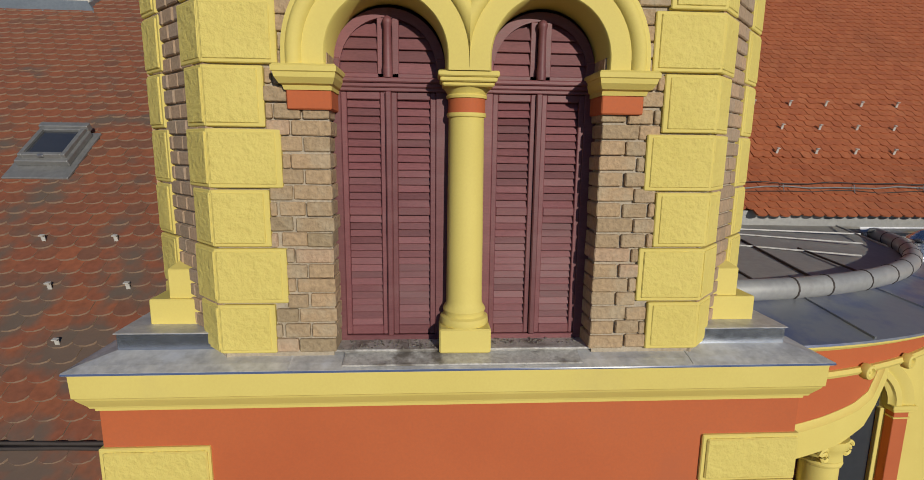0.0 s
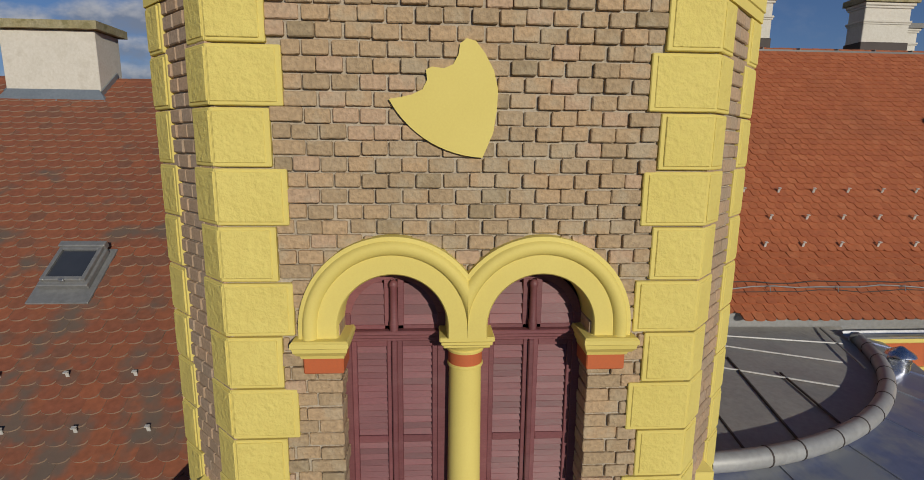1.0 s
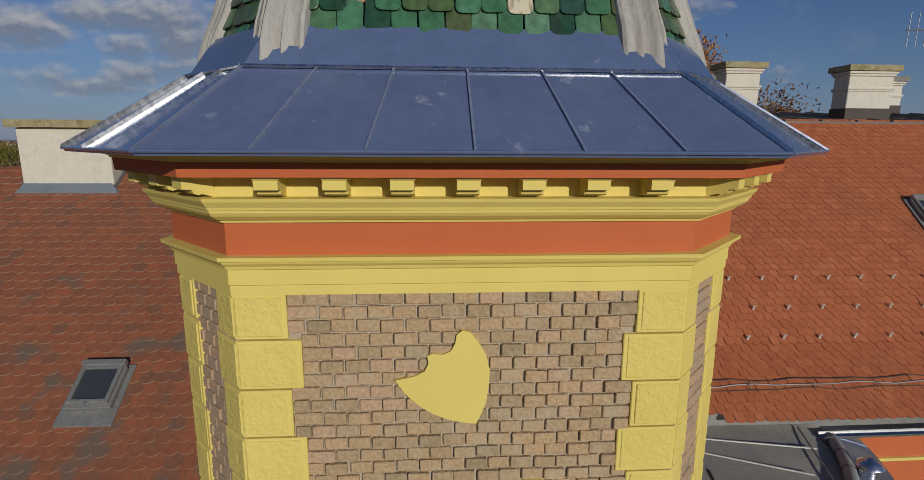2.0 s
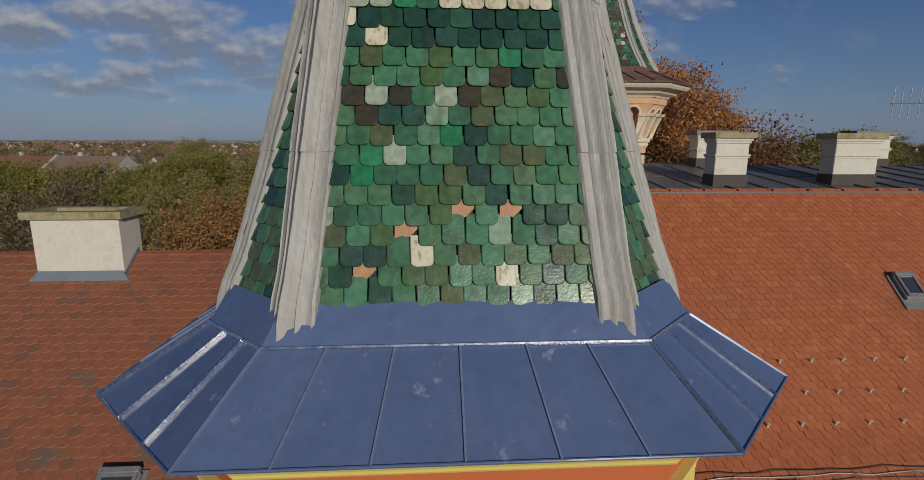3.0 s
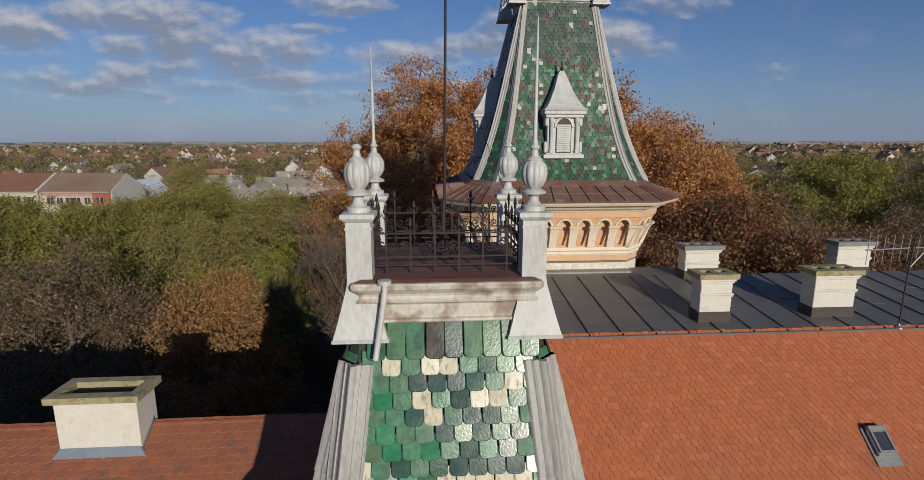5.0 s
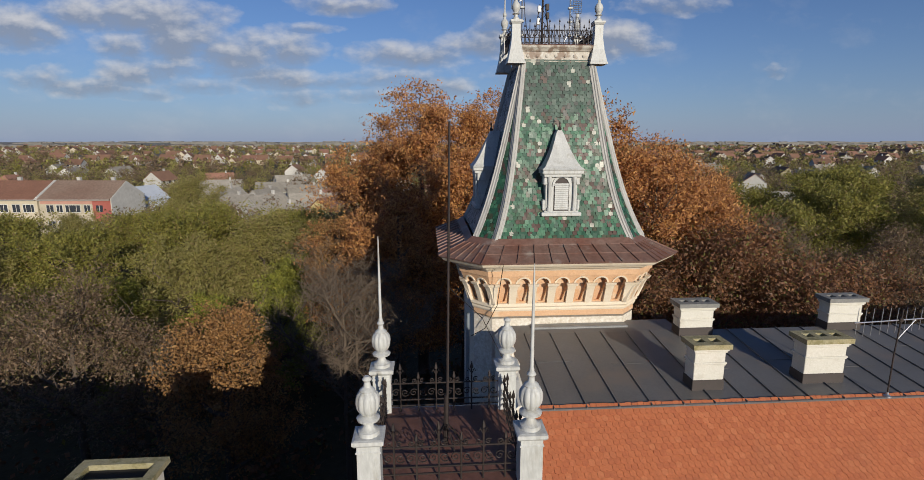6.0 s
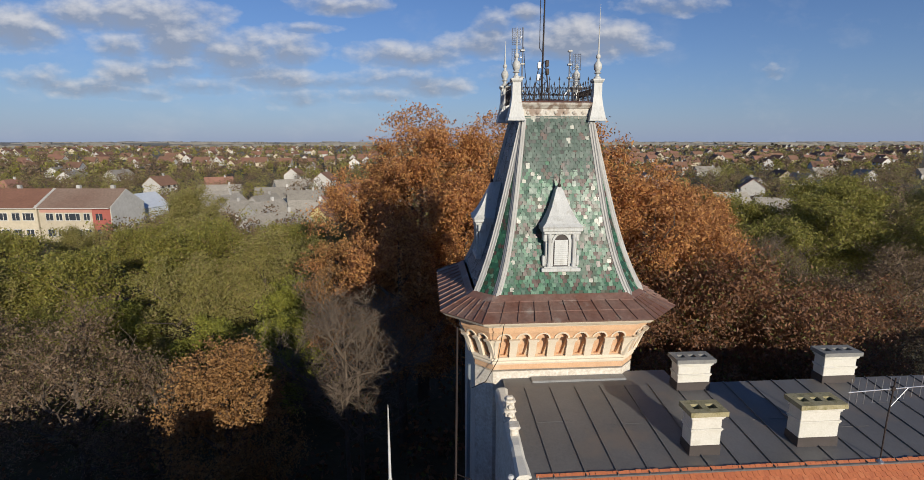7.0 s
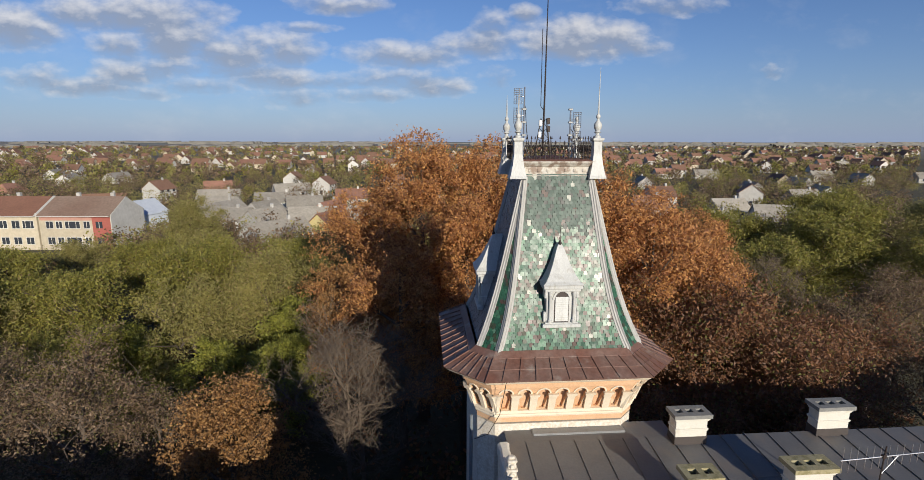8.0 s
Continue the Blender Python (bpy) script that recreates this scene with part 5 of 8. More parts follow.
def main_roofs():
    # older slope beside the turret
    left = part("old_tiled_slope", roof_bed(-34, 2.2, 1.6, RIDGE_L), OLD_CLAY, building, "old mottled red clay tile slope with dark lichen")
    back = Shape().add([(-34, RIDGE_L, roof_z(0, RIDGE_L)), (2.2, RIDGE_L, roof_z(0, RIDGE_L)), (2.2, 16.4, 9.0), (-34, 16.4, 9.0), (-34, RIDGE_L, roof_z(0, RIDGE_L) - 0.12), (2.2, RIDGE_L, roof_z(0, RIDGE_L) - 0.12), (2.2, 16.4, 8.88), (-34, 16.4, 8.88)],
                       [(0, 1, 2, 3), (7, 6, 5, 4), (3, 2, 6, 7), (1, 5, 6, 2), (0, 3, 7, 4)])
    part("back_slope", back, OLD_CLAY, building)
    places = tile_field(-16, 1.2, 1.7, RIDGE_L - 0.15, lambda x, y: not (abs(x) < 1.8 and y < 6.5), 5)
    near = [p for p in places if -3.95 < p[0] < -1.85 and 3.3 < p[1] < 5.55][:300]
    chosen = set(near)
    part("tiles", joined_tiles([p for p in places if p not in chosen]).rimmed("tiles", OLD_CLAY, SUNLIT_RIM), OLD_CLAY, left, kind="stuff")
    v, f = clay_tile()
    data = Shape().add(v, f).rimmed("roof_tile", OLD_CLAY_PIECE, SUNLIT_RIM)
    for x, y, yaw, lift in near:
        ob = part("roof_tile", data, OLD_CLAY_PIECE, left)
        ob.location = (x, y, roof_z(x, y))
        ob.rotation_euler = (roof_tilt(x, y) + lift * 0.25, 0, yaw)
    # ridge caps
    for k in range(40):
        x = 1.9 - k * 0.36
        s = Shape()
        rings = []
        for xx, r in ((0, 0.085), (0.37, 0.10)):
            rings.append([(x - xx, RIDGE_L + r * math.cos(a), roof_z(0, RIDGE_L) - 0.05 + r * math.sin(a)) for a in [math.pi * i / 8 for i in range(9)]])
        s.loft(rings, closed=False, caps=False)
        part("ridge_tile", s, OLD_CLAY_PIECE, left, smooth=True)
    # newer slope on the other side
    right = part("new_tiled_slope", roof_bed(2.25, 42, EAVE_R + 0.34, RIDGE_R), CLAY, building, "even orange clay tile slope")
    places = tile_field(2.25, 23, EAVE_R - 0.06, RIDGE_R - 0.12, lambda x, y: y > EAVE_R + 0.35 * max(0.0, 1 - (x - 2.6) / 1.3), 9, w=0.144, course=0.134, loose=0.35)
    part("tiles", joined_tiles(places, clay_tile(0.144, 0.30, 5, 0.034, 0.475, 0.026, 0.018)), CLAY, right, kind="stuff")
    part("eaves_board", Shape().box(1.6, 42, 6.30, 6.36, 10.9, roof_z(5, 6.30) - 0.02, 0.01), GREY_SHEET, building, "grey metal eaves flashing")
    # grey standing-seam roof behind the ridge
    z0, z1 = 15.40, 15.79
    y0, y1 = RIDGE_R - 0.06, 14.66
    s = Shape().add([(2.15, y0, z0), (42, y0, z0), (42, y1, z1), (2.15, y1, z1), (2.15, y0, z0 - 0.06), (42, y0, z0 - 0.06), (42, y1, z1 - 0.25), (2.15, y1, z1 - 0.25)],
                    [(0, 1, 2, 3), (0, 4, 5, 1), (1, 5, 6, 2), (2, 6, 7, 3), (3, 7, 4, 0)])
    s.add([(2.15, y1, z1), (7.6, y1, z1), (7.6, 15.6, z1 + 0.02), (2.15, 15.6, z1 + 0.02)], [(0, 1, 2, 3)])
    top = part("grey_sheet_roof", s, DARK_SHEET, building, "dark grey standing-seam sheet-metal roof")
    x = 2.75
    rng = random.Random(4)
    while x < 24:
        s = Shape()
        lean = 0.0
        h = 0.035
        s.loft([[(x - 0.012, y0, z0), (x + 0.012, y0, z0), (x + 0.009, y0, z0 + h), (x - 0.009, y0, z0 + h)], [(x + lean - 0.012, y1, z1), (x + lean + 0.012, y1, z1), (x + lean + 0.009, y1, z1 + h), (x + lean - 0.009, y1, z1 + h)]])
        part("standing_seam", s, DARK_SHEET, top)
        x += 0.80 + rng.uniform(-0.03, 0.03)
    for x in np.arange(2.75, 23, 2.04):
        yy = 12.7 + rng.uniform(-0.5, 0.7)
        zz = z0 + (yy - y0) / (y1 - y0) * (z1 - z0)
        part("cross_fold", Shape().box(x, x + 1.02, yy, yy + 0.03, zz, zz + 0.012, 0.003), DARK_SHEET, top)
    # walls below
    part("front_wall", Shape().box(2.2, 42, 6.40, 6.75, GROUND, 10.0), YELLOW, building)
    part("wall_frieze", Shape().box(2.2, 42, 6.395, 6.75, 10.0, roof_z(5, 6.45) - 0.15), ORANGE, building, "orange painted frieze under the eaves")
    for z0, z1 in ((10.82, 10.93), (10.42, 10.47)):
        part("wall_moulding", Shape().box(2.2, 42, 6.34, 6.41, z0, z1, 0.015), YELLOW, building)
    part("old_front_wall", Shape().box(-34, -1.9, 2.1, 2.5, GROUND, roof_z(-5, 2.3) - 0.15), YELLOW, building)
    part("back_wall", Shape().box(2.2, 42, 14.3, 14.62, GROUND, 15.6), OLD_WALL, building)
    part("old_back_wall", Shape().box(-34, 2.2, 15.7, 16.0, GROUND, 9.3), OLD_WALL, building)
    gable = Shape()
    pts = [(6.45, GROUND), (14.62, GROUND), (14.62, 15.62), (RIDGE_R, 15.42), (BREAK_R, roof_z(5, BREAK_R) - 0.03), (6.45, roof_z(5, 6.45) - 0.03)]
    rot = Matrix(((0, 1, 0, 0), (1, 0, 0, 0), (0, 0, 1, 0), (0, 0, 0, 1)))
    gable.plate(pts, (), 1.86, 2.16, rot)
    part("gable_wall", gable, OLD_WALL, building, "pale weathered gable wall")
    # parapet of the gable: a row of coping stones and a carved block
    s = Shape()
    rng = random.Random(8)
    rings = []
    for k in range(12):
        y = 10.95 + k * 0.335
        z = 15.40 + 0.10 * (y - 10.97) + rng.uniform(-0.03, 0.03)
        w = 0.17 + rng.uniform(-0.03, 0.02)
        rings.append([(2.02 - w, y, z - 0.3), (2.02 + w, y, z - 0.3), (2.02 + w, y, z + 0.06), (2.02 + w * 0.5, y, z + 0.12), (2.02 - w * 0.6, y, z + 0.11), (2.02 - w, y, z + 0.04)])
    part("gable_coping", s.loft(rings), PLASTER, building, "crumbling plastered gable edge")
    # a carved post, broken at the top
    s = Shape()
    px, py = 2.03, 13.2
    for i, (a0, z0, z1) in enumerate(((0.17, 15.5, 15.74), (0.12, 15.74, 15.92), (0.16, 15.91, 15.99), (0.11, 15.99, 16.20), (0.14, 16.19, 16.27), (0.08, 16.27, 16.36))):
        q = a0 + 0.01
        s.box(px - q + rng.uniform(-0.02, 0.02), px + q, py - q, py + q + rng.uniform(-0.02, 0.02), z0, z1, 0.03)
    for zc, r in ((15.83, 0.08), (16.10, 0.075)):
        s.lathe([(0.01, -0.19), (r * 0.7, -0.185), (r, -0.15), (r, 0.15), (r * 0.7, 0.185), (0.01, 0.19)], 0, 0, 12, m=Matrix.Translation((px, py, zc)) @ Matrix.Rotation(math.pi / 2, 4, 'X'))
    part("parapet_post", s, OLD_WALL, building, "weathered broken carved post on the gable", smooth=True)
    part("parapet_post", Shape().box(1.92, 2.14, 12.35, 12.6, 15.5, 15.86, 0.04).box(1.88, 2.18, 12.3, 12.66, 15.84, 15.93, 0.03), OLD_WALL, building, "weathered broken carved post on the gable", smooth=True)
    # low fascia where the sheets end behind
    part("roof_kerb", Shape().box(3.05, 6.1, 15.0, 15.33, 15.76, 15.86, 0.02), GREY_SHEET, building, "grey sheet upstand against the tower")


def snow_guards():
    data = Shape().box(-0.013, 0.013, 0.0, 0.05, 0.0, 0.006, 0.001).box(-0.013, 0.013, -0.004, 0.004, 0.0, 0.07, 0.001).box(-0.016, 0.016, -0.02, 0.006, 0.064, 0.074, 0.001).mesh("snow_guard", GUARD)

    def put(x, y):
        ob = new("snow_guard", data)
        ob.matrix_basis = Matrix.Translation((x, y, roof_z(x, y) + 0.045)) @ Matrix.Rotation(roof_tilt(x, y) * 0.4, 4, 'X') @ Matrix.Diagonal((1.3, 1.3, 1.15, 1))
        tagged(ob, "small bent galvanised snow guard hooked on roof tiles", "snow guard", "snow guards on the roof")
    for y, first in ((7.98, 5.295), (7.57, 4.93), (7.19, 4.635)):
        for k in range(-3, 30):
            x = first + 0.575 * k
            if 3.2 < x < 22:
                put(x, y)
    for y, first in ((5.12, -3.11), (4.67, -2.785), (4.22, -3.10)):
        for k in range(14):
            x = first - 0.645 * k
            if not (abs(x) < 1.9):
                put(x, y)


def roof_cables():
    for dy, dz, r in ((0.0, 0.07, 0.010), (0.05, 0.09, 0.007), (-0.05, 0.06, 0.006)):
        pts = []
        for i in range(70):
            x = 2.6 + i * 0.3
            y = 6.56 + dy + 0.012 * math.sin(i * 1.3 + dy * 50)
            pts.append((x, y, roof_z(x, y) + dz + 0.012 * math.sin(i * 2.1 + dz * 40)))
        single("roof_cable", Shape().tube(pts, r, 6), GREY_SHEET if dy == 0 else TAR, "thin metal cable strung along the roof tiles", "cable", "cables on the roof", smooth=True)
    data = Shape().box(-0.006, 0.006, -0.06, 0.06, 0.0, 0.008, 0.001).tube([(0, 0.05, 0.0), (0, 0.0, 0.09), (0.03, -0.06, 0.0)], 0.006, 6).mesh("cable_clip", STEEL)
    for k in range(18):
        ob = new("cable_clip", data)
        ob.matrix_basis = Matrix.Translation((3.35 + k * 0.95, 6.56, roof_z(5, 6.56) + 0.03)) @ Matrix.Rotation(roof_tilt(5, 6.56), 4, 'X')
        tagged(ob, "small bent metal clip holding a roof cable", "clip", "clips of the roof cable")
    pts = [(x, y, roof_z(-3, y) + h) for x, y, h in ((-6.0, 3.63, 0.10), (-4.2, 3.60, 0.09), (-3.19, 3.59, 0.08), (-2.68, 3.57, 0.09), (-1.86, 3.55, 0.10))]
    for off in (0.0, -0.035):
        single("roof_cable", Shape().tube([(x, y + off * (1 + 0.4 * math.sin(x * 3)), z + off * 0.6) for x, y, z in pts], 0.014, 6), TAR, "black cable lying on old roof tiles beside the turret", "cable", smooth=True)


def skylight(name, x, y, w, h, label):
    """A roof window that lies in the slope: sheet apron, frame, sash with glass, hinge."""
    m = Matrix.Translation((x, y, roof_z(x, y) + 0.06)) @ Matrix.Rotation(roof_tilt(x, y), 4, 'X')
    ob = thing(name, label, "skylight")
    part("apron", Shape().box(-w / 2 - 0.09, w / 2 + 0.09, -0.24, h + 0.06, 0.0, 0.03, 0.006, m).box(-w / 2 - 0.03, w / 2 + 0.03, -0.05, h, 0.028, 0.10, 0.008, m), GREY_SHEET, ob, "grey sheet apron")
    s = Shape()
    for a, b, c, d in ((-w / 2, -w / 2 + 0.045, 0, h), (w / 2 - 0.045, w / 2, 0, h), (-w / 2 + 0.045, w / 2 - 0.045, 0, 0.05), (-w / 2 + 0.045, w / 2 - 0.045, h - 0.05, h)):
        s.box(a, b, c, d, 0.09, 0.145, 0.006, m)
    part("sash", s, GREY_SHEET, ob)
    part("pane", Shape().box(-w / 2 + 0.04, w / 2 - 0.04, 0.04, h - 0.04, 0.10, 0.118, 0.0, m), GLASS_DARK, ob, "dark reflecting pane")
    part("hood", Shape().box(-w / 2 - 0.02, w / 2 + 0.02, h - 0.01, h + 0.07, 0.08, 0.165, 0.008, m), GREY_SHEET, ob)
    part("catch", Shape().box(-0.03, 0.03, -0.015, 0.012, 0.12, 0.15, 0.004, m), STEEL, ob)


def chimney(name, x0, x1, y0, y1, base, top, flues, label, cap=MOSSY, band=TAR, plain=False):
    """A plastered chimney stack: flashing, shaft with mouldings, concrete cap with flue holes."""
    ob = thing(name, label, "chimney", ((x0 + x1) / 2, (y0 + y1) / 2, base))
    s = Shape().box(x0, x1, y0, y1, base - 0.6, top - 0.13, 0.012)
    part("shaft", s, PLASTER, ob)
    if not plain:
        s = Shape()
        s.box(x0 - 0.035, x1 + 0.035, y0 - 0.035, y1 + 0.035, top - 0.54, top - 0.49, 0.012).box(x0 - 0.018, x1 + 0.018, y0 - 0.018, y1 + 0.018, top - 0.575, top - 0.54, 0.006)
        s.box(x0 - 0.03, x1 + 0.03, y0 - 0.03, y1 + 0.03, top - 0.24, top - 0.19, 0.01).box(x0 - 0.055, x1 + 0.055, y0 - 0.055, y1 + 0.055, top - 0.19, top - 0.125, 0.012)
        part("moulding", s, PLASTER, ob, "plaster mouldings")
        n = int((x1 - x0) / 0.3)
        part("flashing", Shape().box(x0 - 0.02, x1 + 0.02, y0 - 0.02, y1 + 0.02, base - 0.5, base + 0.29, 0.008), band, ob, "dark sheet-metal flashing")
    w = 0.10
    X0, X1, Y0, Y1 = x0 - w, x1 + w, y0 - w, y1 + w
    holes = []
    n = flues
    if plain:
        holes = [[(X0 + 0.2, Y0 + 0.2), (X1 - 0.2, Y0 + 0.2), (X1 - 0.2, Y1 - 0.2), (X0 + 0.2, Y1 - 0.2)]]
    else:
        step = (x1 - x0) / n
        for k in range(n):
            c = x0 + step * (k + 0.5)
            r = min(step, y1 - y0) * 0.30
            holes.append([(c - r, (y0 + y1) / 2 - r), (c + r, (y0 + y1) / 2 - r), (c + r, (y0 + y1) / 2 + r), (c - r, (y0 + y1) / 2 + r)])
    turn = Matrix(((1, 0, 0, 0), (0, 0, 1, 0), (0, 1, 0, 0), (0, 0, 0, 1)))
    part("cap", Shape().plate([(X0, Y0), (X1, Y0), (X1, Y1), (X0, Y1)], holes, top - 0.125, top, turn), cap, ob, "lichen-covered concrete cap")
    # the shaft is solid: a black slab paints the flues' shade under the holes
    part("flue", Shape().box(x0 + 0.12, x1 - 0.12, y0 + 0.12, y1 - 0.12, top - 0.14, top - 0.11), BLACK, ob, "black slab painted as the dark of the flues")
    return ob


def chimneys():
    chimney("chimney", 6.36, 7.14, 11.48, 11.92, 15.44, 16.68, 2, "white plastered chimney with two flues on the grey roof")
    chimney("chimney", 9.34, 10.41, 11.62, 12.08, 15.44, 16.68, 3, "broad white plastered chimney with three flues on the grey roof")
    chimney("chimney", 7.40, 8.42, 14.28, 14.72, 15.72, 16.78, 3, "white chimney with sooty cap at the far roof edge", SOOT)
    chimney("chimney", 12.20, 13.26, 14.40, 14.84, 15.72, 16.80, 3, "white chimney with fluted plaster at the far roof edge", SOOT)
    c = chimney("chimney", -7.00, -5.54, 9.15, 9.80, 14.0, 15.25, 1, "long white rendered chimney with mossy open cap on old tiles", plain=True)
    s = Shape()
    y0 = 9.15
    for a, b in ((-7.12, -5.42),):
        zf = roof_z(-6, y0)
        s.add([(a, y0 - 0.10, roof_z(-6, y0 - 0.10) + 0.06), (b, y0 - 0.10, roof_z(-6, y0 - 0.10) + 0.06), (b - 0.14, y0 - 0.012, zf + 0.17), (a + 0.14, y0 - 0.012, zf + 0.17),
               (a, y0 - 0.10, roof_z(-6, y0 - 0.10)), (b, y0 - 0.10, roof_z(-6, y0 - 0.10)), (b, y0, zf), (a, y0, zf)], [(0, 1, 2, 3), (0, 4, 5, 1), (4, 7, 6, 5), (1, 5, 6, 2), (0, 3, 7, 4)])
    for x, q in ((-5.53, 1), (-7.01, -1)):
        pts = [(x, yy, roof_z(-6, yy) + h) for yy, h in ((y0 - 0.02, 0.02), (9.61, 0.02), (9.61, 0.15), (y0 - 0.02, 0.16))]
        s.add([(a, b, c2) for a, b, c2 in pts] + [(a + q * 0.02, b, c2) for a, b, c2 in pts] + [(x + q * 0.14, y0 - 0.1, roof_z(-6, y0 - 0.1) + 0.04), (x + q * 0.14, 9.6, roof_z(-6, 9.6) + 0.04)],
              [(0, 1, 2, 3), (4, 5, 6, 7), (3, 2, 6, 7), (4, 5, 9, 8)])
    part("flashing", s, BLUEGREY, c, "blue-grey sheet flashing round the chimney foot")


def tv_antenna():
    fx, fy = 11.02, 10.95
    ob = thing("tv_antenna", "old yagi television antenna on a leaning mast at the ridge", "antenna", (fx, fy, 15.4))
    part("mast", Shape().tube([(fx, fy, 15.40), (fx + 0.05, fy + 0.05, 16.5), (fx + 0.14, fy + 0.09, 17.62)], 0.018, 8), IRON, ob, smooth=True)
    part("foot", Shape().lathe([(0.09, 15.40), (0.085, 15.43), (0.03, 15.47), (0.02, 15.52)], fx, fy, 12), STEEL, ob, smooth=True)
    part("boom", Shape().tube([(9.92, 10.98, 17.31), (11.13, 11.04, 17.335), (13.2, 11.14, 17.38)], 0.016, 6), STEEL, ob, smooth=True)
    for k in range(15):
        x = 9.97 + 0.215 * k - 0.012 * (k % 3)
        y, z = 10.98 + 0.049 * (x - 9.92), 17.31 + 0.021 * (x - 9.92)
        h = 0.36 - 0.010 * k
        part("element", Shape().tube([(x, y, z - h), (x + 0.01, y, z + h)], 0.008, 5), STEEL, ob)
    part("brace", Shape().tube([(11.09, 11.01, 16.85), (11.55, 11.06, 17.34)], 0.010, 5), STEEL, ob)
    part("clamp", Shape().box(11.08, 11.18, 11.0, 11.08, 17.29, 17.39, 0.01), IRON, ob)


# ---- the round bay beside the turret ----
def round_bay():
    cx, cy = 1.735, 7.21
    bay = thing("round_bay", "rounded bay with sheet-metal roof, orange frieze and yellow trim", "bay", (cx, cy, GROUND))

    def sweep(prof, a0=-90, a1=5, n=48):
        rings = []
        for i in range(n + 1):
            a = radians(a0 + (a1 - a0) * i / n)
            rings.append([(cx + r * math.cos(a), cy + r * math.sin(a), z) for r, z in prof])
        return Shape().loft(rings)
    # inner deck: a fan of sheets rising to the eaves
    s = Shape()
    n = 30
    rim = [(cx + 3.58 * math.cos(radians(-90 + 74 * i / n)), cy + 3.58 * math.sin(radians(-90 + 74 * i / n)), 10.99) for i in range(n + 1)]
    back = [(1.6 + (5.2 - 1.6) * i / n, 6.29, 11.13 - 0.04 * i / n) for i in range(n + 1)]
    s.v = rim + back
    s.f = [(i, i + 1, n + 2 + i, n + 1 + i) for i in range(n)]
    part("inner_deck", s, DECK, bay, "grey sheet deck with fanned seams")
    # seams: three long pale laps under the eaves, darker folds that run out to the coping
    def deck_z(y):
        return 10.99 + 0.12 * (y - 3.7) / 2.6
    for (ax, ay), (bx, by), mat in (((2.2, 7.0), (4.74, 5.73), PALE_METAL), ((2.0, 6.25), (4.35, 5.25), PALE_METAL), ((2.0, 5.6), (3.9, 4.74), PALE_METAL), ((3.13, 5.41), (2.85, 3.86), TAR), ((3.49, 5.04), (3.40, 4.12), TAR),
                                    ((2.42, 4.6), (2.32, 3.74), TAR), ((4.83, 6.2), (4.49, 5.1), GREY_SHEET)):
        p, q = Vector((ax, min(ay, 6.25), deck_z(min(ay, 6.25)))), Vector((bx, by, deck_z(by)))
        d = (q - p).cross(Vector((0, 0, 1))).normalized() * 0.012
        up = Vector((0, 0, 0.014))
        part("deck_seam", Shape().loft([[tuple(e - d), tuple(e + d), tuple(e + d * 0.6 + up), tuple(e - d * 0.6 + up)] for e in (p, q)]), mat, bay)
    # rolled coping in lengths
    joints = [-87.5, -79.5, -74.5, -67.5, -61, -55.5, -49, -43, -37, -31, -25, -19]
    for a0, a1 in zip(joints, joints[1:]):
        rings = []
        for i in range(7):
            a = radians(a0 + 0.06 + (a1 - a0 - 0.12) * i / 6)
            rr = 3.64
            ring = [(cx + (rr + 0.075 * math.cos(b)) * math.cos(a), cy + (rr + 0.075 * math.cos(b)) * math.sin(a), 11.04 + 0.080 * math.sin(b)) for b in [2 * math.pi * j / 14 for j in range(14)]]
            rings.append(ring)
        part("coping_roll", Shape().loft(rings), COPING, bay, "rounded grey sheet coping length", smooth=True)
    part("coping_end", Shape().lathe([(0.01, 0.0), (0.07, 0.0), (0.085, 0.02), (0.085, 0.05), (0.01, 0.06)], 0, 0, 16, m=Matrix.Translation((cx + 3.64 * math.cos(radians(-87.6)), cy + 3.64 * math.sin(radians(-87.6)), 11.04)) @ Matrix.Rotation(-math.pi / 2, 4, 'Y')), YELLOW, bay, smooth=True)
    s = Shape()
    for a0 in joints[1:-1]:
        a = radians(a0)
        rings = []
        for da in (-0.10, 0.10):
            aa = radians(a0 + da)
            rings.append([(cx + (3.64 + 0.079 * math.cos(b)) * math.cos(aa), cy + (3.64 + 0.079 * math.cos(b)) * math.sin(aa), 11.04 + 0.084 * math.sin(b)) for b in [2 * math.pi * j / 14 for j in range(14)]])
        s = Shape().loft(rings)
        part("coping_joint", s, TAR, bay, smooth=True)
    # lower sheet roof
    part("lower_roof", sweep([(3.55, 10.96), (3.66, 10.975), (4.20, 10.850), (4.205, 10.836), (3.6, 10.80)]), BLUE_OLD, bay, "bluish sheet-metal lower roof")
    for k in range(7):
        a = radians(-78 + 12.5 * k)
        p, q = [Vector((cx + r * math.cos(a), cy + r * math.sin(a), z)) for r, z in ((3.68, 10.966), (4.19, 10.852))]
        d = Vector((-math.sin(a), math.cos(a), 0)) * 0.008
        up = Vector((0, 0, 0.016))
        part("roof_seam", Shape().loft([[tuple(e - d), tuple(e + d), tuple(e + d + up), tuple(e - d + up)] for e in (p, q)]), BLUE_OLD, bay)
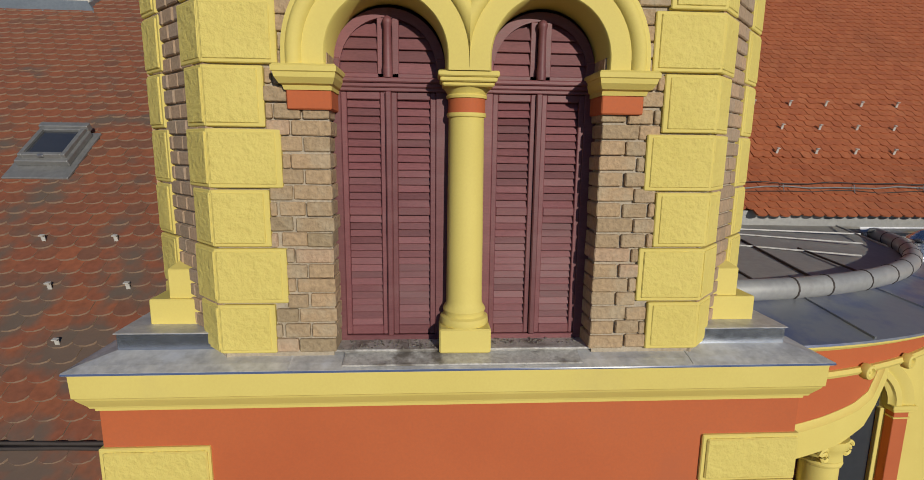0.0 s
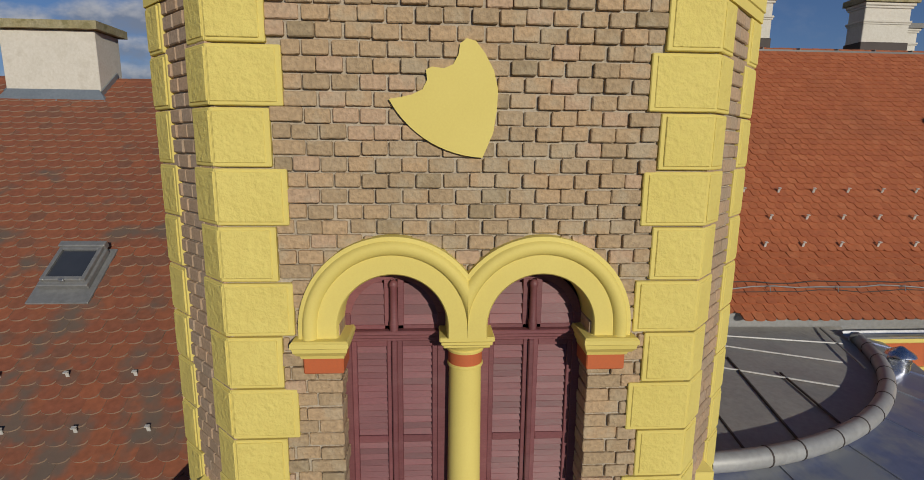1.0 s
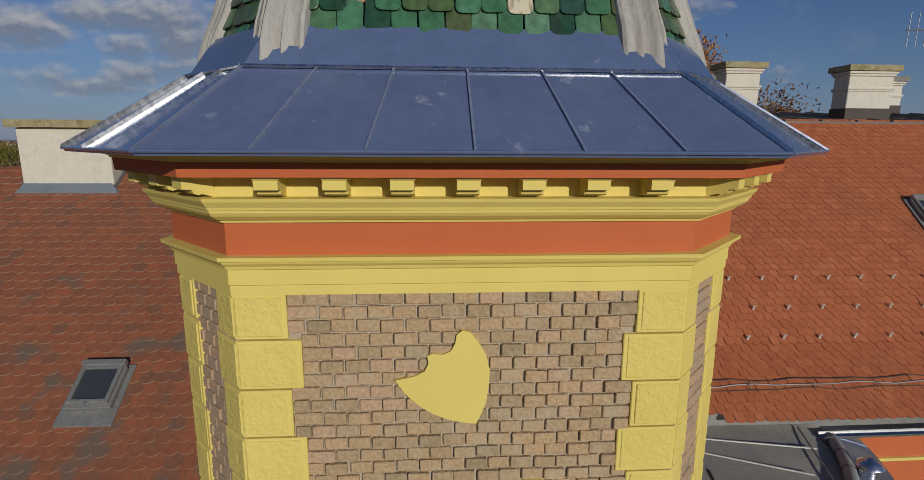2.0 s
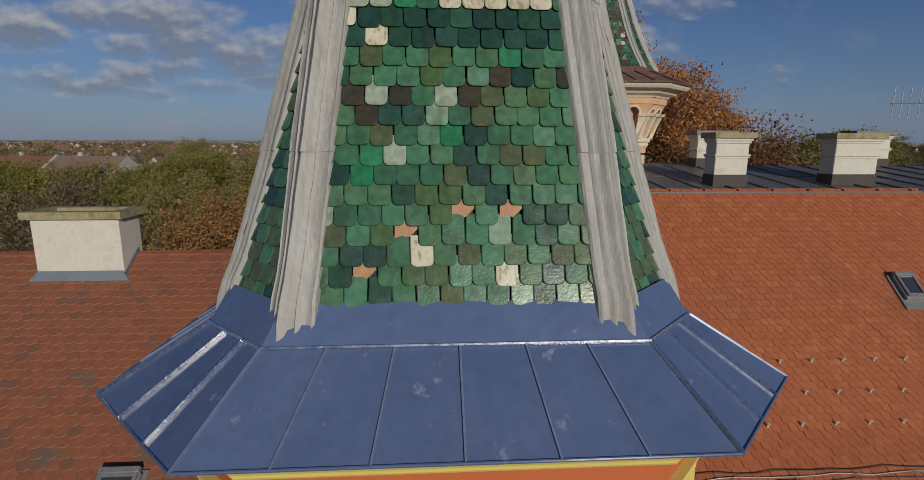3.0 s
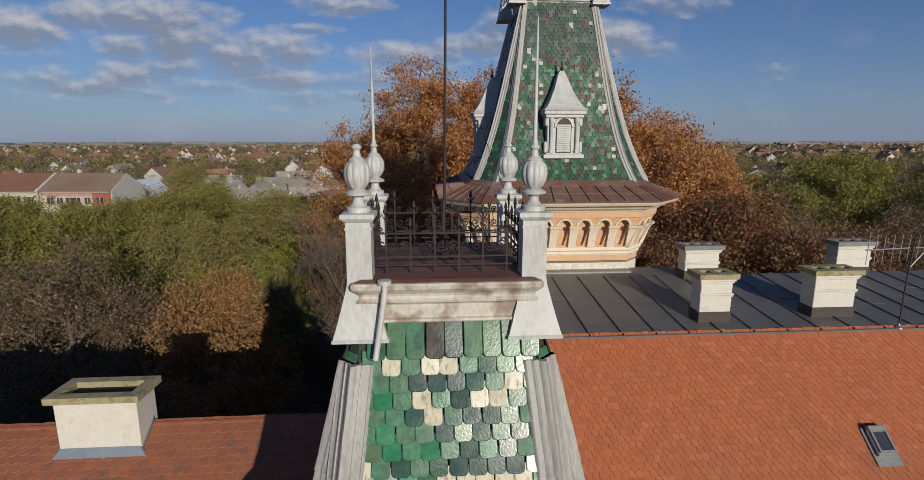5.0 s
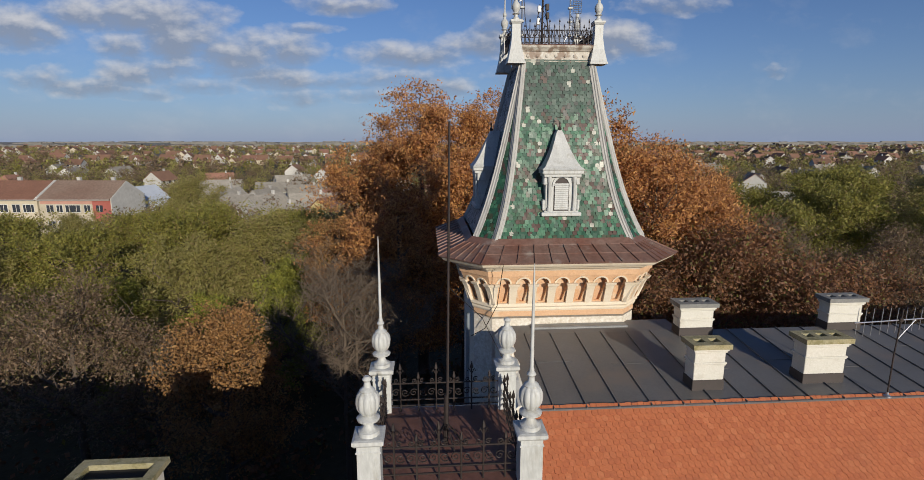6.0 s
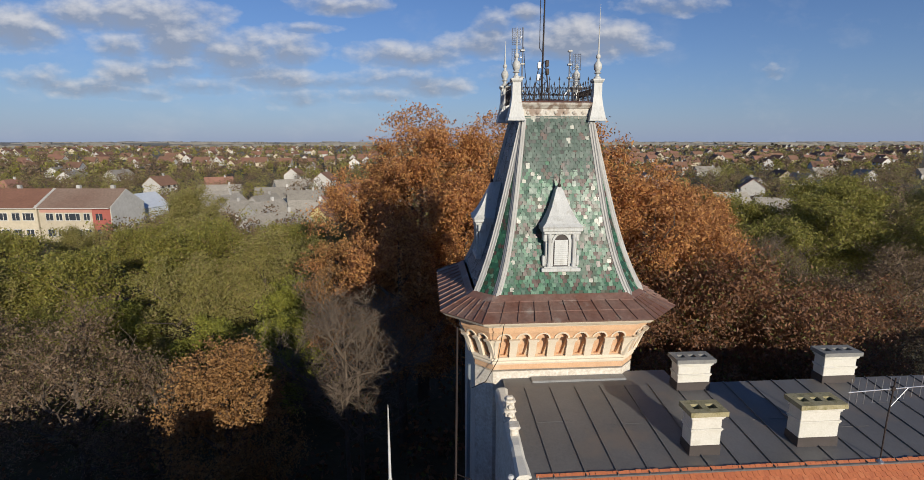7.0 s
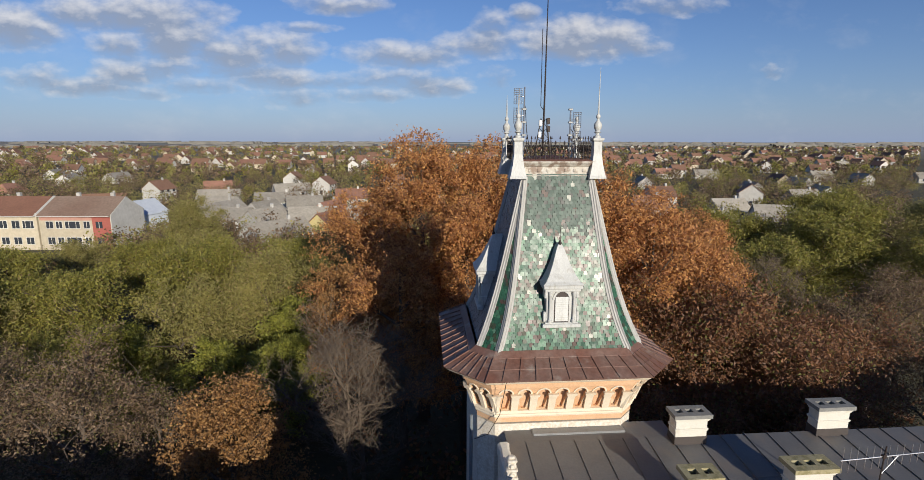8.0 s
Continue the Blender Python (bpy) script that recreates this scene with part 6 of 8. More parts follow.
    part("cornice", sweep([(3.5, 10.838), (4.18, 10.834), (4.18, 10.812), (4.15, 10.802), (4.13, 10.776), (4.08, 10.766), (4.05, 10.752), (3.5, 10.75)]), YELLOW, bay, "thin yellow cornice")
    part("frieze", sweep([(3.3, 10.756), (3.95, 10.756), (3.94, 10.49), (3.3, 10.485)]), ORANGE, bay, "curved orange frieze")
    part("string_course", sweep([(3.8, 10.535), (3.965, 10.535), (3.98, 10.51), (3.965, 10.485), (3.8, 10.485)], -82, 5), YELLOW, bay)
    for k in range(6):
        a = radians(-80.7 + 7 * k)
        m = Matrix.Translation((cx + 3.985 * math.cos(a), cy + 3.985 * math.sin(a), 10.505)) @ Matrix.Rotation(a + math.pi / 2, 4, 'Z') @ Matrix.Rotation(math.pi / 2, 4, 'X')
        part("rosette", Shape().lathe([(0.055, -0.03), (0.058, 0.0), (0.05, 0.022), (0.036, 0.028), (0.026, 0.012), (0.012, 0.012), (0.008, 0.02)], 0, 0, 12, m=m), YELLOW, bay, smooth=True)

    def at_angle(a, keys):
        for (a0, v0), (a1, v1) in zip(keys, keys[1:]):
            if a <= a1:
                k = (a - a0) / (a1 - a0)
                return v0 + (v1 - v0) * k
        return keys[-1][1]
    part("lower_frieze", sweep([(3.3, 10.49), (3.735, 10.49), (3.735, 9.95), (3.3, 9.95)], -90, -63.2), ORANGE, bay, "curved orange wall under the string course")
    # the yellow band that turns up at its end
    rings = []
    for i in range(41):
        a = -90 + 28 * i / 40
        hi = at_angle(a, [(-90, 10.0), (-78.6, 10.015), (-73.7, 10.04), (-68.5, 10.08), (-65.5, 10.14), (-64.2, 10.26), (-63, 10.40), (-62, 10.49)])
        lo = at_angle(a, [(-90, 9.74), (-78.8, 9.746), (-75.3, 9.765), (-70.9, 9.785), (-66.2, 9.87), (-64, 10.015), (-62, 10.20)])
        c, sn = math.cos(radians(a)), math.sin(radians(a))
        rings.append([(cx + r * c, cy + r * sn, z) for r, z in ((3.4, hi), (3.74, hi), (3.755, hi - 0.03), (3.775, hi - 0.045), (3.775, hi - 0.055), (3.765, lo), (3.4, lo))])
    part("arch_band", Shape().loft(rings), YELLOW, bay, "broad yellow band curving up over a window", smooth=True)
    # wall with tall windows set back and a round column between
    part("wall", sweep([(3.25, 9.80), (3.42, 9.80), (3.42, GROUND), (3.25, GROUND)], -90, -62), YELLOW, bay)
    for a0 in (-81.5, -66.5):
        b = radians(a0)
        m = Matrix.Translation((cx + 3.44 * math.cos(b), cy + 3.44 * math.sin(b), 0)) @ Matrix.Rotation(b + math.pi / 2, 4, 'Z')
        window = part("window", Shape().plate([(-0.36, 8.0), (0.36, 8.0), (0.36, 9.79), (-0.36, 9.79)], (), -0.03, 0.05, m), GLASS_DARK, bay, "dark tall window set back behind columns")
        for x in (-0.36, -0.10, 0.08, 0.32):
            part("window_frame", Shape().box(x, x + 0.045, -0.06, 0.0, 8.0, 9.78, 0.004, m), MAROON, window)
    a = radians(-70.0)
    rx, ry = cx + 3.60 * math.cos(a), cy + 3.60 * math.sin(a)
    column = part("column", Shape().lathe([(0.15, 8.0), (0.145, 9.55), (0.16, 9.56), (0.165, 9.58), (0.155, 9.60)], rx, ry, 24), YELLOW, bay, smooth=True)
    cap = Shape().lathe([(0.15, 9.595), (0.16, 9.61), (0.155, 9.65), (0.175, 9.71), (0.185, 9.73), (0.185, 9.79)], rx, ry, 24)
    tang = Vector((-math.sin(a), math.cos(a), 0))
    for q in (-1, 1):
        pts = []
        for i in range(24):
            t = 0.3 + i * 0.42
            rr = 0.070 * (1 - i / 27)
            e = Vector((rx, ry, 9.675)) + tang * (q * (0.145 + rr * math.cos(t))) + Vector((math.cos(a), math.sin(a), 0)) * 0.12
            pts.append((e.x, e.y, e.z + rr * math.sin(t)))
        cap.tube(pts, 0.018, 6)
    part("capital", cap, YELLOW, column, "scrolled capital", smooth=True)
    # on the long wall behind: an orange pilaster between yellow strips that carries an arch
    pil = part("pilaster", Shape().box(6.09, 6.30, 6.27, 6.42, 4.0, 8.56, 0.006), ORANGE, building, "orange pilaster with yellow edges")
    part("edge_strip", Shape().box(5.91, 5.97, 6.30, 6.42, 4.0, 8.60, 0.006), YELLOW, pil)
    part("pilaster_cap", Shape().box(6.07, 6.32, 6.255, 6.42, 8.46, 8.48, 0.004).box(6.05, 6.34, 6.24, 6.42, 8.56, 8.60, 0.006).box(6.02, 6.37, 6.22, 6.42, 8.60, 8.66, 0.008), YELLOW, pil)
    part("window", Shape().plate(arch_outline(5.42, 0.52, 4.0, 8.64), (), 6.36, 6.41), GLASS_DARK, building, "dark arched window beside the round bay")
    rings = []
    for i in range(19):
        t = math.pi * i / 18
        rings.append([(5.42 + r * math.cos(t), y, 8.66 + r * math.sin(t) * 0.85) for r, y in ((0.58, 6.42), (0.58, 6.30), (0.64, 6.28), (0.66, 6.25), (0.74, 6.25), (0.76, 6.28), (0.82, 6.26), (0.91, 6.25), (0.93, 6.28), (0.93, 6.42))])
    part("archivolt", Shape().loft(rings), YELLOW, building, "moulded yellow arch springing from a pilaster", smooth=True)
    # vent pot at the end of the eaves
    pot = thing("vent_pot", "short shiny galvanised vent pipe with conical cap beside the eaves", "vent pipe", (5.12, 5.35, 10.9))
    part("pipe", Shape().lathe([(0.12, 10.75), (0.115, 10.8), (0.105, 11.02), (0.115, 11.03), (0.115, 11.05), (0.10, 11.06)], 5.12, 5.35, 20), BRIGHT, pot, smooth=True)
    part("cap", Shape().lathe([(0.06, 11.06), (0.15, 11.10), (0.14, 11.12), (0.02, 11.20)], 5.12, 5.35, 20), BRIGHT, pot, smooth=True)
    gut = Shape()
    g = [(5.02 + 0.4 * i, EAVE_R - 0.10, 11.12) for i in range(50)]
    gut.loft([[(x, y + 0.065 * math.cos(b), z + 0.065 * math.sin(b)) for b in [math.pi + math.pi * j / 8 for j in range(9)]] for x, y, z in g], closed=False, caps=False)
    part("gutter", gut, STEEL, building, "half-round metal gutter", smooth=True)


main_roofs()
snow_guards()
roof_cables()
skylight("skylight", -4.27, 6.01, 0.48, 0.50, "grey roof window closed in old red tiles")
skylight("skylight", 9.06, 8.88, 0.36, 0.46, "small grey roof window closed in orange tiles")
chimneys()
tv_antenna()
round_bay()

# ---- the far tower ----
T2 = Octagon(3.95, 17.98, 2.62, 2.10)
tower = thing("tower", "tall peach plastered tower with green tiled spire roof", "tower", (3.95, 17.98, GROUND))
T2_Z0, T2_Z1 = 18.56, 23.98
SPIRE = Octagon(4.03, 17.98, 2.62, 2.10)


def spire_plan(z):
    s = (z - T2_Z0) / (T2_Z1 - T2_Z0)
    flare = 0.33 * (1 - s) ** 5
    return 2.38 - 1.28 * s + flare * 0.9, 1.79 - 0.69 * s + flare


def tower_body():
    part("wall", Shape().loft([T2.ring(0, GROUND), T2.ring(0, 16.05)]), OLD_WALL, tower, "peeling pale brick tower wall")
    part("plaster_band", T2.moulding([(-0.1, 16.12), (0.015, 16.12), (0.02, 16.36), (-0.1, 16.36)]), PEACH, tower, "crumbling peach plaster band")
    part("string_course", T2.moulding([(-0.1, 16.30), (0.04, 16.30), (0.07, 16.36), (0.07, 16.42), (0.12, 16.47), (0.12, 16.57), (-0.1, 16.58)]), CREAM, tower)
    # flared arcade: a leaning backing, arched openings between corbels
    z0, z1, o0, o1 = 16.56, 17.56, 0.02, 0.46
    part("arcade_back", Shape().loft([T2.ring(o0 - 0.10, z0), T2.ring(o1 - 0.22, z1), T2.ring(o1 - 0.22, z1 + 0.1)]), PEACH, tower)
    for i in range(8):
        if i in (3, 4, 5):
            continue
        m, length = T2.face(i)
        wide = length + 2 * o1 * 0.4142
        n = 7 if i % 2 == 0 else 2
        pitch = 0.60 if i % 2 == 0 else 0.46
        s = Shape()
        holes = []
        for k in range(n):
            c = (k - (n - 1) / 2) * pitch
            half = 0.195 if i % 2 == 0 else 0.145
            pts = [(c - 0.07, z0 + 0.06)]
            pts += [(c - half * math.cos(math.pi * j / 12), z1 - 0.30 + half * math.sin(math.pi * j / 12)) for j in range(13)]
            pts += [(c + 0.07, z0 + 0.06)]
            holes.append(pts)
        bot = length / 2 + o0 * 0.41
        top = wide / 2
        s.plate([(-bot, z0), (bot, z0), (top, z1), (-top, z1)], holes, 0, 0.16)
        s.v = [(x, y - o0 - (o1 - o0) * ((z - z0) / (z1 - z0)), z) for x, y, z in s.v]
        s.v = [tuple(m @ Vector(p)) for p in s.v]
        arcade = part("arcade", s, PEACH, tower, "flared arcade with small arched niches")
        for k in range(n + 1):
            c = (k - n / 2) * pitch
            rings = []
            for z, o, w, d in ((z0 + 0.0, 0.05, 0.11, 0.08), (z0 + 0.45, 0.24, 0.12, 0.06), (z0 + 0.62, 0.33, 0.13, 0.06), (z0 + 0.64, 0.35, 0.16, 0.09), (z0 + 0.72, 0.38, 0.17, 0.10)):
                w = w * (1 if i % 2 == 0 else 0.7)
                rings.append([(c - w, -o - d, z), (c + w, -o - d, z), (c + w, -o + 0.02, z), (c - w, -o + 0.02, z)])
            part("corbel", Shape().loft(rings, m=m), CREAM, arcade)
        for k in range(n):
            c = (k - (n - 1) / 2) * pitch
            half = 0.195 if i % 2 == 0 else 0.145
            rings = []
            for j in range(13):
                t = math.pi * j / 12
                zz = z1 - 0.30
                rings.append([(c + r * math.cos(t), -o0 - (o1 - o0) * ((zz + r * math.sin(t) - z0) / (z1 - z0)) - y, zz + r * math.sin(t)) for r, y in ((half, 0.0), (half, 0.03), (half + 0.05, 0.03), (half + 0.05, 0.0))])
            part("arch_trim", Shape().loft(rings, m=m), CREAM, arcade)
    part("frieze", T2.moulding([(0.3, 17.54), (0.48, 17.54), (0.50, 17.74), (0.3, 17.75)]), PEACH, tower, "plain peach frieze")
    part("cornice", T2.moulding([(0.3, 17.72), (0.53, 17.72), (0.56, 17.76), (0.70, 17.82), (0.78, 17.90), (0.98, 17.94), (1.04, 18.00), (1.08, 18.06), (0.3, 18.08)]), CREAM, tower, "projecting cream cornice")
    # brown sheet skirt
    lo, hi, top = T2.ring(1.14, 18.10), T2.ring(0.30, 18.46), T2.ring(0.08, 18.62)
    part("skirt_roof", Shape().loft([T2.ring(1.12, 18.06), lo, hi, top], caps=False), BROWN_SHEET, tower, "brown oxidised sheet-metal skirt")
    for i in range(8):
        if i in (4,):
            continue
        a0, a1, b0, b1 = Vector(lo[i]), Vector(lo[(i + 1) % 8]), Vector(hi[i]), Vector(hi[(i + 1) % 8])
        nrm = (a1 - a0).cross(b0 - a0).normalized()
        n = 10 if i % 2 == 0 else 5
        for k in range(n):
            p, q = a0.lerp(a1, k / n), b0.lerp(b1, k / n)
            d, up = (a1 - a0).normalized() * 0.012, nrm * 0.035
            part("seam", Shape().loft([[tuple(e - d), tuple(e + d), tuple(e + d + up), tuple(e - d + up)] for e in (p, q)]), BROWN_SHEET, tower)
        part("fold", Shape().tube([tuple(b0), tuple(b1)], 0.018, 5), BROWN_SHEET, tower)
        c0, c1 = a0.lerp(b0, 0.5) + nrm * 0.006, a1.lerp(b1, 0.5) + nrm * 0.006
        part("fold", Shape().tube([tuple(c0), tuple(c1)], 0.016, 5), BROWN_SHEET, tower)


def tower_roof():
    zs = [T2_Z0 + (T2_Z1 - T2_Z0) * i / 20 for i in range(21)]
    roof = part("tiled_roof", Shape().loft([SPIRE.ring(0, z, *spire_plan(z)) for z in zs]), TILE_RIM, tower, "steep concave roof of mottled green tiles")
    base = glazed_tile(0.128, 0.185, False, 0.06)
    rng = random.Random(31)
    for i in (0, 1, 7, 6, 2):
        s, upper = Shape(), Shape()
        z, row = T2_Z0 + 0.01, 0
        while z < T2_Z1 - 0.05:
            r0, r1 = SPIRE.ring(0, z, *spire_plan(z)), SPIRE.ring(0, z + 0.12, *spire_plan(z + 0.12))
            p, q = Vector(r0[i]), Vector(r0[(i + 1) % 8])
            mid, mid2 = (p + q) / 2, (Vector(r1[i]) + Vector(r1[(i + 1) % 8])) / 2
            d, upd = (q - p).normalized(), (mid2 - mid).normalized()
            m = Matrix.Identity(4)
            m.col[0][:3], m.col[2][:3], m.col[1][:3] = d, upd, upd.cross(d)
            half = (q - p).length / 2
            x = -math.ceil(half / 0.140) * 0.140 + (0.070 if row % 2 else 0)
            while x < half:
                if abs(x) < half - 0.05:
                    m.translation = mid + d * (x + rng.uniform(-0.006, 0.006))
                    (upper if z > 22.3 + rng.uniform(-0.5, 0.3) else s).add(base.v, base.f, m @ Matrix.Rotation(rng.uniform(-0.05, 0.05), 4, 'Y') @ Matrix.Rotation(rng.gauss(0, 0.04), 4, 'X') @ Matrix.Rotation(rng.gauss(0, 0.035), 4, 'Z'))
                x += 0.140
            z += 0.113
            row += 1
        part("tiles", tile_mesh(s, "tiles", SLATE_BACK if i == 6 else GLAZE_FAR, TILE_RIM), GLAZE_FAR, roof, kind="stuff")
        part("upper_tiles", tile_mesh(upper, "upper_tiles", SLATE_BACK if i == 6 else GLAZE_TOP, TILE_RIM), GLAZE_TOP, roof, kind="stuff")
    for k in range(8):
        rings = []
        for j in range(31):
            z = T2_Z0 - 0.10 + (T2_Z1 - T2_Z0 + 0.10) * j / 30
            r = SPIRE.ring(0.01, z, *spire_plan(max(z, T2_Z0)))
            p = Vector(r[k])
            da, db = (Vector(r[(k - 1) % 8]) - p).normalized(), (Vector(r[(k + 1) % 8]) - p).normalized()
            out = -(da + db).normalized()
            w = 0.145 - 0.03 * j / 30
            ring = []
            for u, hh in ((-1, 0), (-1, 0.05), (-0.6, 0.06), (-0.5, 0.09), (-0.15, 0.09), (0, 0.12), (0.15, 0.09), (0.5, 0.09), (0.6, 0.06), (1, 0.05), (1, 0)):
                ring.append(tuple(p + (da if u < 0 else db) * abs(u) * w + out * (hh - 0.01)))
            rings.append(ring)
        part("hip_roll", Shape().loft(rings), LEAD, tower, "grey sheet-metal hip", smooth=True)


def dormer(m):
    """A small metal dormer with louvre, columns, arched head and steep hipped cap; x across, y inwards, z up from its sill."""
    s = Shape().box(-0.55, 0.55, 0.0, 1.1, 0.08, 1.40, 0.02, m)
    body = part("dormer", s, PALE_METAL, tower, "pale metal dormer with louvred door and steep cap")
    part("sill", Shape().box(-0.69, 0.69, -0.14, 0.3, 0.0, 0.12, 0.02, m).box(-0.60, 0.60, -0.08, 0.3, 0.11, 0.16, 0.015, m), PALE_METAL, body)
    for q in (-1, 1):
        col = Shape()
        col.lathe([(0.075, 0.16), (0.075, 0.24), (0.05, 0.26), (0.05, 1.02), (0.065, 1.04), (0.08, 1.12), (0.08, 1.2)], q * 0.43, -0.05, 12, m=m)
        part("column", col, PALE_METAL, body, smooth=True)
        part("bracket", Shape().box(q * 0.56 - 0.07, q * 0.56 + 0.07, -0.04, 0.3, 0.95, 1.36, 0.03, m).box(q * 0.60 - 0.05, q * 0.60 + 0.05, -0.02, 0.3, 0.16, 0.5, 0.03, m), PALE_METAL, body)
    part("entablature", Shape().box(-0.64, 0.64, -0.14, 1.1, 1.20, 1.30, 0.015, m).box(-0.70, 0.70, -0.20, 1.1, 1.29, 1.40, 0.02, m), PALE_METAL, body)
    rings = []
    for j in range(13):
        t = math.pi * j / 12
        rings.append([(r * math.cos(t), y, 0.92 + r * math.sin(t)) for r, y in ((0.26, 0.02), (0.26, -0.05), (0.33, -0.05), (0.33, 0.02))])
    part("arch_trim", Shape().loft(rings, m=m), PALE_METAL, body)
    # no hollow here: a flat dark plate paints the shade behind the louvres
    part("recess", Shape().plate(arch_outline(0, 0.265, 0.16, 0.92), (), -0.012, 0.0, m), TAR, body)
    for k in range(13):
        part("louvre", Shape().box(-0.235, 0.235, -0.045, -0.03, -0.032, 0.032, 0.003, m @ Matrix.Translation((0, 0, 0.21 + k * 0.062)) @ Matrix.Rotation(radians(-25), 4, 'X')), PALE_METAL, body)
    cap = [[(-w, y0, z), (w, y0, z), (w, y1, z), (-w, y1, z)] for w, y0, y1, z in ((0.70, -0.20, 1.25, 1.40), (0.72, -0.22, 1.27, 1.43), (0.60, -0.12, 1.3, 1.52), (0.45, 0.05, 1.35, 1.75), (0.30, 0.22, 1.4, 2.05), (0.12, 0.46, 1.45, 2.52), (0.05, 0.52, 1.5, 2.62))]
    part("cap", Shape().loft(cap, m=m), PALE_METAL, body, "steep pale metal cap")
    part("finial", Shape().lathe([(0.05, 2.6), (0.07, 2.65), (0.04, 2.7), (0.02, 2.76), (0.03, 2.82), (0.008, 2.9), (0.006, 3.2)], 0, 0.54, 10, m=m).tube([(-0.10, 0.54, 2.98), (0.10, 0.54, 2.98)], 0.008, 5, m), IRON, body)


def tower_crown():
    cx, cy = 4.0, 17.98
    def square(a, z):
        return [(cx - a, cy - a, z), (cx + a, cy - a, z), (cx + a, cy + a, z), (cx - a, cy + a, z)]
    part("crown_cornice", Shape().loft([square(a, z) for a, z in ((0.9, 23.96), (1.10, 23.96), (1.12, 24.02), (1.07, 24.04), (1.07, 24.3), (1.11, 24.32), (1.14, 24.36), (1.20, 24.42), (1.22, 24.48), (1.0, 24.52))]), RUST_TRIM, tower, "stained pale cornice under the roof deck")
    for k in range(7):
        part("rosette", Shape().lathe([(0.02, -0.02), (0.06, -0.015), (0.06, 0.015), (0.02, 0.03)], 0, 0, 10, m=Matrix.Translation((cx - 0.9 + 0.3 * k, cy - 1.08, 24.18)) @ Matrix.Rotation(math.pi / 2, 4, 'X')), RUST_TRIM, tower)
    part("roof_deck", Shape().loft([square(1.18, 24.49), square(1.1, 24.53), square(0.2, 24.64)]), RUST_FLOOR, tower, "dark rusty deck")
    for px, py in ((cx - 1.31, cy - 1.05), (cx + 1.31, cy - 1.05), (cx - 1.31, cy + 1.31), (cx + 1.31, cy + 1.31)):
        s = Shape()
        def sq(a, z):
            return [(px - a, py - a, z), (px + a, py - a, z), (px + a, py + a, z), (px - a, py + a, z)]
        s.loft([sq(a, z) for a, z in ((0.28, 23.92), (0.28, 23.96), (0.255, 24.02), (0.18, 24.37), (0.14, 24.67), (0.135, 24.72), (0.13, 25.1), (0.15, 25.12), (0.18, 25.17), (0.18, 25.22), (0.08, 25.24))])
        post = part("corner_post", s, PALE_METAL, tower, "pale sheet-metal corner post")
        z = 25.22
        u = Shape().lathe([(0.11, z), (0.11, z + 0.06), (0.06, z + 0.10), (0.06, z + 0.16), (0.12, z + 0.19), (0.07, z + 0.23), (0.12, z + 0.32), (0.135, z + 0.42), (0.10, z + 0.50), (0.05, z + 0.55), (0.04, z + 0.62), (0.07, z + 0.66), (0.07, z + 0.72), (0.03, z + 0.78)], px, py, 16)
        part("urn", u, PALE_METAL, post, smooth=True)
        tall = 2.25 if px > cx and py < cy else 1.55
        if px < cx or py < cy:
            part("spike", Shape().lathe([(0.03, z + 0.77), (0.02, z + 1.15), (0.004, z + tall)], px, py, 8), PALE_METAL, post)
    # crested railing
    for ax, ay, bx, by in ((-1.1, -1.05, 1.1, -1.05), (1.31, -0.9, 1.31, 1.1), (-1.1, 1.31, 1.1, 1.31), (-1.31, -0.9, -1.31, 1.1)):
        p, q = Vector((cx + ax, cy + ay, 24.52)), Vector((cx + bx, cy + by, 24.52))
        s = Shape()
        for z in (0.06, 0.20, 0.42):
            s.tube([tuple(p + Vector((0, 0, z))), tuple(q + Vector((0, 0, z)))], 0.012, 5)
        rail = part("railing", s, IRON, tower, "spiky black iron railing")
        n = 14
        for k in range(n):
            e = p.lerp(q, (k + 0.5) / n)
            high = 0.66 if k % 2 else 0.50
            b = Shape().tube([(e.x, e.y, 24.5), (e.x, e.y, 24.52 + high)], [0.016, 0.010], 5)
            d = (q - p).normalized()
            for sg in (-1, 1):
                pts = [tuple(e + d * sg * (0.01 + 0.055 * math.sin(t)) + Vector((0, 0, 0.22 + 0.10 * t))) for t in (0, 0.8, 1.6, 2.4)]
                b.tube(pts, 0.012, 4)
            b.lathe([(0.004, 24.52 + high), (0.03, 24.54 + high), (0.004, 24.64 + high)], e.x, e.y, 5)
            part("baluster", b, IRON, rail)
    # aerials
    a = thing("radio_mast", "thin radio mast on lattice legs with small boxes on tower deck", "antenna", (3.68, 17.7, 24.57))
    part("pole", Shape().tube([(3.68, 17.7, 24.52), (3.70, 17.7, 26.32), (3.72, 17.7, 30.62)], [0.035, 0.03, 0.012], 8), IRON, a)
    part("whip", Shape().tube([(3.70, 17.7, 26.12), (3.58, 17.7, 26.27), (3.57, 17.7, 28.72)], 0.012, 6), IRON, a)
    feet = [(3.68 + 0.40 * math.cos(k * 1.571 + 0.6), 17.7 + 0.40 * math.sin(k * 1.571 + 0.6)) for k in range(4)]
    heads = [(3.69 + 0.13 * math.cos(k * 1.571 + 0.6), 17.7 + 0.13 * math.sin(k * 1.571 + 0.6)) for k in range(4)]
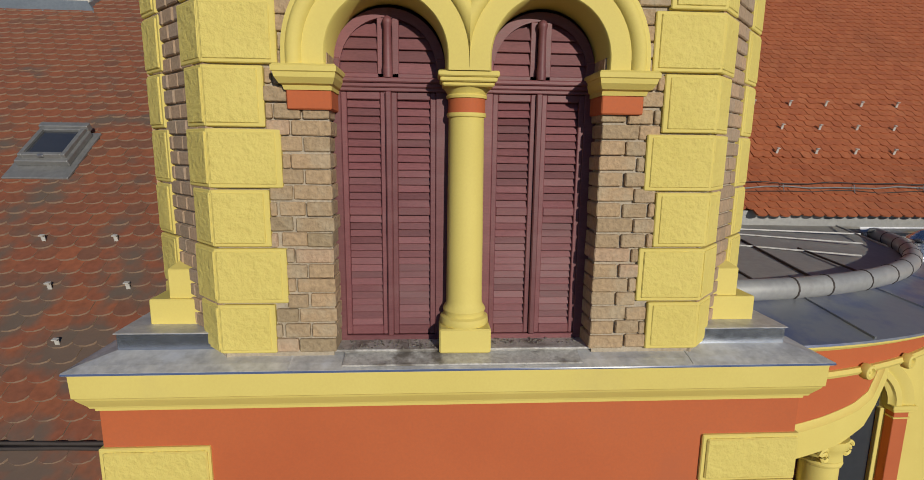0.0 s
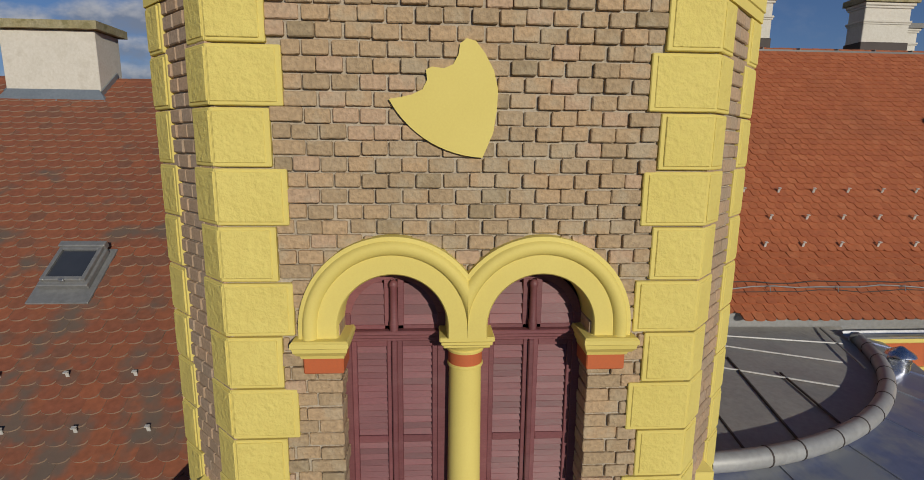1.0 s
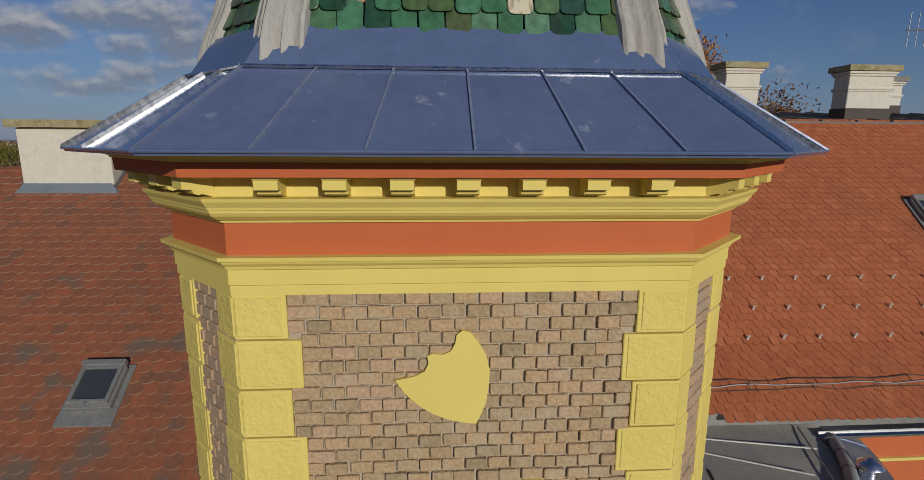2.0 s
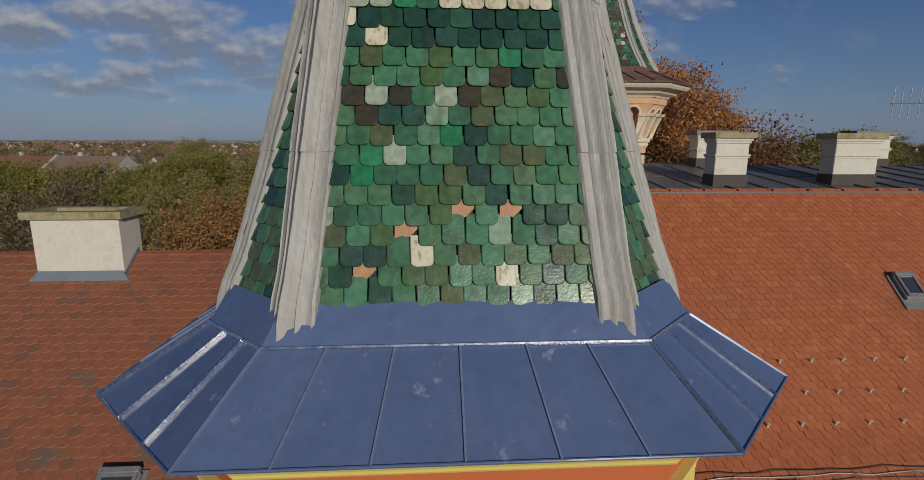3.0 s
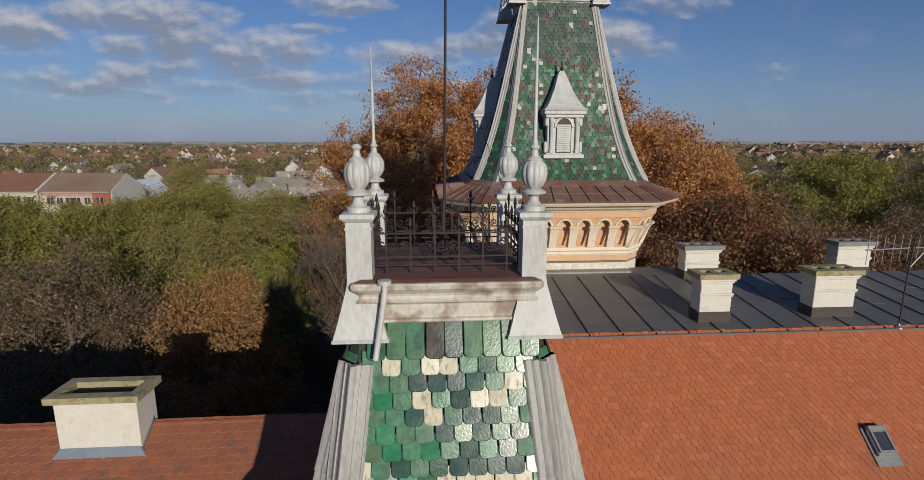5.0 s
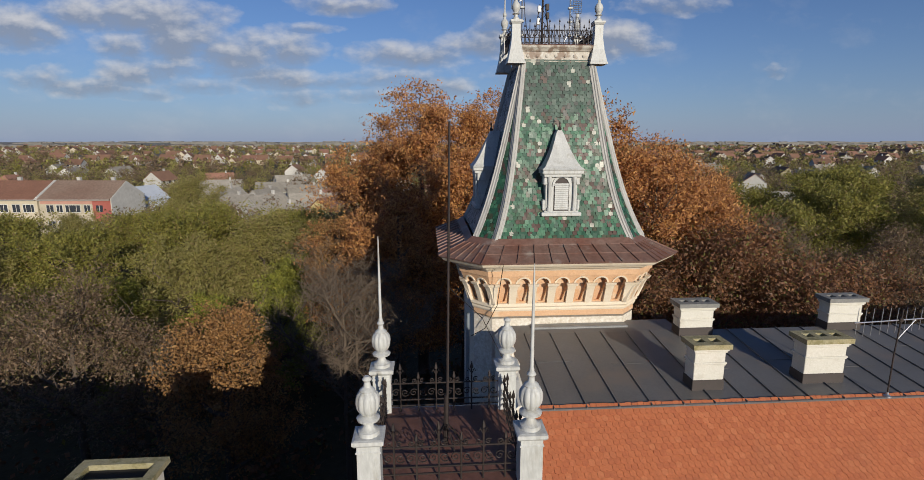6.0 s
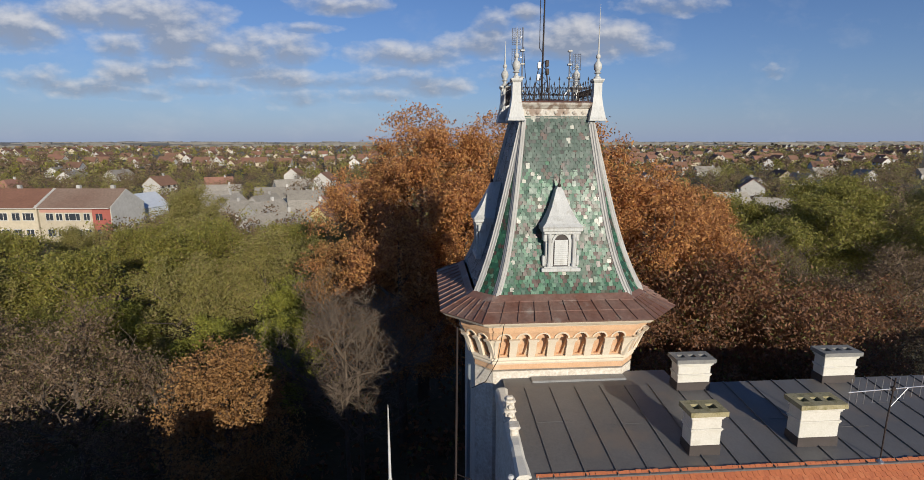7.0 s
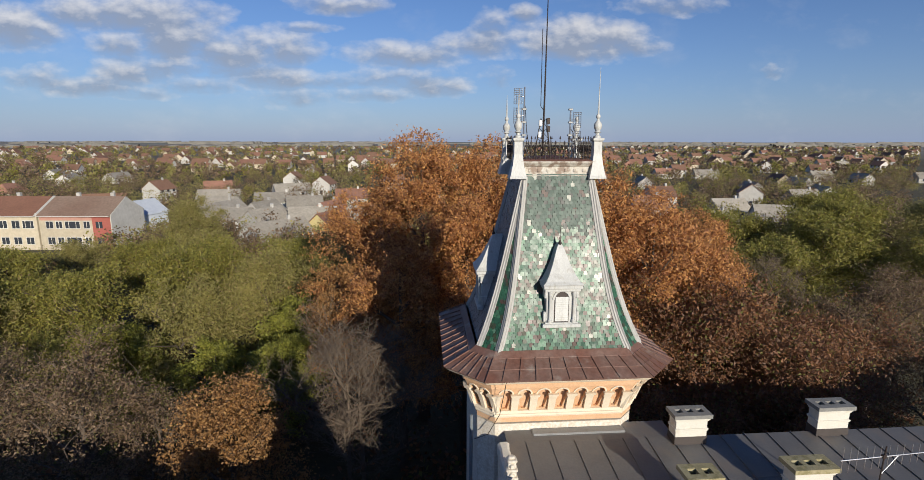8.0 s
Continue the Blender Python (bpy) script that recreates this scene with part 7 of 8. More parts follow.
    for k in range(4):
        part("leg", Shape().tube([(*feet[k], 24.54), (*heads[k], 25.87)], 0.014, 5), IRON, a)
        for z0, z1, t0, t1 in ((24.87, 25.22, 0.25, 0.51), (25.22, 25.57, 0.51, 0.77), (25.57, 25.87, 0.77, 1.0)):
            p = [feet[k][j] + (heads[k][j] - feet[k][j]) * t0 for j in (0, 1)]
            n2 = (k + 1) % 4
            q = [feet[n2][j] + (heads[n2][j] - feet[n2][j]) * t1 for j in (0, 1)]
            part("stay", Shape().tube([(*p, z0), (*q, z1)], 0.009, 4), IRON, a)
    for k, (dx, dz) in enumerate(((-0.15, 25.34), (0.14, 25.52), (-0.13, 25.72), (0.13, 25.78))):
        part("radio_box", Shape().box(3.69 + dx - 0.055, 3.69 + dx + 0.055, 17.54, 17.64, dz - 0.10, dz + 0.10, 0.015), WHITE if k % 2 == 0 else IRON, a)
    for x, h, side, label in ((2.98, 26.87, -1, "grid panel aerial on a tall thin pole"), (4.55, 26.12, 1, "twin grid panel aerial on a pole")):
        p = thing("panel_antenna", label + " on the tower deck", "antenna", (x, 17.5, 24.52))
        part("pole", Shape().tube([(x, 17.5, 24.5), (x, 17.5, h)], 0.028, 6), STEEL, p)
        for k in range(2):
            zc = h - 0.30 - 0.62 * k
            xx = x + side * 0.22
            g = Shape()
            for t in range(9):
                g.tube([(xx - 0.13, 17.46, zc - 0.24 + 0.06 * t), (xx + 0.13, 17.46, zc - 0.24 + 0.06 * t)], 0.008, 4)
            for t in range(4):
                g.tube([(xx - 0.13 + 0.087 * t, 17.46, zc - 0.26), (xx - 0.13 + 0.087 * t, 17.46, zc + 0.26)], 0.010, 4)
            g.tube([(x, 17.5, zc), (xx, 17.46, zc)], 0.015, 5)
            part("grid_reflector", g, STEEL, p)
        for k in range(4):
            part("clamp", Shape().box(x - 0.07, x + 0.07, 17.44, 17.56, 24.87 + 0.42 * k, 24.93 + 0.42 * k, 0.008), GREY_SHEET, p)
        part("foot_strut", Shape().tube([(x, 17.5, 25.02), (x - side * 0.25, 17.5, 24.54)], 0.014, 5), STEEL, p)
        part("cable", Shape().tube([(x + 0.03, 17.5, h - 0.6), (x + 0.10, 17.48, 25.42), (x + 0.22, 17.5, 24.82), (x + 0.3, 17.5, 24.54)], 0.012, 5), IRON, p)
    part("downpipe", Shape().tube([(1.15, 16.1, 16.0), (1.12, 16.05, 12), (1.12, 16.05, GROUND)], 0.06, 8), BLUEGREY, tower, smooth=True)
    part("wall_cable", Shape().tube([(2.0, 14.15, 18.1), (1.98, 14.12, 18.05), (1.95, 15.0, 16.6), (1.6, 15.2, 15.8), (1.2, 15.6, 15.4)], 0.012, 5), IRON, tower)


tower_body()
tower_roof()
dormer(Matrix.Translation((3.975, 15.60, 19.265)) @ Matrix.Diagonal((0.90, 0.9, 1.0, 1)))
dormer(Matrix.Translation((1.60, 18.0, 19.265)) @ Matrix.Rotation(-math.pi / 2, 4, 'Z') @ Matrix.Diagonal((0.90, 0.9, 1.0, 1)))
tower_crown()

# ---- land, trees and town ----
def ground_material():
    m = bpy.data.materials.new("plain_ground")
    m.use_nodes = True
    tree = m.node_tree
    nodes = tree.nodes
    bsdf = nodes["Principled BSDF"]
    geo = nodes.new("ShaderNodeNewGeometry")

    def noise_at(s, d=6.0):
        n = nodes.new("ShaderNodeTexNoise")
        n.inputs["Scale"].default_value = s
        n.inputs["Detail"].default_value = d
        link(tree, geo.outputs["Position"], n.inputs["Vector"])
        return n.outputs[0]
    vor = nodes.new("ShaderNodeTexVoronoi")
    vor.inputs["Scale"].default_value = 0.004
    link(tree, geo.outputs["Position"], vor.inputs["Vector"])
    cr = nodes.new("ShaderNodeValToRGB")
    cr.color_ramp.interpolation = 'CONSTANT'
    # far field tones lightened: horizon haze is put into their colour
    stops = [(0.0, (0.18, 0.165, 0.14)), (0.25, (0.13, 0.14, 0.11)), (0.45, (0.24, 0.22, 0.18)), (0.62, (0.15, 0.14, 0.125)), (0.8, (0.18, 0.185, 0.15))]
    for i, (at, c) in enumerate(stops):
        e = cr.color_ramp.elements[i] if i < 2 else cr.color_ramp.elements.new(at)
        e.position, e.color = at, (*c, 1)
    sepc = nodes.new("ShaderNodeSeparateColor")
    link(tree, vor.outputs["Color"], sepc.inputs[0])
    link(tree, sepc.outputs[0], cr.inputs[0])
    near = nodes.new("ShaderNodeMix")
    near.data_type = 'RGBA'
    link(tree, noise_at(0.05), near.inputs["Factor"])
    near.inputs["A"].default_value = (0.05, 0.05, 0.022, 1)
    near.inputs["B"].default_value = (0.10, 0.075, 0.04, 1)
    fine = nodes.new("ShaderNodeMix")
    fine.data_type = 'RGBA'
    fine.blend_type = 'OVERLAY'
    fine.inputs["Factor"].default_value = 0.5
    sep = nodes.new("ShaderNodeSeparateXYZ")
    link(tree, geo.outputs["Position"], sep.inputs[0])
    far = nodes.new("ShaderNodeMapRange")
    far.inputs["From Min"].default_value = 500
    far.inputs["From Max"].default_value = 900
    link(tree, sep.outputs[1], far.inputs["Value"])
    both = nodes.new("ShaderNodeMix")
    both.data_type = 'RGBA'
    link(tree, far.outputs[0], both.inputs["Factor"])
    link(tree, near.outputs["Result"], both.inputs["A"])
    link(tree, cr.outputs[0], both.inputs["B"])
    link(tree, both.outputs["Result"], fine.inputs["A"])
    link(tree, noise_at(1.5), fine.inputs["B"])
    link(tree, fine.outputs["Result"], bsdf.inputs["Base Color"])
    bsdf.inputs["Roughness"].default_value = 0.95
    b = nodes.new("ShaderNodeBump")
    b.inputs["Distance"].default_value = 0.1
    link(tree, noise_at(3.0), b.inputs["Height"])
    link(tree, b.outputs[0], bsdf.inputs["Normal"])
    return m


def ground_sheet():
    s = Shape()
    xs = [-4800, -2000, -800, -300, -100, 0, 100, 300, 800, 2000, 4800]
    ys = [-1500, -300, -50, 0, 30, 60, 120, 300, 800, 2000, 4850]
    s.v = [(x, y, GROUND) for y in ys for x in xs]
    n = len(xs)
    s.f = [(j * n + i, j * n + i + 1, (j + 1) * n + i + 1, (j + 1) * n + i) for j in range(len(ys) - 1) for i in range(n - 1)]
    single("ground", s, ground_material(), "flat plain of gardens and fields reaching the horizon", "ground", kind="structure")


BARK = surface("bark", (0.075, 0.055, 0.04), (0.13, 0.10, 0.075), 2, 0.95, fine=12, grain=0.4, bump=0.6, depth=0.03, stretch=(2, 2, 0.4))
TWIG = surface("grey_twig", (0.12, 0.088, 0.06), (0.175, 0.13, 0.094), 2, 0.95, fine=12, grain=0.3, bump=0)


def leaves(name, stops, tl=0.36):
    return palette(name, stops, True, rough=0.6, fine=3, grain=0.2, bump=0, dirt=(0.03, 0.025, 0.015), dirt_amount=0.0, translucent=tl)


RUSSET = leaves("russet_leaves", [(4, (0.50, 0.230, 0.084)), (3, (0.37, 0.172, 0.066)), (3, (0.62, 0.315, 0.105)), (2, (0.256, 0.108, 0.049)), (1, (0.690, 0.360, 0.118))])
DARK_RUSSET = leaves("dark_russet_leaves", [(4, (0.239, 0.112, 0.056)), (3, (0.176, 0.088, 0.047)), (2, (0.319, 0.152, 0.064)), (1.0, (0.19, 0.18, 0.045)), (1, (0.14, 0.08, 0.045))])
GREEN = leaves("late_green_leaves", [(4, (0.232, 0.214, 0.044)), (3, (0.178, 0.176, 0.039)), (2.5, (0.30, 0.272, 0.052)), (1.5, (0.326, 0.273, 0.062)), (1, (0.220, 0.158, 0.062))])
OLIVE = leaves("olive_leaves", [(4, (0.28, 0.25, 0.075)), (3, (0.33, 0.29, 0.09)), (2, (0.21, 0.19, 0.06)), (1.5, (0.33, 0.25, 0.105))])
LIME = leaves("yellow_green_leaves", [(4, (0.28, 0.285, 0.045)), (3, (0.22, 0.225, 0.04)), (2, (0.39, 0.36, 0.065)), (2, (0.18, 0.18, 0.04))])
OCHRE = leaves("ochre_leaves", [(4, (0.39, 0.205, 0.073)), (3, (0.29, 0.155, 0.060)), (2, (0.47, 0.27, 0.10)), (1.5, (0.18, 0.10, 0.046))])
GREYISH = leaves("withered_leaves", [(4, (0.22, 0.145, 0.086)), (3, (0.165, 0.110, 0.068)), (2, (0.31, 0.215, 0.135)), (1, (0.11, 0.075, 0.048)), (1.2, (0.17, 0.155, 0.05))])


def make_tree(name, label, seed, height, spread, count, leaf, material, trunk_part=0.30, bare=0.0, gaps=0.3, droop=0.0, clumps=70, fork=5, fold=False):
    """A tree at the origin: tapered trunk, limbs that fork twice, a crown of many small leaves in uneven clumps round the twig ends."""
    rng = random.Random(seed)
    ob = thing(name, label, "tree")
    wood, stem = Shape(), Shape()
    tips = []

    def limb(p, d, length, r, depth):
        pts, rad = [p.copy()], [r]
        q = p.copy()
        dd = d.copy()
        for i in range(4):
            dd = (dd + Vector((rng.gauss(0, 0.16), rng.gauss(0, 0.16), rng.gauss(0.05 - droop, 0.10)))).normalized()
            q = q + dd * length / 4
            pts.append(q.copy())
            rad.append(r * (1 - 0.16 * (i + 1)))
            if depth >= 2:
                tips.append(q.copy())
        wood.tube([tuple(e) for e in pts], rad, 6 if depth < 2 else 4)
        if depth < 3:
            n = fork if depth == 0 else ((7 if bare > 0.5 else 5) if depth == 1 else (6 if bare > 0.5 else 2))
            for k in range(n):
                t = 0.35 + 0.65 * (k + rng.random()) / n
                idx = min(3, int(t * 4))
                s0 = pts[idx].lerp(pts[idx + 1], t * 4 - idx)
                a = rng.uniform(0, 2 * math.pi)
                side = Vector((math.cos(a), math.sin(a), rng.uniform(-0.1, 0.7)))
                nd = (dd * 0.55 + side * 0.9).normalized()
                limb(s0, nd, length * rng.uniform(0.48, 0.68), max(0.012 if bare < 0.5 else 0.009, r * 0.42), depth + 1)
    base_h = height * trunk_part
    r0 = (0.018 * height + 0.05) * (0.5 if bare > 0.5 else 1)
    stem.tube([(0, 0, -0.2), (0.02, 0.0, 0.3), (0.05, 0.03, base_h * 0.6), (0.0, 0.05, base_h), (0.1, 0.1, height * 0.62), (0.05, 0.1, height * 0.9)], [r0 * 1.5, r0 * 1.1, r0 * 0.9, r0 * 0.8, r0 * 0.45, r0 * 0.12], 10)
    n = 9
    for k in range(n):
        a = k * 2.4 + rng.uniform(-0.3, 0.3)
        z = base_h + (height * 0.85 - base_h) * k / n
        reach = spread * (0.85 if k < n * 0.7 else 0.55)
        limb(Vector((0, 0, z)), Vector((math.cos(a), math.sin(a), 0.45 + 0.05 * k)).normalized(), reach, r0 * 0.42, 1 if bare < 0.5 else 0)
    bark = BARK if bare < 0.5 else TWIG
    part("trunk", stem, bark, ob, smooth=True)
    part("limbwork", wood, bark, ob, smooth=True, kind="stuff")
    if count:
        nrng = np.random.default_rng(seed)
        # clump centres: at the twig ends and over an uneven dome
        cents = []
        for p in tips:
            if rng.random() < 0.75:
                cents.append((p, spread * rng.uniform(0.10, 0.22)))
        for k in range(int(clumps * 1.7)):
            a, u = rng.uniform(0, 2 * math.pi), rng.uniform(-0.35, 1.0)
            rr = math.sqrt(max(0, 1 - u * u)) * rng.uniform(0.62, 1.05)
            lump = 1 + 0.20 * math.sin(3 * a + seed + 2 * u) + 0.14 * math.sin(5 * a + 2 * seed + 5 * u)
            mid = base_h + (height - base_h) * 0.42
            up = (height - mid) * 0.95
            cents.append((Vector((rr * math.cos(a) * spread * lump, rr * math.sin(a) * spread * lump, mid + u * (up * rng.uniform(0.85, 1.06) if u > 0 else (mid - base_h) * 1.6))), spread * rng.uniform(0.10, 0.22)))
        cents = [c for c in cents if rng.random() > gaps * 0.5]
        per = max(6, int(count * 1.5) // max(1, len(cents)))
        vs = []
        for c, r in cents:
            k = int(per * rng.uniform(0.5, 1.5))
            pos = nrng.normal(0, 1, (k, 3)) * r * 0.5 * np.array([1, 1, 0.75]) + np.array(c)
            e1 = nrng.normal(0, 1, (k, 3))
            e1 /= np.linalg.norm(e1, axis=1)[:, None]
            e2 = np.cross(e1, nrng.normal(0, 1, (k, 3)))
            e2 /= np.linalg.norm(e2, axis=1)[:, None]
            size = leaf * 0.72 * nrng.uniform(0.6, 1.4, (k, 1))
            nrm = np.cross(e1, e2) * size * 0.25
            if fold:
                leaf_pts = [pos - e1 * size, pos + e2 * size * 0.6 + nrm, pos + e1 * size, pos - e2 * size * 0.6 + nrm]
            else:
                leaf_pts = [pos - e1 * size + e2 * size * 0.55, pos + e1 * size * 1.1, pos - e1 * size - e2 * size * 0.55]
            vs.append(np.stack(leaf_pts, 1).reshape(-1, 3))
        v = np.concatenate(vs)
        v[:, 2] = np.maximum(v[:, 2], 0.4)
        data = bpy.data.meshes.new("crown")
        data.from_pydata(v.tolist(), [], np.arange(len(v)).reshape(-1, 4 if fold else 3).tolist())
        data.materials.append(material)
        part("crown", data, material, ob)
    return ob


def plant(ob, spots):
    """Sets the tree at the first spot and copies at the others: x, y, scale, turn in degrees."""
    for i, (x, y, sc, turn) in enumerate(spots):
        m = Matrix.Translation((x, y, GROUND)) @ Matrix.Rotation(radians(turn), 4, 'Z') @ Matrix.Diagonal((sc, sc, sc, 1))
        if i == 0:
            ob.matrix_basis = m
            hold = ob
        else:
            made = copy_thing(hold, Matrix.Identity(4))
            made.matrix_basis = m


def woods():
    # tall russet trees behind the far tower
    t = make_tree("oak_tree", "tall oak with orange-brown autumn leaves", 1, 22, 5.0, 34000, 0.125, RUSSET, 0.22, clumps=150, gaps=0.5)
    plant(t, [(-0.6, 40.5, 1.08, 0), (10.2, 32.5, 1.01, 80), (5.0, 42.0, 1.06, 150), (15.8, 35.0, 0.90, 200), (22.0, 40.0, 0.80, 300)])
    t = make_tree("oak_tree", "broad oak with russet leaves, thinning at the top", 2, 19, 4.8, 30000, 0.125, RUSSET, 0.25, clumps=140, gaps=0.5)
    plant(t, [(-5.0, 42.0, 1.02, 0), (14.2, 31.0, 1.00, 120), (2.6, 35.5, 1.02, 220), (-2.0, 33.8, 0.86, 60), (18.5, 33.0, 0.84, 100)])
    t = make_tree("beech_tree", "spreading tree with dark reddish-brown leaves", 3, 13, 5.2, 28000, 0.105, DARK_RUSSET, 0.2, clumps=150, gaps=0.4)
    plant(t, [(15.6, 26.5, 1.13, 0), (20.5, 27.0, 0.98, 130), (10.2, 26.0, 1.02, 250), (25.5, 29.5, 0.92, 200), (17.5, 22.8, 0.90, 310), (13.0, 22.5, 0.84, 40)])
    # green to yellow trees of the park
    t = make_tree("park_tree", "dense park tree with late green leaves", 4, 12, 4.8, 24000, 0.13, GREEN, 0.2, clumps=120, gaps=0.6)
    plant(t, [(-30.0, 44.0, 1.02, 0), (-22.0, 51.0, 1.10, 70), (-41.0, 52.0, 1.03, 140), (-14.0, 58.0, 0.98, 200), (-33.0, 62.0, 0.95, 20), (-50.0, 60.0, 0.92, 260), (-25.5, 37.5, 0.80, 330), (-17.0, 66.0, 0.9, 310),
              (34.0, 47.0, 1.12, 40), (45.0, 54.0, 1.25, 100), (53.0, 62.0, 1.30, 220), (38.0, 62.0, 1.20, 190), (62.0, 74.0, 1.3, 20), (50.0, 44.0, 1.12, 80)])
    t = make_tree("park_tree", "park tree with thin olive autumn leaves", 5, 12, 4.9, 20000, 0.125, OLIVE, 0.22, clumps=110, gaps=0.8)
    plant(t, [(-15.5, 48.0, 1.02, 0), (-24.5, 58.0, 1.0, 130), (-42.0, 43.0, 0.98, 220), (-46.0, 70.0, 0.8, 300), (-9.5, 53.0, 0.95, 80), (-60.0, 66.0, 0.80, 150), (-36.0, 80.0, 1.12, 40), (-19.5, 42.0, 0.92, 90), (-36.5, 41.0, 0.95, 10),
              (30.0, 56.0, 1.05, 210), (58.0, 52.0, 1.2, 280), (68.0, 64.0, 1.25, 330)])
    t = make_tree("young_tree", "yellow-green leafy tree in the park", 6, 10, 3.3, 16000, 0.135, LIME, 0.2, clumps=90, gaps=0.6)
    plant(t, [(-11.5, 43.0, 1.0, 0), (-15.8, 37.0, 0.84, 100), (-24.0, 40.0, 0.92, 200), (-20.8, 35.5, 0.62, 50), (17.8, 20.6, 0.90, 150), (-8.4, 48.5, 0.95, 280), (-11.0, 36.5, 0.90, 320)])
    t = make_tree("ochre_tree", "round tree with dry ochre leaves close behind the roof", 7, 12, 3.0, 19000, 0.088, OCHRE, 0.3, clumps=170, fold=True)
    plant(t, [(-9.9, 23.3, 1.02, 0)])
    t = make_tree("ochre_tree", "slim tree with orange-brown leaves", 17, 15, 2.3, 13000, 0.12, OCHRE, 0.3, clumps=110, fold=True)
    plant(t, [(-7.0, 38.2, 1.02, 30)])
    t = make_tree("withered_tree", "grey-brown tree with withered sparse leaves", 8, 12, 4.2, 11500, 0.092, GREYISH, 0.3, clumps=130, gaps=0.9)
    plant(t, [(-18.8, 26.5, 1.0, 0), (-14.4, 26.0, 0.84, 110), (-26.0, 28.5, 0.98, 230), (28.5, 31.5, 0.98, 40), (35.0, 36.0, 1.0, 190), (-34, 33, 0.92, 10), (33.0, 29.0, 0.92, 250), (41.0, 40.0, 1.0, 80)])
    t = make_tree("bare_tree", "leafless tree with a tangle of brown twigs", 9, 13.6, 4.6, 0, 0.1, GREYISH, 0.36, bare=1.0, fork=6)
    plant(t, [(-4.7, 26.2, 1.0, 0), (-4.0, 27.2, 0.93, 140), (30.5, 42.0, 0.95, 80)])


def undergrowth():
    """Low shrubs and brush below the trees, one mesh."""
    rng = np.random.default_rng(77)
    vs = []
    for _ in range(1000):
        y = rng.uniform(19, 95)
        x = rng.uniform(-0.95 * y - 6, 0.95 * y + 8)
        if abs(x - 4) < 4.5 and y < 24:
            continue
        k = 34
        r = rng.uniform(0.6, 1.6)
        pos = rng.normal(0, 1, (k, 3)) * np.array([r, r, r * 0.6]) * 0.6 + np.array([x, y, GROUND + r * 0.7])
        e1 = rng.normal(0, 1, (k, 3))
        e1 /= np.linalg.norm(e1, axis=1)[:, None]
        e2 = np.cross(e1, rng.normal(0, 1, (k, 3)))
        e2 /= np.linalg.norm(e2, axis=1)[:, None]
        s = rng.uniform(0.12, 0.3, (k, 1))
        vs.append(np.stack([pos - e1 * s, pos + e2 * s * 0.6, pos + e1 * s, pos - e2 * s * 0.6], 1).reshape(-1, 3))
    v = np.concatenate(vs)
    v[:, 2] = np.maximum(v[:, 2], GROUND + 0.02)
    data = bpy.data.meshes.new("undergrowth")
    data.from_pydata(v.tolist(), [], np.arange(len(v)).reshape(-1, 4).tolist())
    data.materials.append(DARK_RUSSET)
    single("undergrowth", data, DARK_RUSSET, "tangled brown undergrowth below the park trees", "undergrowth", kind="stuff")


ROOF_RED = surface("red_roof_far", (0.23, 0.115, 0.078), (0.28, 0.145, 0.10), 0.3, 0.9, fine=2, grain=0.35, bump=0, vary=0.25)
ROOF_BROWN = surface("brown_roof_far", (0.19, 0.10, 0.065), (0.25, 0.14, 0.09), 0.3, 0.9, fine=2, grain=0.35, bump=0, vary=0.25)
ROOF_GREY = surface("grey_roof_far", (0.24, 0.215, 0.175), (0.33, 0.30, 0.255), 0.3, 0.9, fine=2, grain=0.35, bump=0, vary=0.2)
WALL_WHITE = surface("white_wall_far", (0.46, 0.44, 0.40), (0.55, 0.53, 0.49), 0.3, 0.9, fine=1.5, grain=0.2, bump=0, vary=0.15)
WALL_CREAM = surface("cream_wall_far", (0.42, 0.36, 0.26), (0.50, 0.43, 0.32), 0.3, 0.9, fine=1.5, grain=0.2, bump=0, vary=0.15)
WALL_GREY = surface("grey_wall_far", (0.40, 0.38, 0.35), (0.47, 0.45, 0.42), 0.3, 0.9, fine=1.5, grain=0.2, bump=0, vary=0.2)
WALL_YELLOW = surface("yellow_wall_far", (0.52, 0.43, 0.20), (0.58, 0.49, 0.25), 0.3, 0.9, fine=1.5, grain=0.2, bump=0)
WALL_METAL = surface("pale_sheet_far", (0.46, 0.50, 0.56), (0.54, 0.57, 0.62), 0.3, 0.55, fine=1.5, grain=0.15, bump=0)
PANE = surface("house_pane", (0.03, 0.035, 0.045), (0.05, 0.055, 0.065), 1, 0.2, bump=0)


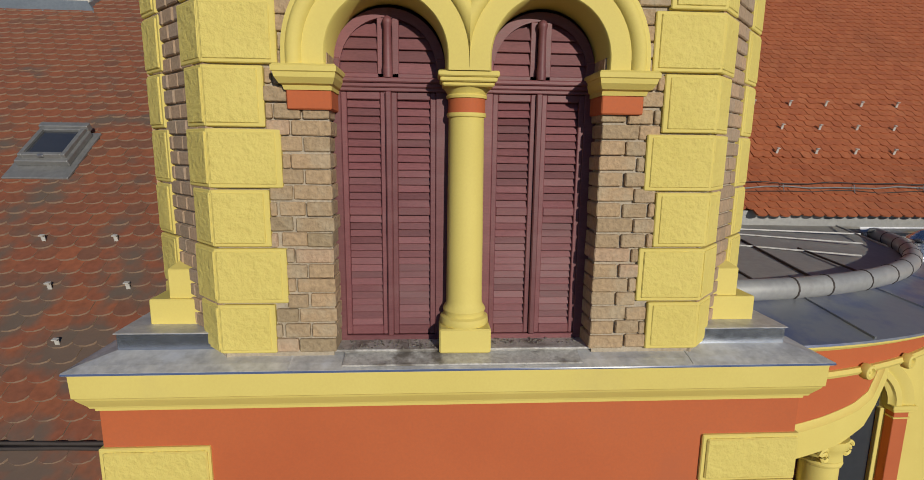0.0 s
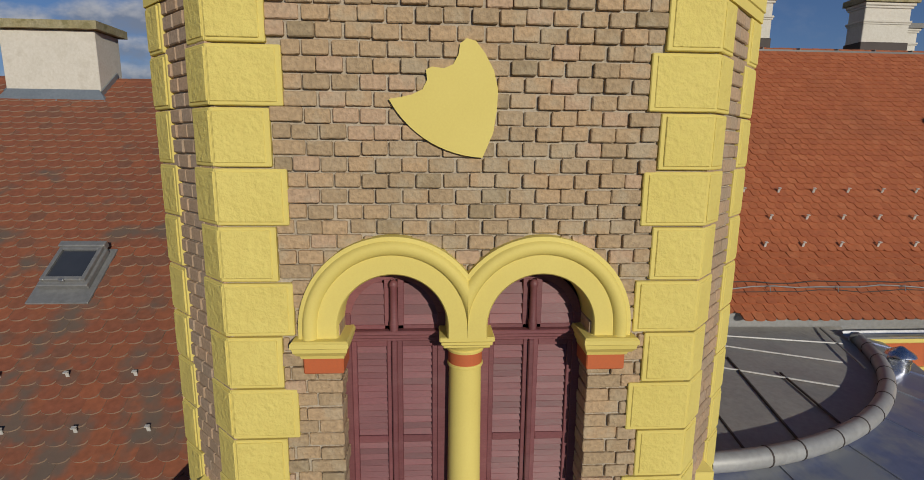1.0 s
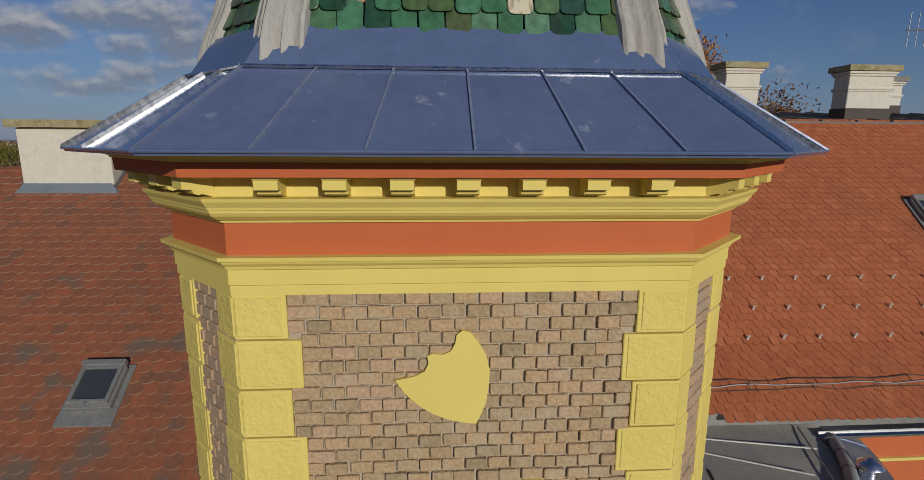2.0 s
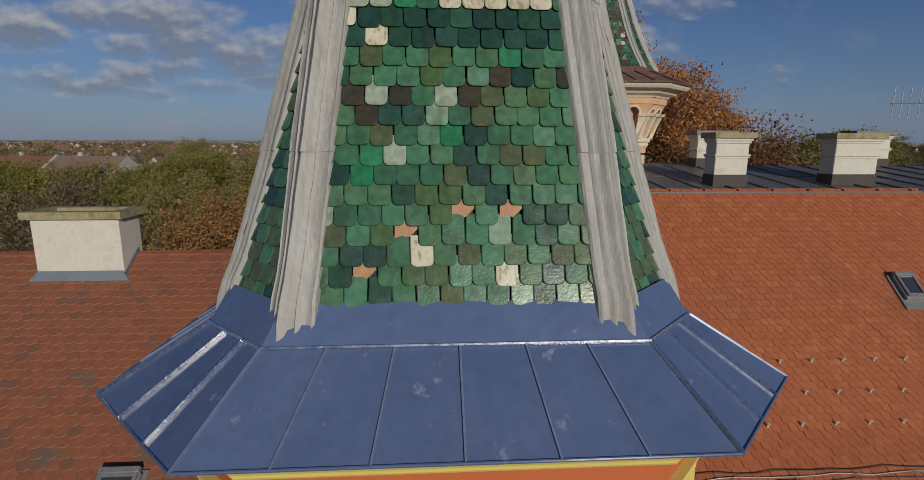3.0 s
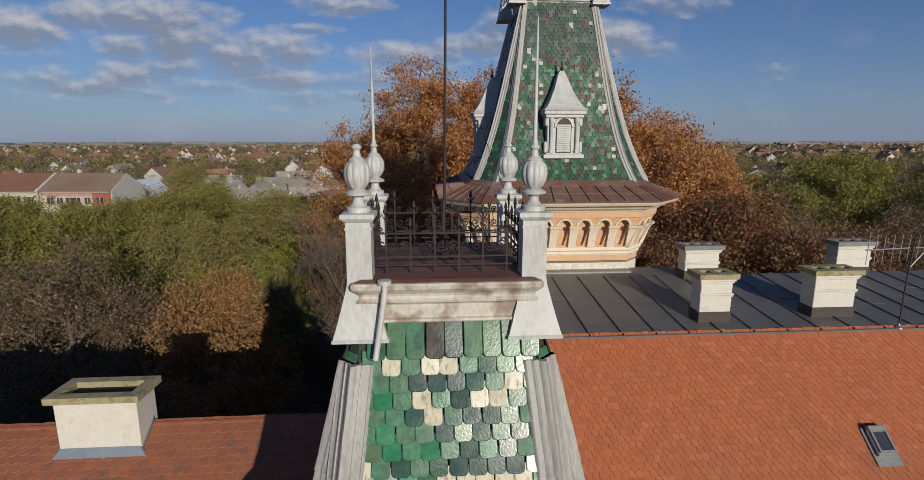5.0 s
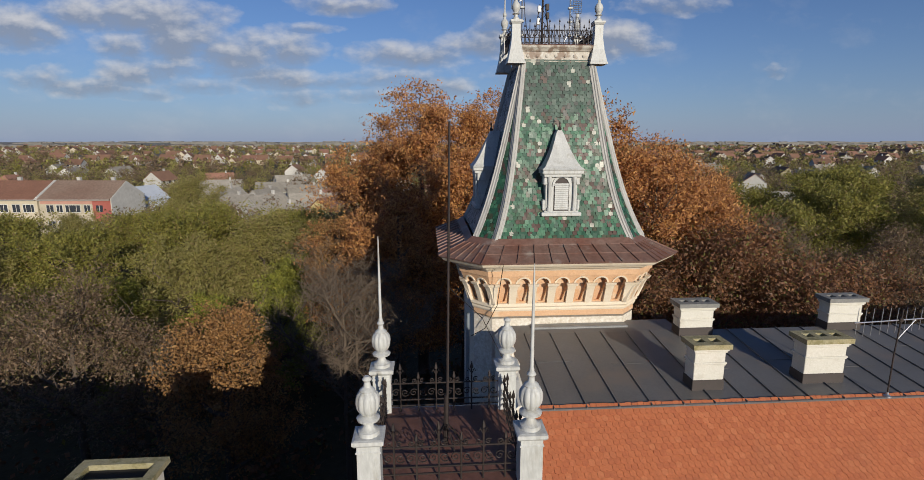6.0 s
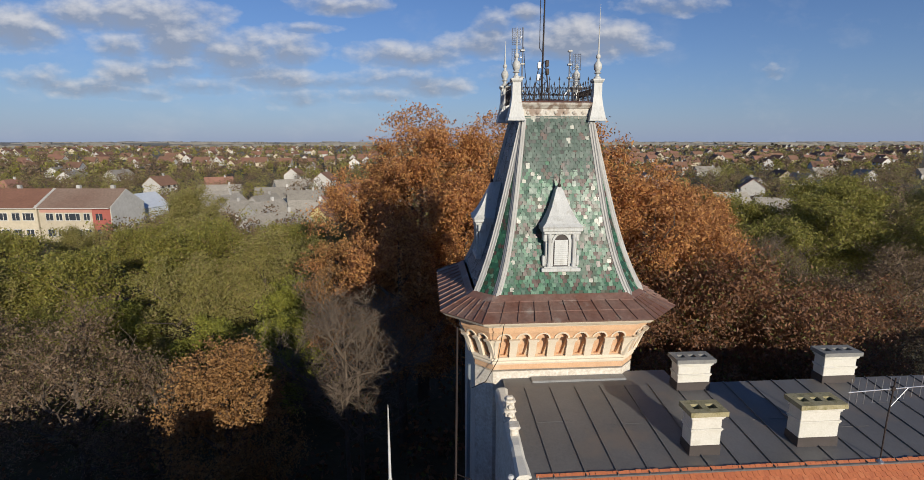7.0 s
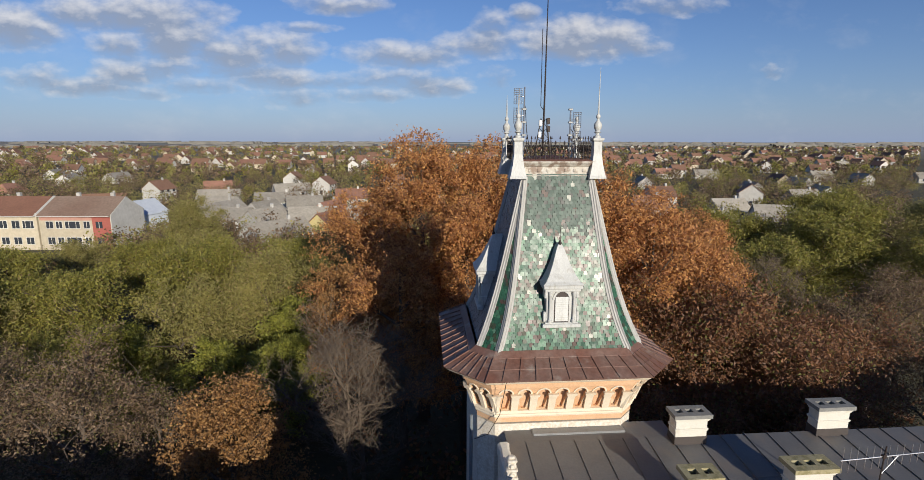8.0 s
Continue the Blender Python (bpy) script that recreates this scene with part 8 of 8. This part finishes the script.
def make_house(name, label, w, d, h, rise, wall, roof, floors=1, hip=0.0, chim=True):
    """A plain house at the origin: walls with gables, pitched roof with eaves, windows, chimney; its ridge runs along x."""
    ob = thing(name, label, "house")
    s = Shape()
    half = d / 2
    prof = [(-half, 0), (half, 0), (half, h), (0, h + rise * (0 if hip else 1)), (-half, h)]
    rings = [[(x, y, z) for y, z in prof] for x in (-w / 2, w / 2)]
    s.loft(rings)
    part("wall", s, wall, ob)
    o = 0.45
    s = Shape()
    e = hip * w * 0.25
    zr, ze = h + rise + 0.12, h - o * rise / half + 0.12
    top = [(-w / 2 - o * 0.6 + e, 0, zr), (w / 2 + o * 0.6 - e, 0, zr)]
    for sg in (-1, 1):
        a = [(-w / 2 - o * 0.6, sg * (half + o), ze), (w / 2 + o * 0.6, sg * (half + o), ze), top[1], top[0]]
        s.add(a + [(x, y, z - 0.18) for x, y, z in a], [(0, 1, 2, 3), (7, 6, 5, 4), (0, 4, 5, 1), (1, 5, 6, 2), (3, 7, 4, 0)])
    if hip:
        for sg in (-1, 1):
            t = top[0] if sg < 0 else top[1]
            s.add([(sg * (w / 2 + o * 0.6), -half - o, ze), (sg * (w / 2 + o * 0.6), half + o, ze), t], [(0, 1, 2)])
    part("roof", s, roof, ob)
    for f in range(floors):
        z = 1.0 + f * 2.9
        n = 2 if floors == 1 else 3
        for sg in (-1, 1):
            for k in range(n):
                x = -w / 2 + w * (k + 0.5) / n
                a, b = sorted((sg * half, sg * (half + 0.05)))
                part("window", Shape().box(x - 0.55, x + 0.55, a, b, z, z + 1.35), PANE, ob)
    for sg in (-1, 1):
        a, b = sorted((sg * w / 2, sg * (w / 2 + 0.05)))
        part("window", Shape().box(a, b, -0.5, 0.5, 1.0, 2.3), PANE, ob)
    if chim:
        part("chimney", Shape().box(w * 0.2, w * 0.2 + 0.6, -0.3, 0.3, h + rise * 0.4, h + rise + 0.9), WALL_GREY, ob)
    return ob


NEAR_HOUSES = []


def town():
    rng = random.Random(99)
    kinds = [make_house("house", "low white house with a red tiled roof", 10.5, 7, 3.2, 2.9, WALL_WHITE, ROOF_RED),
             make_house("house", "cream house with a brown tiled roof", 12, 7, 3.3, 2.9, WALL_CREAM, ROOF_BROWN),
             make_house("house", "long grey-roofed village house", 14, 7, 2.9, 2.7, WALL_WHITE, ROOF_GREY),
             make_house("house", "two-storey white house with a brown roof", 8.5, 7.5, 5.2, 2.9, WALL_WHITE, ROOF_BROWN, 2),
             make_house("house", "square house with a hipped red roof", 9.5, 8.5, 3.3, 3.2, WALL_CREAM, ROOF_RED, 1, 1.0),
             make_house("house", "grey rendered house with a grey roof", 10.5, 6.8, 3.1, 2.8, WALL_GREY, ROOF_GREY),
             make_house("house", "small yellow house with an orange-red roof", 10, 7, 3.2, 3.0, WALL_YELLOW, ROOF_RED),
             make_house("shed", "tall shed clad in pale blue-white metal sheet", 9, 7.5, 5.6, 2.8, WALL_METAL, WALL_METAL, chim=False)]
    spots = []
    # the nearer houses beside the park
    near = [(-52, 139, 2, -16), (-41, 134, 5, 60), (-37.5, 163, 5, 15), (-73, 189, 2, 8), (-23, 125, 6, 65), (-33, 115, 2, 47), (-54, 214, 2, 27), (-42, 220, 3, 80), (-101, 170, 1, 12), (-99, 200, 3, 75), (-70, 131, 7, 72), (-46, 150, 5, 70), (-30, 136, 5, 8), (-58, 152, 2, 75),
            (-62, 162, 5, -12), (-50, 178, 2, 12), (-27, 148, 0, 72), (-26, 184, 0, 10), (-86, 222, 0, 20), (-14, 140, 2, 10), (-10, 165, 5, 80), (2, 150, 4, 0),
            (40, 128, 5, 10), (52, 122, 2, 5), (62, 138, 3, -10), (46, 146, 0, 80), (72, 122, 5, 20), (91, 148, 5, 5), (98, 134, 2, -18), (78, 166, 3, 5), (115, 174, 3, 62), (118, 140, 2, 15)]
    for x, y, k, r in near:
        spots.append((x, y, k, r))
        NEAR_HOUSES.append((x, y))
    for row in range(40):
        y = 158 + row * row * 0.5 + row * 13
        n = int(11 + row * 0.55)
        for i in range(n):
            x = -1.02 * y + 2.06 * y * (i + rng.random()) / n
            if rng.random() < 0.36 and y < 430 and all(math.hypot(x - a, y - c) > 19 for a, c in NEAR_HOUSES):
                spots.append((x, y + rng.uniform(-9, 9), rng.choice((0, 1, 2, 2, 3, 4, 5, 5)), rng.choice((0, 90, 8, 98, -12, 78)) + rng.uniform(-8, 8)))
    first = set()
    for x, y, k, r in spots:
        m = Matrix.Translation((x, y, GROUND)) @ Matrix.Rotation(radians(r), 4, 'Z')
        if k not in first:
            first.add(k)
            kinds[k].matrix_basis = m
            tagged(kinds[k], group="houses of the town")
        else:
            copy_thing(kinds[k], m)
    # the farther town, walls and roofs of many small houses
    for name, wall, roof, seed, label in (("far_houses", WALL_WHITE, ROOF_RED, 1, "crowd of small white houses with red roofs far off"), ("far_grey_houses", WALL_CREAM, ROOF_BROWN, 2, "crowd of small cream houses with brown roofs far off")):
        r2 = random.Random(seed)
        town_ob = thing(name, label, "houses", kind="stuff")
        walls, roofs = Shape(), Shape()
        for i in range(210):
            y = 420 + 1100 * r2.random() ** 1.5
            x = r2.uniform(-1.02, 1.02) * y
            w, d, h, rise = r2.uniform(8, 14), r2.uniform(7, 9), r2.uniform(3, 4.5), r2.uniform(3, 4)
            m = Matrix.Translation((x, y, GROUND)) @ Matrix.Rotation(radians(r2.choice((0, 90)) + r2.uniform(-12, 12)), 4, 'Z')
            walls.loft([[(q, yy, z) for yy, z in ((-d / 2, 0), (d / 2, 0), (d / 2, h), (0, h + rise), (-d / 2, h))] for q in (-w / 2, w / 2)], m=m)
            for sg in (-1, 1):
                e = [(-w / 2 - 0.3, sg * (d / 2 + 0.5), h - 0.3), (w / 2 + 0.3, sg * (d / 2 + 0.5), h - 0.3), (w / 2 + 0.3, 0, h + rise + 0.15), (-w / 2 - 0.3, 0, h + rise + 0.15)]
                roofs.add(e + [(a, b, c - 0.2) for a, b, c in e], [(0, 1, 2, 3), (7, 6, 5, 4), (0, 4, 5, 1), (1, 5, 6, 2), (3, 7, 4, 0)], m)
        part("walls", walls, wall, town_ob, kind="stuff")
        part("roofs", roofs, roof, town_ob, kind="stuff")
    # the long two-storey block at the park's edge
    b = thing("long_house", "long two-storey building, cream and brick-red, with brown roofs", "building", (-82, 118, GROUND))
    m = Matrix.Translation((-66, 112, GROUND)) @ Matrix.Rotation(radians(-4), 4, 'Z')

    def block(x0, x1, mat, roof_mat):
        s = Shape()
        s.loft([[(x, y, z) for y, z in ((0, 0), (11, 0), (11, 7.6), (5.5, 10.7), (0, 7.6))] for x in (x0, x1)], m=m)
        part("wall", s, mat, b)
        s = Shape()
        for ya, yb in ((-0.6, 5.5), (11.6, 5.5)):
            a = [(x0, ya, 7.4), (x1, ya, 7.4), (x1, yb, 10.9), (x0, yb, 10.9)]
            s.add(a + [(x, y, z - 0.22) for x, y, z in a], [(0, 1, 2, 3), (7, 6, 5, 4), (0, 4, 5, 1), (1, 5, 6, 2), (3, 7, 4, 0)], m)
        part("roof", s, roof_mat, b)
        part("eaves_gutter", Shape().tube([tuple(m @ Vector((x0, -0.68, 7.28))), tuple(m @ Vector((x1, -0.68, 7.28)))], [0.09, 0.09], 6), WALL_WHITE, b)

    def opening(x, w, z, h):
        part("window_surround", Shape().box(x - w - 0.15, x + w + 0.15, -0.03, 0.02, z - 0.15, z + h + 0.15, 0, m), WALL_WHITE, b)
        pane = part("window", Shape().box(x - w, x + w, -0.06, 0.05, z, z + h, 0, m), PANE, b)
        for k in (-1, 1) if w > 1 else (0,):
            part("glazing_bar", Shape().box(x + k * w / 2 - 0.05, x + k * w / 2 + 0.05, -0.08, -0.05, z, z + h, 0, m), WALL_WHITE, pane)
    red = surface("brick_red_wall_far", (0.30, 0.085, 0.065), (0.36, 0.11, 0.085), 0.4, 0.9, fine=2, grain=0.2, bump=0)
    rose = surface("rose_wall_far", (0.42, 0.22, 0.17), (0.48, 0.27, 0.21), 0.3, 0.9, fine=1.5, grain=0.2, bump=0)
    tan = surface("tan_roof_far", (0.185, 0.11, 0.078), (0.25, 0.18, 0.135), 0.12, 0.9, fine=2.5, grain=0.4, bump=0, vary=0.1)
    rust = surface("rust_roof_far", (0.20, 0.095, 0.06), (0.26, 0.13, 0.085), 0.15, 0.9, fine=2.5, grain=0.4, bump=0)
    block(-15.2, 0, WALL_CREAM, tan)
    block(-54, -15.6, WALL_CREAM, rust)
    part("rose_band", Shape().box(-15.0, -4.0, -0.025, 0.1, 6.35, 7.1, 0, m), rose, b)
    part("red_end", Shape().box(-4.0, -0.2, -0.05, 0.1, 0, 7.1, 0, m), red, b)
    for x, w in ((-13.0, 0.7), (-11.0, 0.6), (-8.2, 1.5), (-5.2, 0.6), (-2.6, 0.7)):
        opening(x, w, 4.7, 1.4)
        opening(x, w, 1.3, 1.4)
    for k in range(14):
        opening(-17.5 - 2.6 * k, 1.1 if k % 3 == 0 else 0.75, 4.7, 1.5)
        opening(-17.5 - 2.6 * k, 0.75, 1.3, 1.4)
    part("fire_wall", Shape().box(-15.6, -15.2, -0.3, 0.3, 7.2, 7.9, 0, m), WALL_WHITE, b)
    verge = Shape()
    for ya, yb in ((-0.62, 5.5), (11.62, 5.5)):
        a = [(-15.7, ya, 7.48), (-15.1, ya, 7.48), (-15.1, yb, 10.98), (-15.7, yb, 10.98)]
        verge.add(a + [(x, y, z - 0.2) for x, y, z in a], [(0, 1, 2, 3), (7, 6, 5, 4), (0, 4, 5, 1), (1, 5, 6, 2), (3, 7, 4, 0)], m)
    part("verge", verge, WALL_WHITE, b)
    part("white_gable", Shape().plate([(-0.2, 0), (11.2, 0), (11.2, 7.5), (5.5, 10.8), (-0.2, 7.5)], (), 0.0, 0.15, m @ Matrix(((0, 1, 0, 0), (1, 0, 0, 0), (0, 0, 1, 0), (0, 0, 0, 1)))), WALL_WHITE, b)
    for x in (-3.5, -11.0, -24.0):
        part("chimney", Shape().box(x, x + 0.8, 5.9, 6.5, 10.2, 11.6, 0.02, m), WALL_GREY, b)


# woodland colour paled to carry the haze of distance
HAZED_WOOD = surface("hazed_woodland", (0.15, 0.145, 0.13), (0.21, 0.195, 0.17), 0.02, 0.95, fine=0.2, grain=0.4, bump=0)


def far_trees():
    """Garden trees and hedges of the town and wood strips on the plain, one mesh each for two tones."""
    rng = np.random.default_rng(13)
    for name, material, count, label in (("town_trees", OLIVE, 2600, "garden trees among the town houses"), ("brown_town_trees", GREYISH, 4600, "bare brown garden trees among the houses"), ("green_town_trees", GREEN, 1000, "dark green garden trees in the town")):
        vs = []
        for i in range(count):
            t = rng.random()
            y = 90 + 1500 * t ** 1.7
            x = rng.uniform(-1.02, 1.02) * y
            if (y < 128 and -125 < x < -58) or (y < 240 and any(math.hypot(x - a, y + 4 - c) < 9.5 for a, c in NEAR_HOUSES)):
                continue
            r = rng.uniform(1.6, 3.6) * (1 + 0.4 * t)
            h = rng.uniform(4, 8.5)
            k = 190 if y < 300 else (40 if y < 700 else 20)
            d = rng.normal(0, 1, (k, 3))
            d /= np.linalg.norm(d, axis=1)[:, None]
            pos = d * rng.uniform(0.5, 1.0, (k, 1)) * np.array([r, r, h * 0.45]) + np.array([x, y, GROUND + h * 0.55])
            e1 = rng.normal(0, 1, (k, 3))
            e1 /= np.linalg.norm(e1, axis=1)[:, None]
            e2 = np.cross(e1, rng.normal(0, 1, (k, 3)))
            e2 /= np.linalg.norm(e2, axis=1)[:, None]
            s = rng.uniform(0.35, 0.8, (k, 1)) * (0.40 if y < 300 else (1.2 if y < 700 else 2.0))
            vs.append(np.stack([pos - e1 * s, pos + e2 * s * 0.7, pos + e1 * s, pos - e2 * s * 0.7], 1).reshape(-1, 3))
        v = np.concatenate(vs)
        v[:, 2] = np.maximum(v[:, 2], GROUND + 0.02)
        data = bpy.data.meshes.new(name)
        data.from_pydata(v.tolist(), [], np.arange(len(v)).reshape(-1, 4).tolist())
        data.materials.append(material)
        single(name, data, material, label, "trees", kind="stuff")
    s = Shape()
    r = random.Random(5)
    for i in range(120):
        y = r.uniform(1400, 4300)
        x = r.uniform(-1.05, 1.05) * y
        w = r.uniform(60, 420)
        h = r.uniform(5, 11)
        n = 14
        lo = [(x + w * (k / n - 0.5), y + r.uniform(-6, 6), GROUND) for k in range(n + 1)]
        rings = [lo, [(a, b + 3, GROUND + h * r.uniform(0.6, 1.1)) for a, b, _ in lo], [(a, b + 16, GROUND + h * r.uniform(0.6, 1.1)) for a, b, _ in lo], [(a, b + 20, GROUND) for a, b, _ in lo]]
        s.loft(rings, closed=False, caps=False)
    single("wood_strips", s, HAZED_WOOD, "strips of woodland on the far plain", "woods", kind="stuff")


ground_sheet()
woods()
undergrowth()
town()
far_trees()

# ---- pieces of the turret's walls and roof ----
turret_bricks()
turret_roof()
